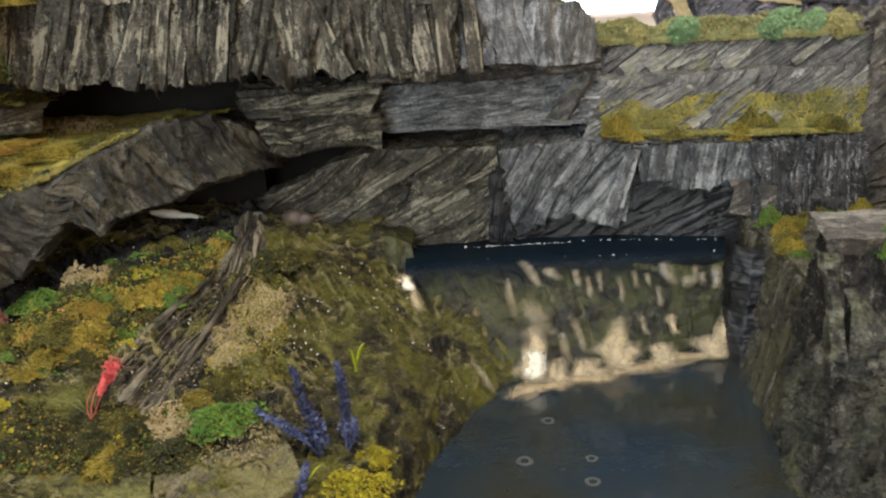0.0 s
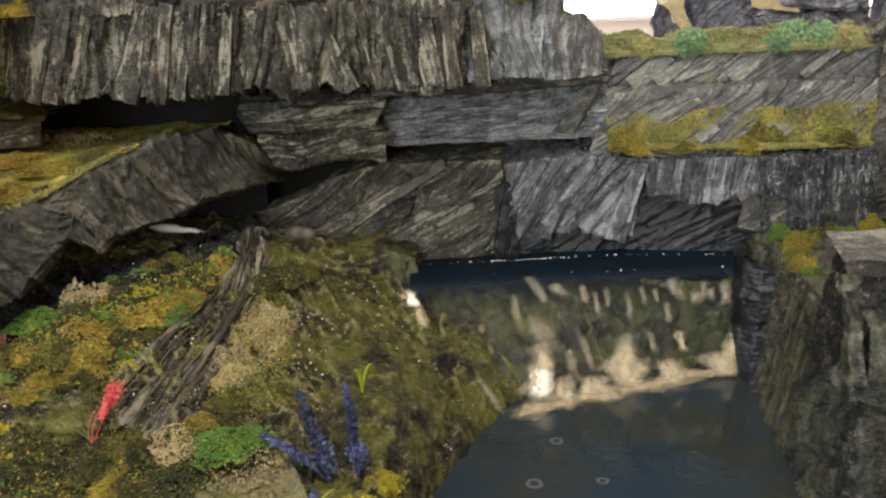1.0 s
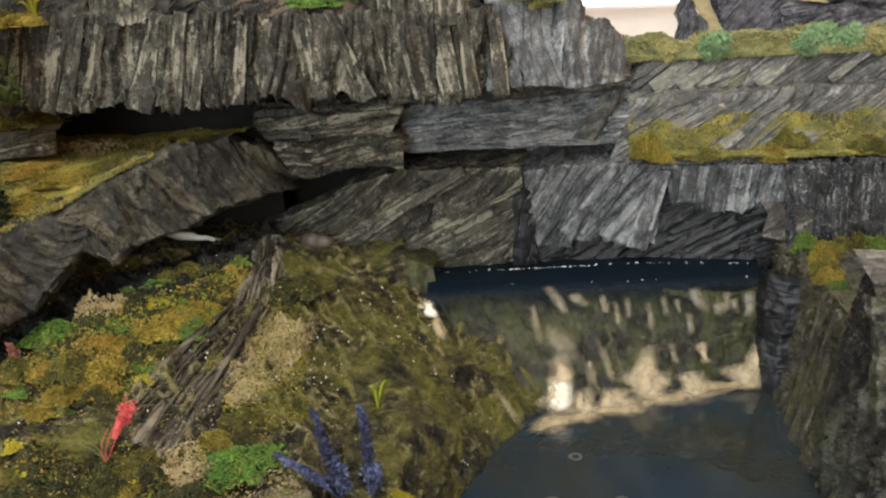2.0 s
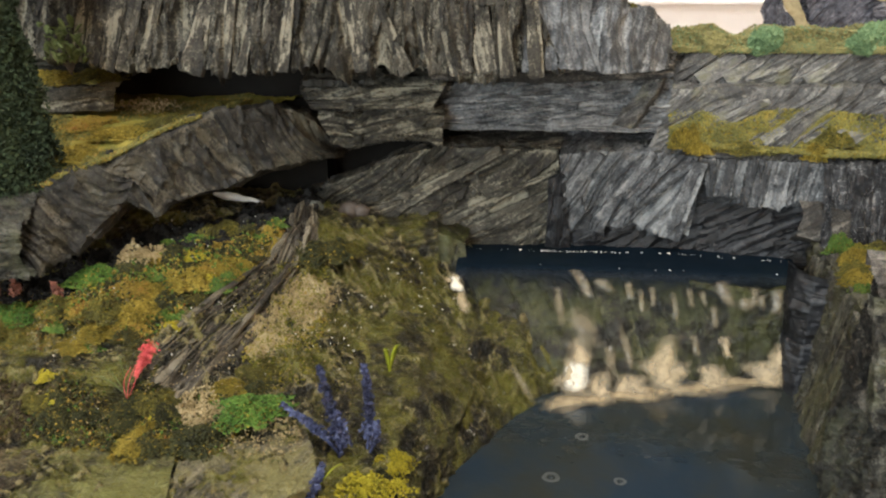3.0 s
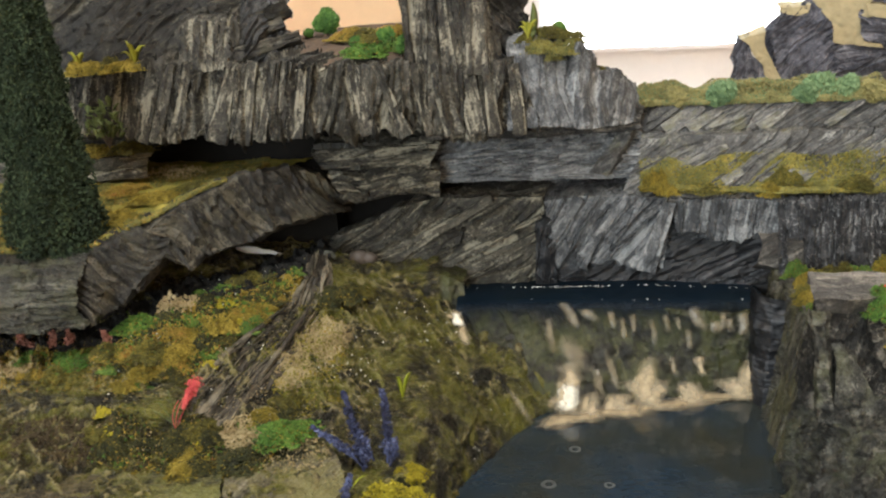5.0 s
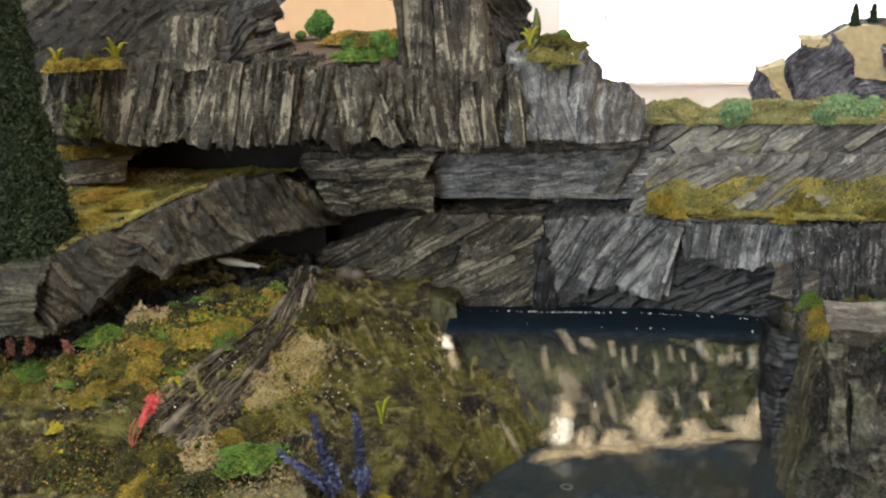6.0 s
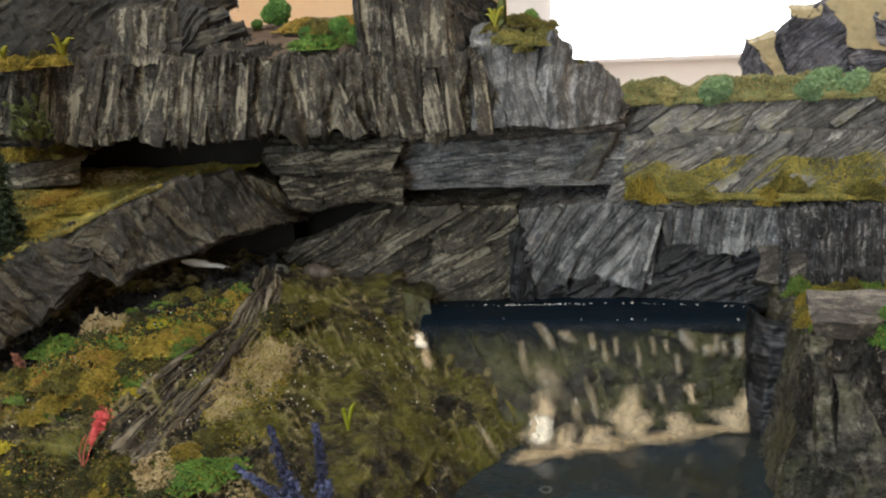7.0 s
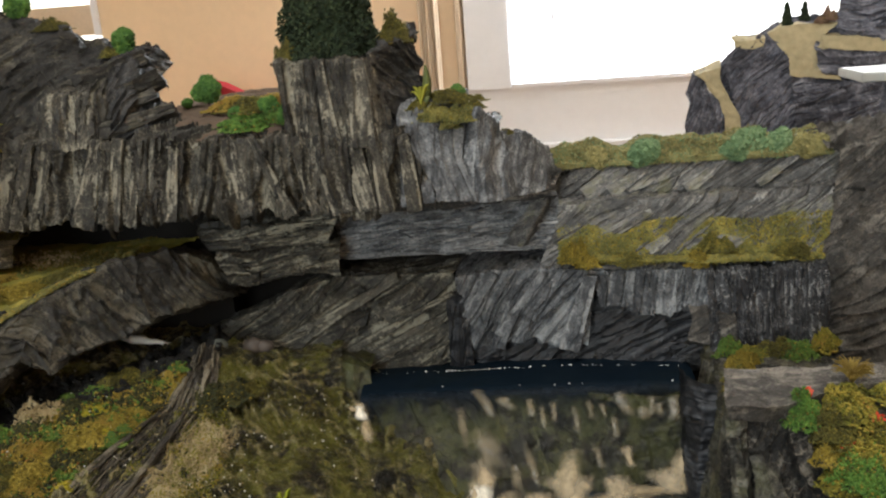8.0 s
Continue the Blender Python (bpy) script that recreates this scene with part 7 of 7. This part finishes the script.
spike((-8.2, 35.6, 3.8), (-7.4, 37.0, 5.2), 0.2, 0.34, 90, PURPLE, sprig, 521)
leaf((-7.6, 36.4, 4.2), (-6.6, 37.6, 5.0), 0.12, (0, 0, 0.3), LIME, sprig)

pink = thing("pink_flower", "coral-pink feathery flower on thin stems", "flower", (-18.9, 41.0, 5.8))
for k, (tip, sag) in enumerate([((-17.9, 41.0, 8.2), (-0.2, 0, 0.1)), ((-17.6, 40.9, 8.6), (0.1, 0, 0.1)), ((-18.5, 41.1, 7.7), (-0.3, 0, 0))]):
    v, f = tube(bend((-18.9, 41.0, 5.8), tip, sag), [0.025, 0.018], 6)
    link_mesh("stem", v, f, PINK, pink, True, (-18.9, 41.0, 5.8))
rng = np.random.default_rng(531)
u = rng.uniform(0.05, 1, 1100)
q = np.array((-18.3, 41.0, 7.2)) + u[:, None] * np.array((1.05, 0.0, 1.75)) + rng.normal(0, 0.13, (1100, 3)) * (0.2 + 1.2 * u[:, None])
v, f = bits(q, rng.uniform(0.5, 1.2, 1100) * 0.06, 533)
link_mesh("blossom", v, f, PINK, pink, False, (-18.9, 41.0, 5.8))
for tip in ((-20.4, 41.2, 7.0), (-20.0, 41.4, 7.4), (-19.3, 41.5, 8.2)):
    v, f = tube(bend((-18.9, 41.1, 5.9), tip, (0, 0, 0.15)), [0.04, 0.025], 5)
    link_mesh("twig", v, f, STEM, pink, True, (-18.9, 41.1, 5.9))

star = thing("red_plant", "small plant with orange-red curled leaves", "plant", (-8.6, 33.4, 3.9))
for tip, w in (((-10.1, 34.4, 4.5), 0.24), ((-8.3, 35.0, 4.7), 0.22), ((-7.3, 33.6, 4.4), 0.22), ((-8.6, 32.0, 4.1), 0.2)):
    leaf((-8.7, 33.6, 4.1), tip, w, (0, 0, 0.5), RED, star)
for tip in ((-9.3, 32.8, 4.3), (-8.0, 33.0, 4.3), (-9.4, 33.8, 4.4)):
    leaf((-8.7, 33.4, 4.0), tip, 0.32, (0, 0, 0.3), STEM, star, "green_leaf")

YGREEN = paint("yellow_green_leaf", (0.36, 0.36, 0.04), 0.6, 0.3, 6)


def tuft_plant(x, y, z, tall, mat, label, seed, count=7, wide=0.14, spread=0.8):
    plant = thing("small_plant", label, "plant", (x, y, z), group="small plants")
    rng = np.random.default_rng(seed)
    for k in range(count):
        a = 2 * np.pi * k / count + rng.uniform(-0.3, 0.3)
        out = spread * rng.uniform(0.5, 1.0)
        leaf((x, y, z), (x + out * math.cos(a), y + out * math.sin(a), z + tall * rng.uniform(0.5, 1.0)), wide, (0, 0, 0.25 * tall), mat, plant)
    return plant


tall_leaf = thing("small_plant", "upright dark-green leaf on the boulder", "plant", (2.5, 60.4, 26.4), group="small plants")
leaf((2.5, 60.4, 26.4), (2.7, 60.5, 29.0), 0.3, (0.15, 0, 0), STEM, tall_leaf)
tuft_plant(2.3, 60.2, 26.6, 1.3, YGREEN, "yellow-green star-leaved plant on the boulder", 541, 8, 0.16)
tuft_plant(-26.4, 58.9, 25.8, 1.9, YGREEN, "yellow-green leafy plant on the cliff's edge", 543, 8, 0.2, 1.1)
tuft_plant(-31.0, 59.2, 25.7, 1.4, YGREEN, "yellow-green leafy plant on the cliff's edge", 545, 6, 0.18, 0.8)
tuft_plant(-6.0, 47.0, 5.0, 1.9, LIME, "lime-green leaf blade on the mossy stone", 547, 3, 0.16, 0.9)
tuft_plant(23.8, 43.0, 14.0, 1.15, foam("straw_grass", [(0, (0.20, 0.13, 0.02)), (1, (0.36, 0.26, 0.05))]), "spiky straw-yellow grass tuft on the block", 549, 130, 0.035, 1.05)
for k, (x, y, z) in enumerate([(22.7, 39.9, 12.4), (24.3, 40.9, 13.2), (21.5, 41.8, 14.1)]):
    dot = thing("red_blossom", "tiny red blossom in the moss", "flower", (x, y, z), group="red blossoms")
    v, f = bits(np.random.default_rng(k).normal(0, 0.11, (14, 3)) + (x, y, z), np.full(14, 0.10), k)
    link_mesh("petals", v, f, RED, dot, False, (x, y, z))
for k, (x, y, z, t) in enumerate([(-31.4, 46.6, 8.6, 1.7), (-29.6, 46.8, 8.6, 2.0), (-30.6, 46.9, 8.6, 1.5), (-28.6, 47.2, 8.6, 1.6), (-26.0, 47.4, 8.4, 1.3)]):
    plant = thing("dry_sprig", "dusty rose dried sprig under the slab", "plant", (x, y, z), group="dry sprigs")
    spike((x, y, z), (x + 0.7 * math.sin(2.3 * k), y - 0.3, z + t * (0.65 + 0.3 * math.cos(1.7 * k))), 0.2, 0.34, 70, ROSE, plant, 551 + k, "blossom")
bush = thing("leafy_bush", "pale green leafy bush in front of the cliff", "bush", (-29.2, 58.6, 20.0))
rng = np.random.default_rng(561)
for k in range(80):
    a, q, hh = rng.uniform(0, 2 * np.pi), rng.uniform(0.1, 1), rng.uniform(0.2, 2.6)
    c = np.array((-29.2 + 1.9 * q * math.cos(a), 58.3 + 0.7 * q * math.sin(a), 20.4 + hh))
    leaf(tuple(c), tuple(c + rng.normal(0, 0.35, 3) + (0, -0.2, 0.25)), 0.24, (0, 0, 0.1), LEAF_PALE, bush)
for k in range(5):
    v, f = tube(bend((-29.2, 58.6, 19.8), (-30.4 + 0.6 * k, 58.4, 22.4)), [0.06, 0.03], 5)
    link_mesh("twig", v, f, WOOD, bush, True, (-29.2, 58.6, 19.8))
LEAFY = foam("leafy_foam", [(0.0, (0.020, 0.060, 0.010)), (0.5, (0.055, 0.14, 0.022)), (0.85, (0.12, 0.24, 0.04)), (1.0, (0.22, 0.26, 0.05))])
for n, (x, y, z, r, word) in enumerate([(-13.0, 64.0, 27.0, 1.05, "round green foam shrub on the mound"), (-14.4, 63.6, 26.9, 0.4, "tiny green foam shrub on the mound"), (4.5, 62.4, 26.5, 0.55, "small round green foam shrub on the boulder"),
                                        (-26.9, 66.4, 33.7, 1.15, "round green foam shrub on the hill"), (-18.9, 65.0, 30.8, 0.95, "round green foam shrub on the hill"), (-5.6, 63.0, 27.0, 0.6, "round green foam shrub on the mound"), (-8.0, 61.4, 26.2, 0.75, "low green foam shrub on the mound"), (-10.2, 61.2, 26.0, 0.6, "low green foam shrub on the mound"), (-6.6, 60.0, 25.7, 0.7, "low green foam shrub on the mound")]):
    ball_shrub(LEAFY, x, y, z, r, 641 + n, word)
CRIMSON = paint("crimson_cloth", (0.50, 0.035, 0.05), 0.8, 0.2, 0.3)
chair = thing("red_chair", "red upholstered chair with a rounded back standing by the wall", "chair", (-120, 400, -90))
cx = np.linspace(-137, -101, 25)
top = np.interp(cx, [-137, -134, -130, -124, -117, -110, -104, -101], [-4, 3.5, 5, 3.5, -0.5, -2.0, -4, -8])
cv, cf = [], []
for y0, drop in ((398, 1.2), (400, 0), (404, 0), (406, 1.2)):
    cv += [(x, y0, t - drop) for x, t in zip(cx, top)] + [(x, y0, -46) for x in cx]
for s in range(3):
    for e in (0, 25):
        a, o = s * 50 + e, (s + 1) * 50 + e
        cf += [(a + i, a + i + 1, o + i + 1, o + i) for i in range(24)]
for s in (0, 3):
    cf += [(s * 50 + i, s * 50 + i + 1, s * 50 + 26 + i, s * 50 + 25 + i) for i in range(24)]
for i in (0, 24):
    cf += [(s * 50 + i, (s + 1) * 50 + i, (s + 1) * 50 + 25 + i, s * 50 + 25 + i) for s in range(3)]
link_mesh("backrest", cv, cf, CRIMSON, chair, True, (-120, 402, -46))
box("seat", (-138, 358, -50), (-100, 407, -43), CRIMSON, chair, 2.0)
for lx, ly in ((-135, 361), (-103, 361), (-135, 404), (-103, 404)):
    v, f = tube([(lx, ly, -90), (lx, ly, -49)], [1.6, 2.2], 8)
    link_mesh("leg", v, f, WOOD, chair, True, (lx, ly, -90))

# ---- the far hill ----
# sand, a little paled and dulled to paint the haze
SAND = paint("sandy_path", (0.50, 0.43, 0.26), 0.85, 0.2, 0.8, 0.4)
hill = thing("far_hill", "second model hill of slate with sandy paths, haze painted blue-grey", "hill", (60, 175, -4))
rock("slope", [[(46.8, 186, 15.3), (52.8, 186, 20.2), (58.9, 186, 22.8), (82.6, 186, 24.1)], [(43.8, 176, 14.9), (48.2, 176, 19.3), (55, 176, 22.6), (64.7, 176, 23.2), (78.7, 176, 23.4)], [(42, 174, 9.9), (49.9, 173, 11.2), (61.3, 173, 14), (78.1, 173, 14)], [(40.9, 171, 2), (54.8, 169, 1.5), (76.9, 168, 0.3)]], SLATE_HAZED, parent=hill, angle=25, amp=1.28, seed=601, step=0.2, blade=2.5, warp=1.2, rough=0.25)
rock("crag", [[(39.8, 178, 16.4), (41.8, 178, 16.4)], [(38.9, 172.5, 16.1), (41.4, 172, 16.2)], [(37.7, 171.5, 13.0), (41.4, 171, 13.6)], [(38.3, 171, 11.4), (42.8, 170.6, 11.6)], [(37.4, 171, 7.6), (44.4, 170.5, 8.4)], [(37.9, 171, 1.5), (44.8, 170.5, 1.2)]], SLATE_HAZED, parent=hill, angle=62, amp=0.7, seed=603, step=0.2, blade=1.4, warp=2.0, rough=0.3)
rock("crag", [[(48.2, 180, 21), (53.8, 180, 20.9)], [(46.6, 173, 20.6), (52.4, 172.5, 21.6)], [(46.6, 172.3, 19.4), (54.6, 172, 20.3)], [(44.4, 171.5, 17.0), (55.7, 171, 16.8)], [(45.4, 171, 13.5), (55.8, 170.5, 14.5)], [(47.2, 170.5, 6.4), (57.1, 170, 9.4)], [(47.6, 170, 1.1), (58.4, 169.5, 0.6)]], SLATE_HAZED, parent=hill, angle=35, amp=1.28, seed=605, step=0.2, blade=2.2, warp=1.2, rough=0.25)
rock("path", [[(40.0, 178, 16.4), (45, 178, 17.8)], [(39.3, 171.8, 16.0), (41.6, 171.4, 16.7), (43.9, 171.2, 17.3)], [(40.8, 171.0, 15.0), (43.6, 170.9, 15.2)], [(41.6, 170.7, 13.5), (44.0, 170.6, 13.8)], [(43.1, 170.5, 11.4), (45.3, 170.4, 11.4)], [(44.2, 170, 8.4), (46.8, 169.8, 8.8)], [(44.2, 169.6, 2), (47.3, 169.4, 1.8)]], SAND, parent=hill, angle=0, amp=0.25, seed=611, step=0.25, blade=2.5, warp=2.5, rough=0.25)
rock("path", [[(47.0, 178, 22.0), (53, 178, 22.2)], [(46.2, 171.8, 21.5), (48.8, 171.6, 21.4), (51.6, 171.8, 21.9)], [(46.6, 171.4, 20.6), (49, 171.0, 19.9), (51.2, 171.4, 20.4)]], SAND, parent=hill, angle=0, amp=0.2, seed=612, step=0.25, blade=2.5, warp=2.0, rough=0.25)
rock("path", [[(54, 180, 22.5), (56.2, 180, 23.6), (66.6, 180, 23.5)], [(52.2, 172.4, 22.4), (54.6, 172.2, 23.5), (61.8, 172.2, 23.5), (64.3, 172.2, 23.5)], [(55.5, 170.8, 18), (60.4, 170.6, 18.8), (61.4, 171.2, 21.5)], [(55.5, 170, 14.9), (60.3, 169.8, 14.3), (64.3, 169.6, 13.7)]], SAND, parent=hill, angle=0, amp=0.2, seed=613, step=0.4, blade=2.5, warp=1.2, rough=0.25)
rock("crag", [[(61.9, 175, 21.9), (63.9, 175, 20.6)], [(59.8, 170.6, 20), (61.4, 170.4, 19.3), (74.5, 170, 18)], [(60.2, 169.6, 16.6), (66.7, 169.2, 15), (74.3, 169, 14.4)], [(61.4, 169.8, 14.8), (74.4, 169.2, 13.4)]], SLATE_HAZED, parent=hill, angle=8, amp=0.64, seed=607, step=0.2, blade=1.4, warp=1.2, rough=0.25)
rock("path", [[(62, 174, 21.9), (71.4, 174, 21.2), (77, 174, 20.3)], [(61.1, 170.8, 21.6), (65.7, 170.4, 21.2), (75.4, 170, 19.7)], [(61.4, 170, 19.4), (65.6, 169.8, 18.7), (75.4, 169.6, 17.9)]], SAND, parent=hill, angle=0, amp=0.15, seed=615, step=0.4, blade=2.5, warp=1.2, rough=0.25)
rock("crag", [[(67.4, 182, 28.8), (80.7, 182, 28.3)], [(64.1, 172, 27.9), (76.4, 171, 27.5)], [(63.6, 170.6, 22.8), (66.7, 170.2, 21.8), (76.4, 169.6, 19.5)], [(64.4, 171.5, 21.3), (77, 171, 18.7)]], SLATE_HAZED, parent=hill, angle=12, amp=1.12, seed=609, step=0.2, blade=2.0, warp=1.2, rough=0.25)
rock("crag", [[(56.4, 172, 14.5), (65.5, 172, 13.2), (77.8, 172, 11.7)], [(55.6, 169.4, 14.1), (64.5, 169, 12.9), (76.5, 168.6, 11.7)], [(56.3, 169, 9.5), (65.6, 168.4, 8.4), (76.5, 168, 7.8)], [(57, 168.6, 1.4), (76.7, 167.6, 0.4)]], SLATE_HAZED, parent=hill, angle=20, amp=1.12, seed=617, step=0.2, blade=2.0, warp=1.2, rough=0.25)
table((20, 150, -9), (140, 212, -4), "dark table that carries the far hill")
GREY_BOARD = paint("grey_white_board", (0.42, 0.44, 0.42), 0.6, 0.1, 0.5, 0.1)
box("white_plank", (45.6, 106, 20.6), (64, 114, 21.6), GREY_BOARD, bevel=0.15, label="greyish white plank resting on a grey slate block", category="plank")
rock("boulder", [[(48.4, 116, 20.6), (56, 116, 20.6)], [(48.2, 107.5, 20.5), (56, 107.5, 20.6)], [(47.8, 107, 14), (56, 107, 14)], [(47.6, 106.8, -4), (56, 106.8, -4)]], SLATE_HAZED, "grey slate block in front of the far hill", angle=80, amp=0.5, seed=619, step=0.19)
for k, (x, y, z, r, t) in enumerate([(55.6, 173, 23.5, 0.85, 3.9), (58.7, 173, 24.2, 0.8, 3.2)]):
    conifer(x, y, z, r, t, 260, 621 + k, "tiny dark model fir on the far hill", crumb=0.22)
RUST_TWIGS = foam("rust_pink_foam", [(0.0, (0.16, 0.10, 0.06)), (0.5, (0.32, 0.20, 0.13)), (1.0, (0.45, 0.30, 0.22))])
for k, (x, y, z) in enumerate([(61.4, 173, 23.6), (62.6, 172.8, 24.0)]):
    clump("bush", RUST_TWIGS, x, y, z, 1.2, 1.0 + 0.8 * k, "tiny dull rust-pink foam bush on the far hill", k, group="bushes on the far hill")
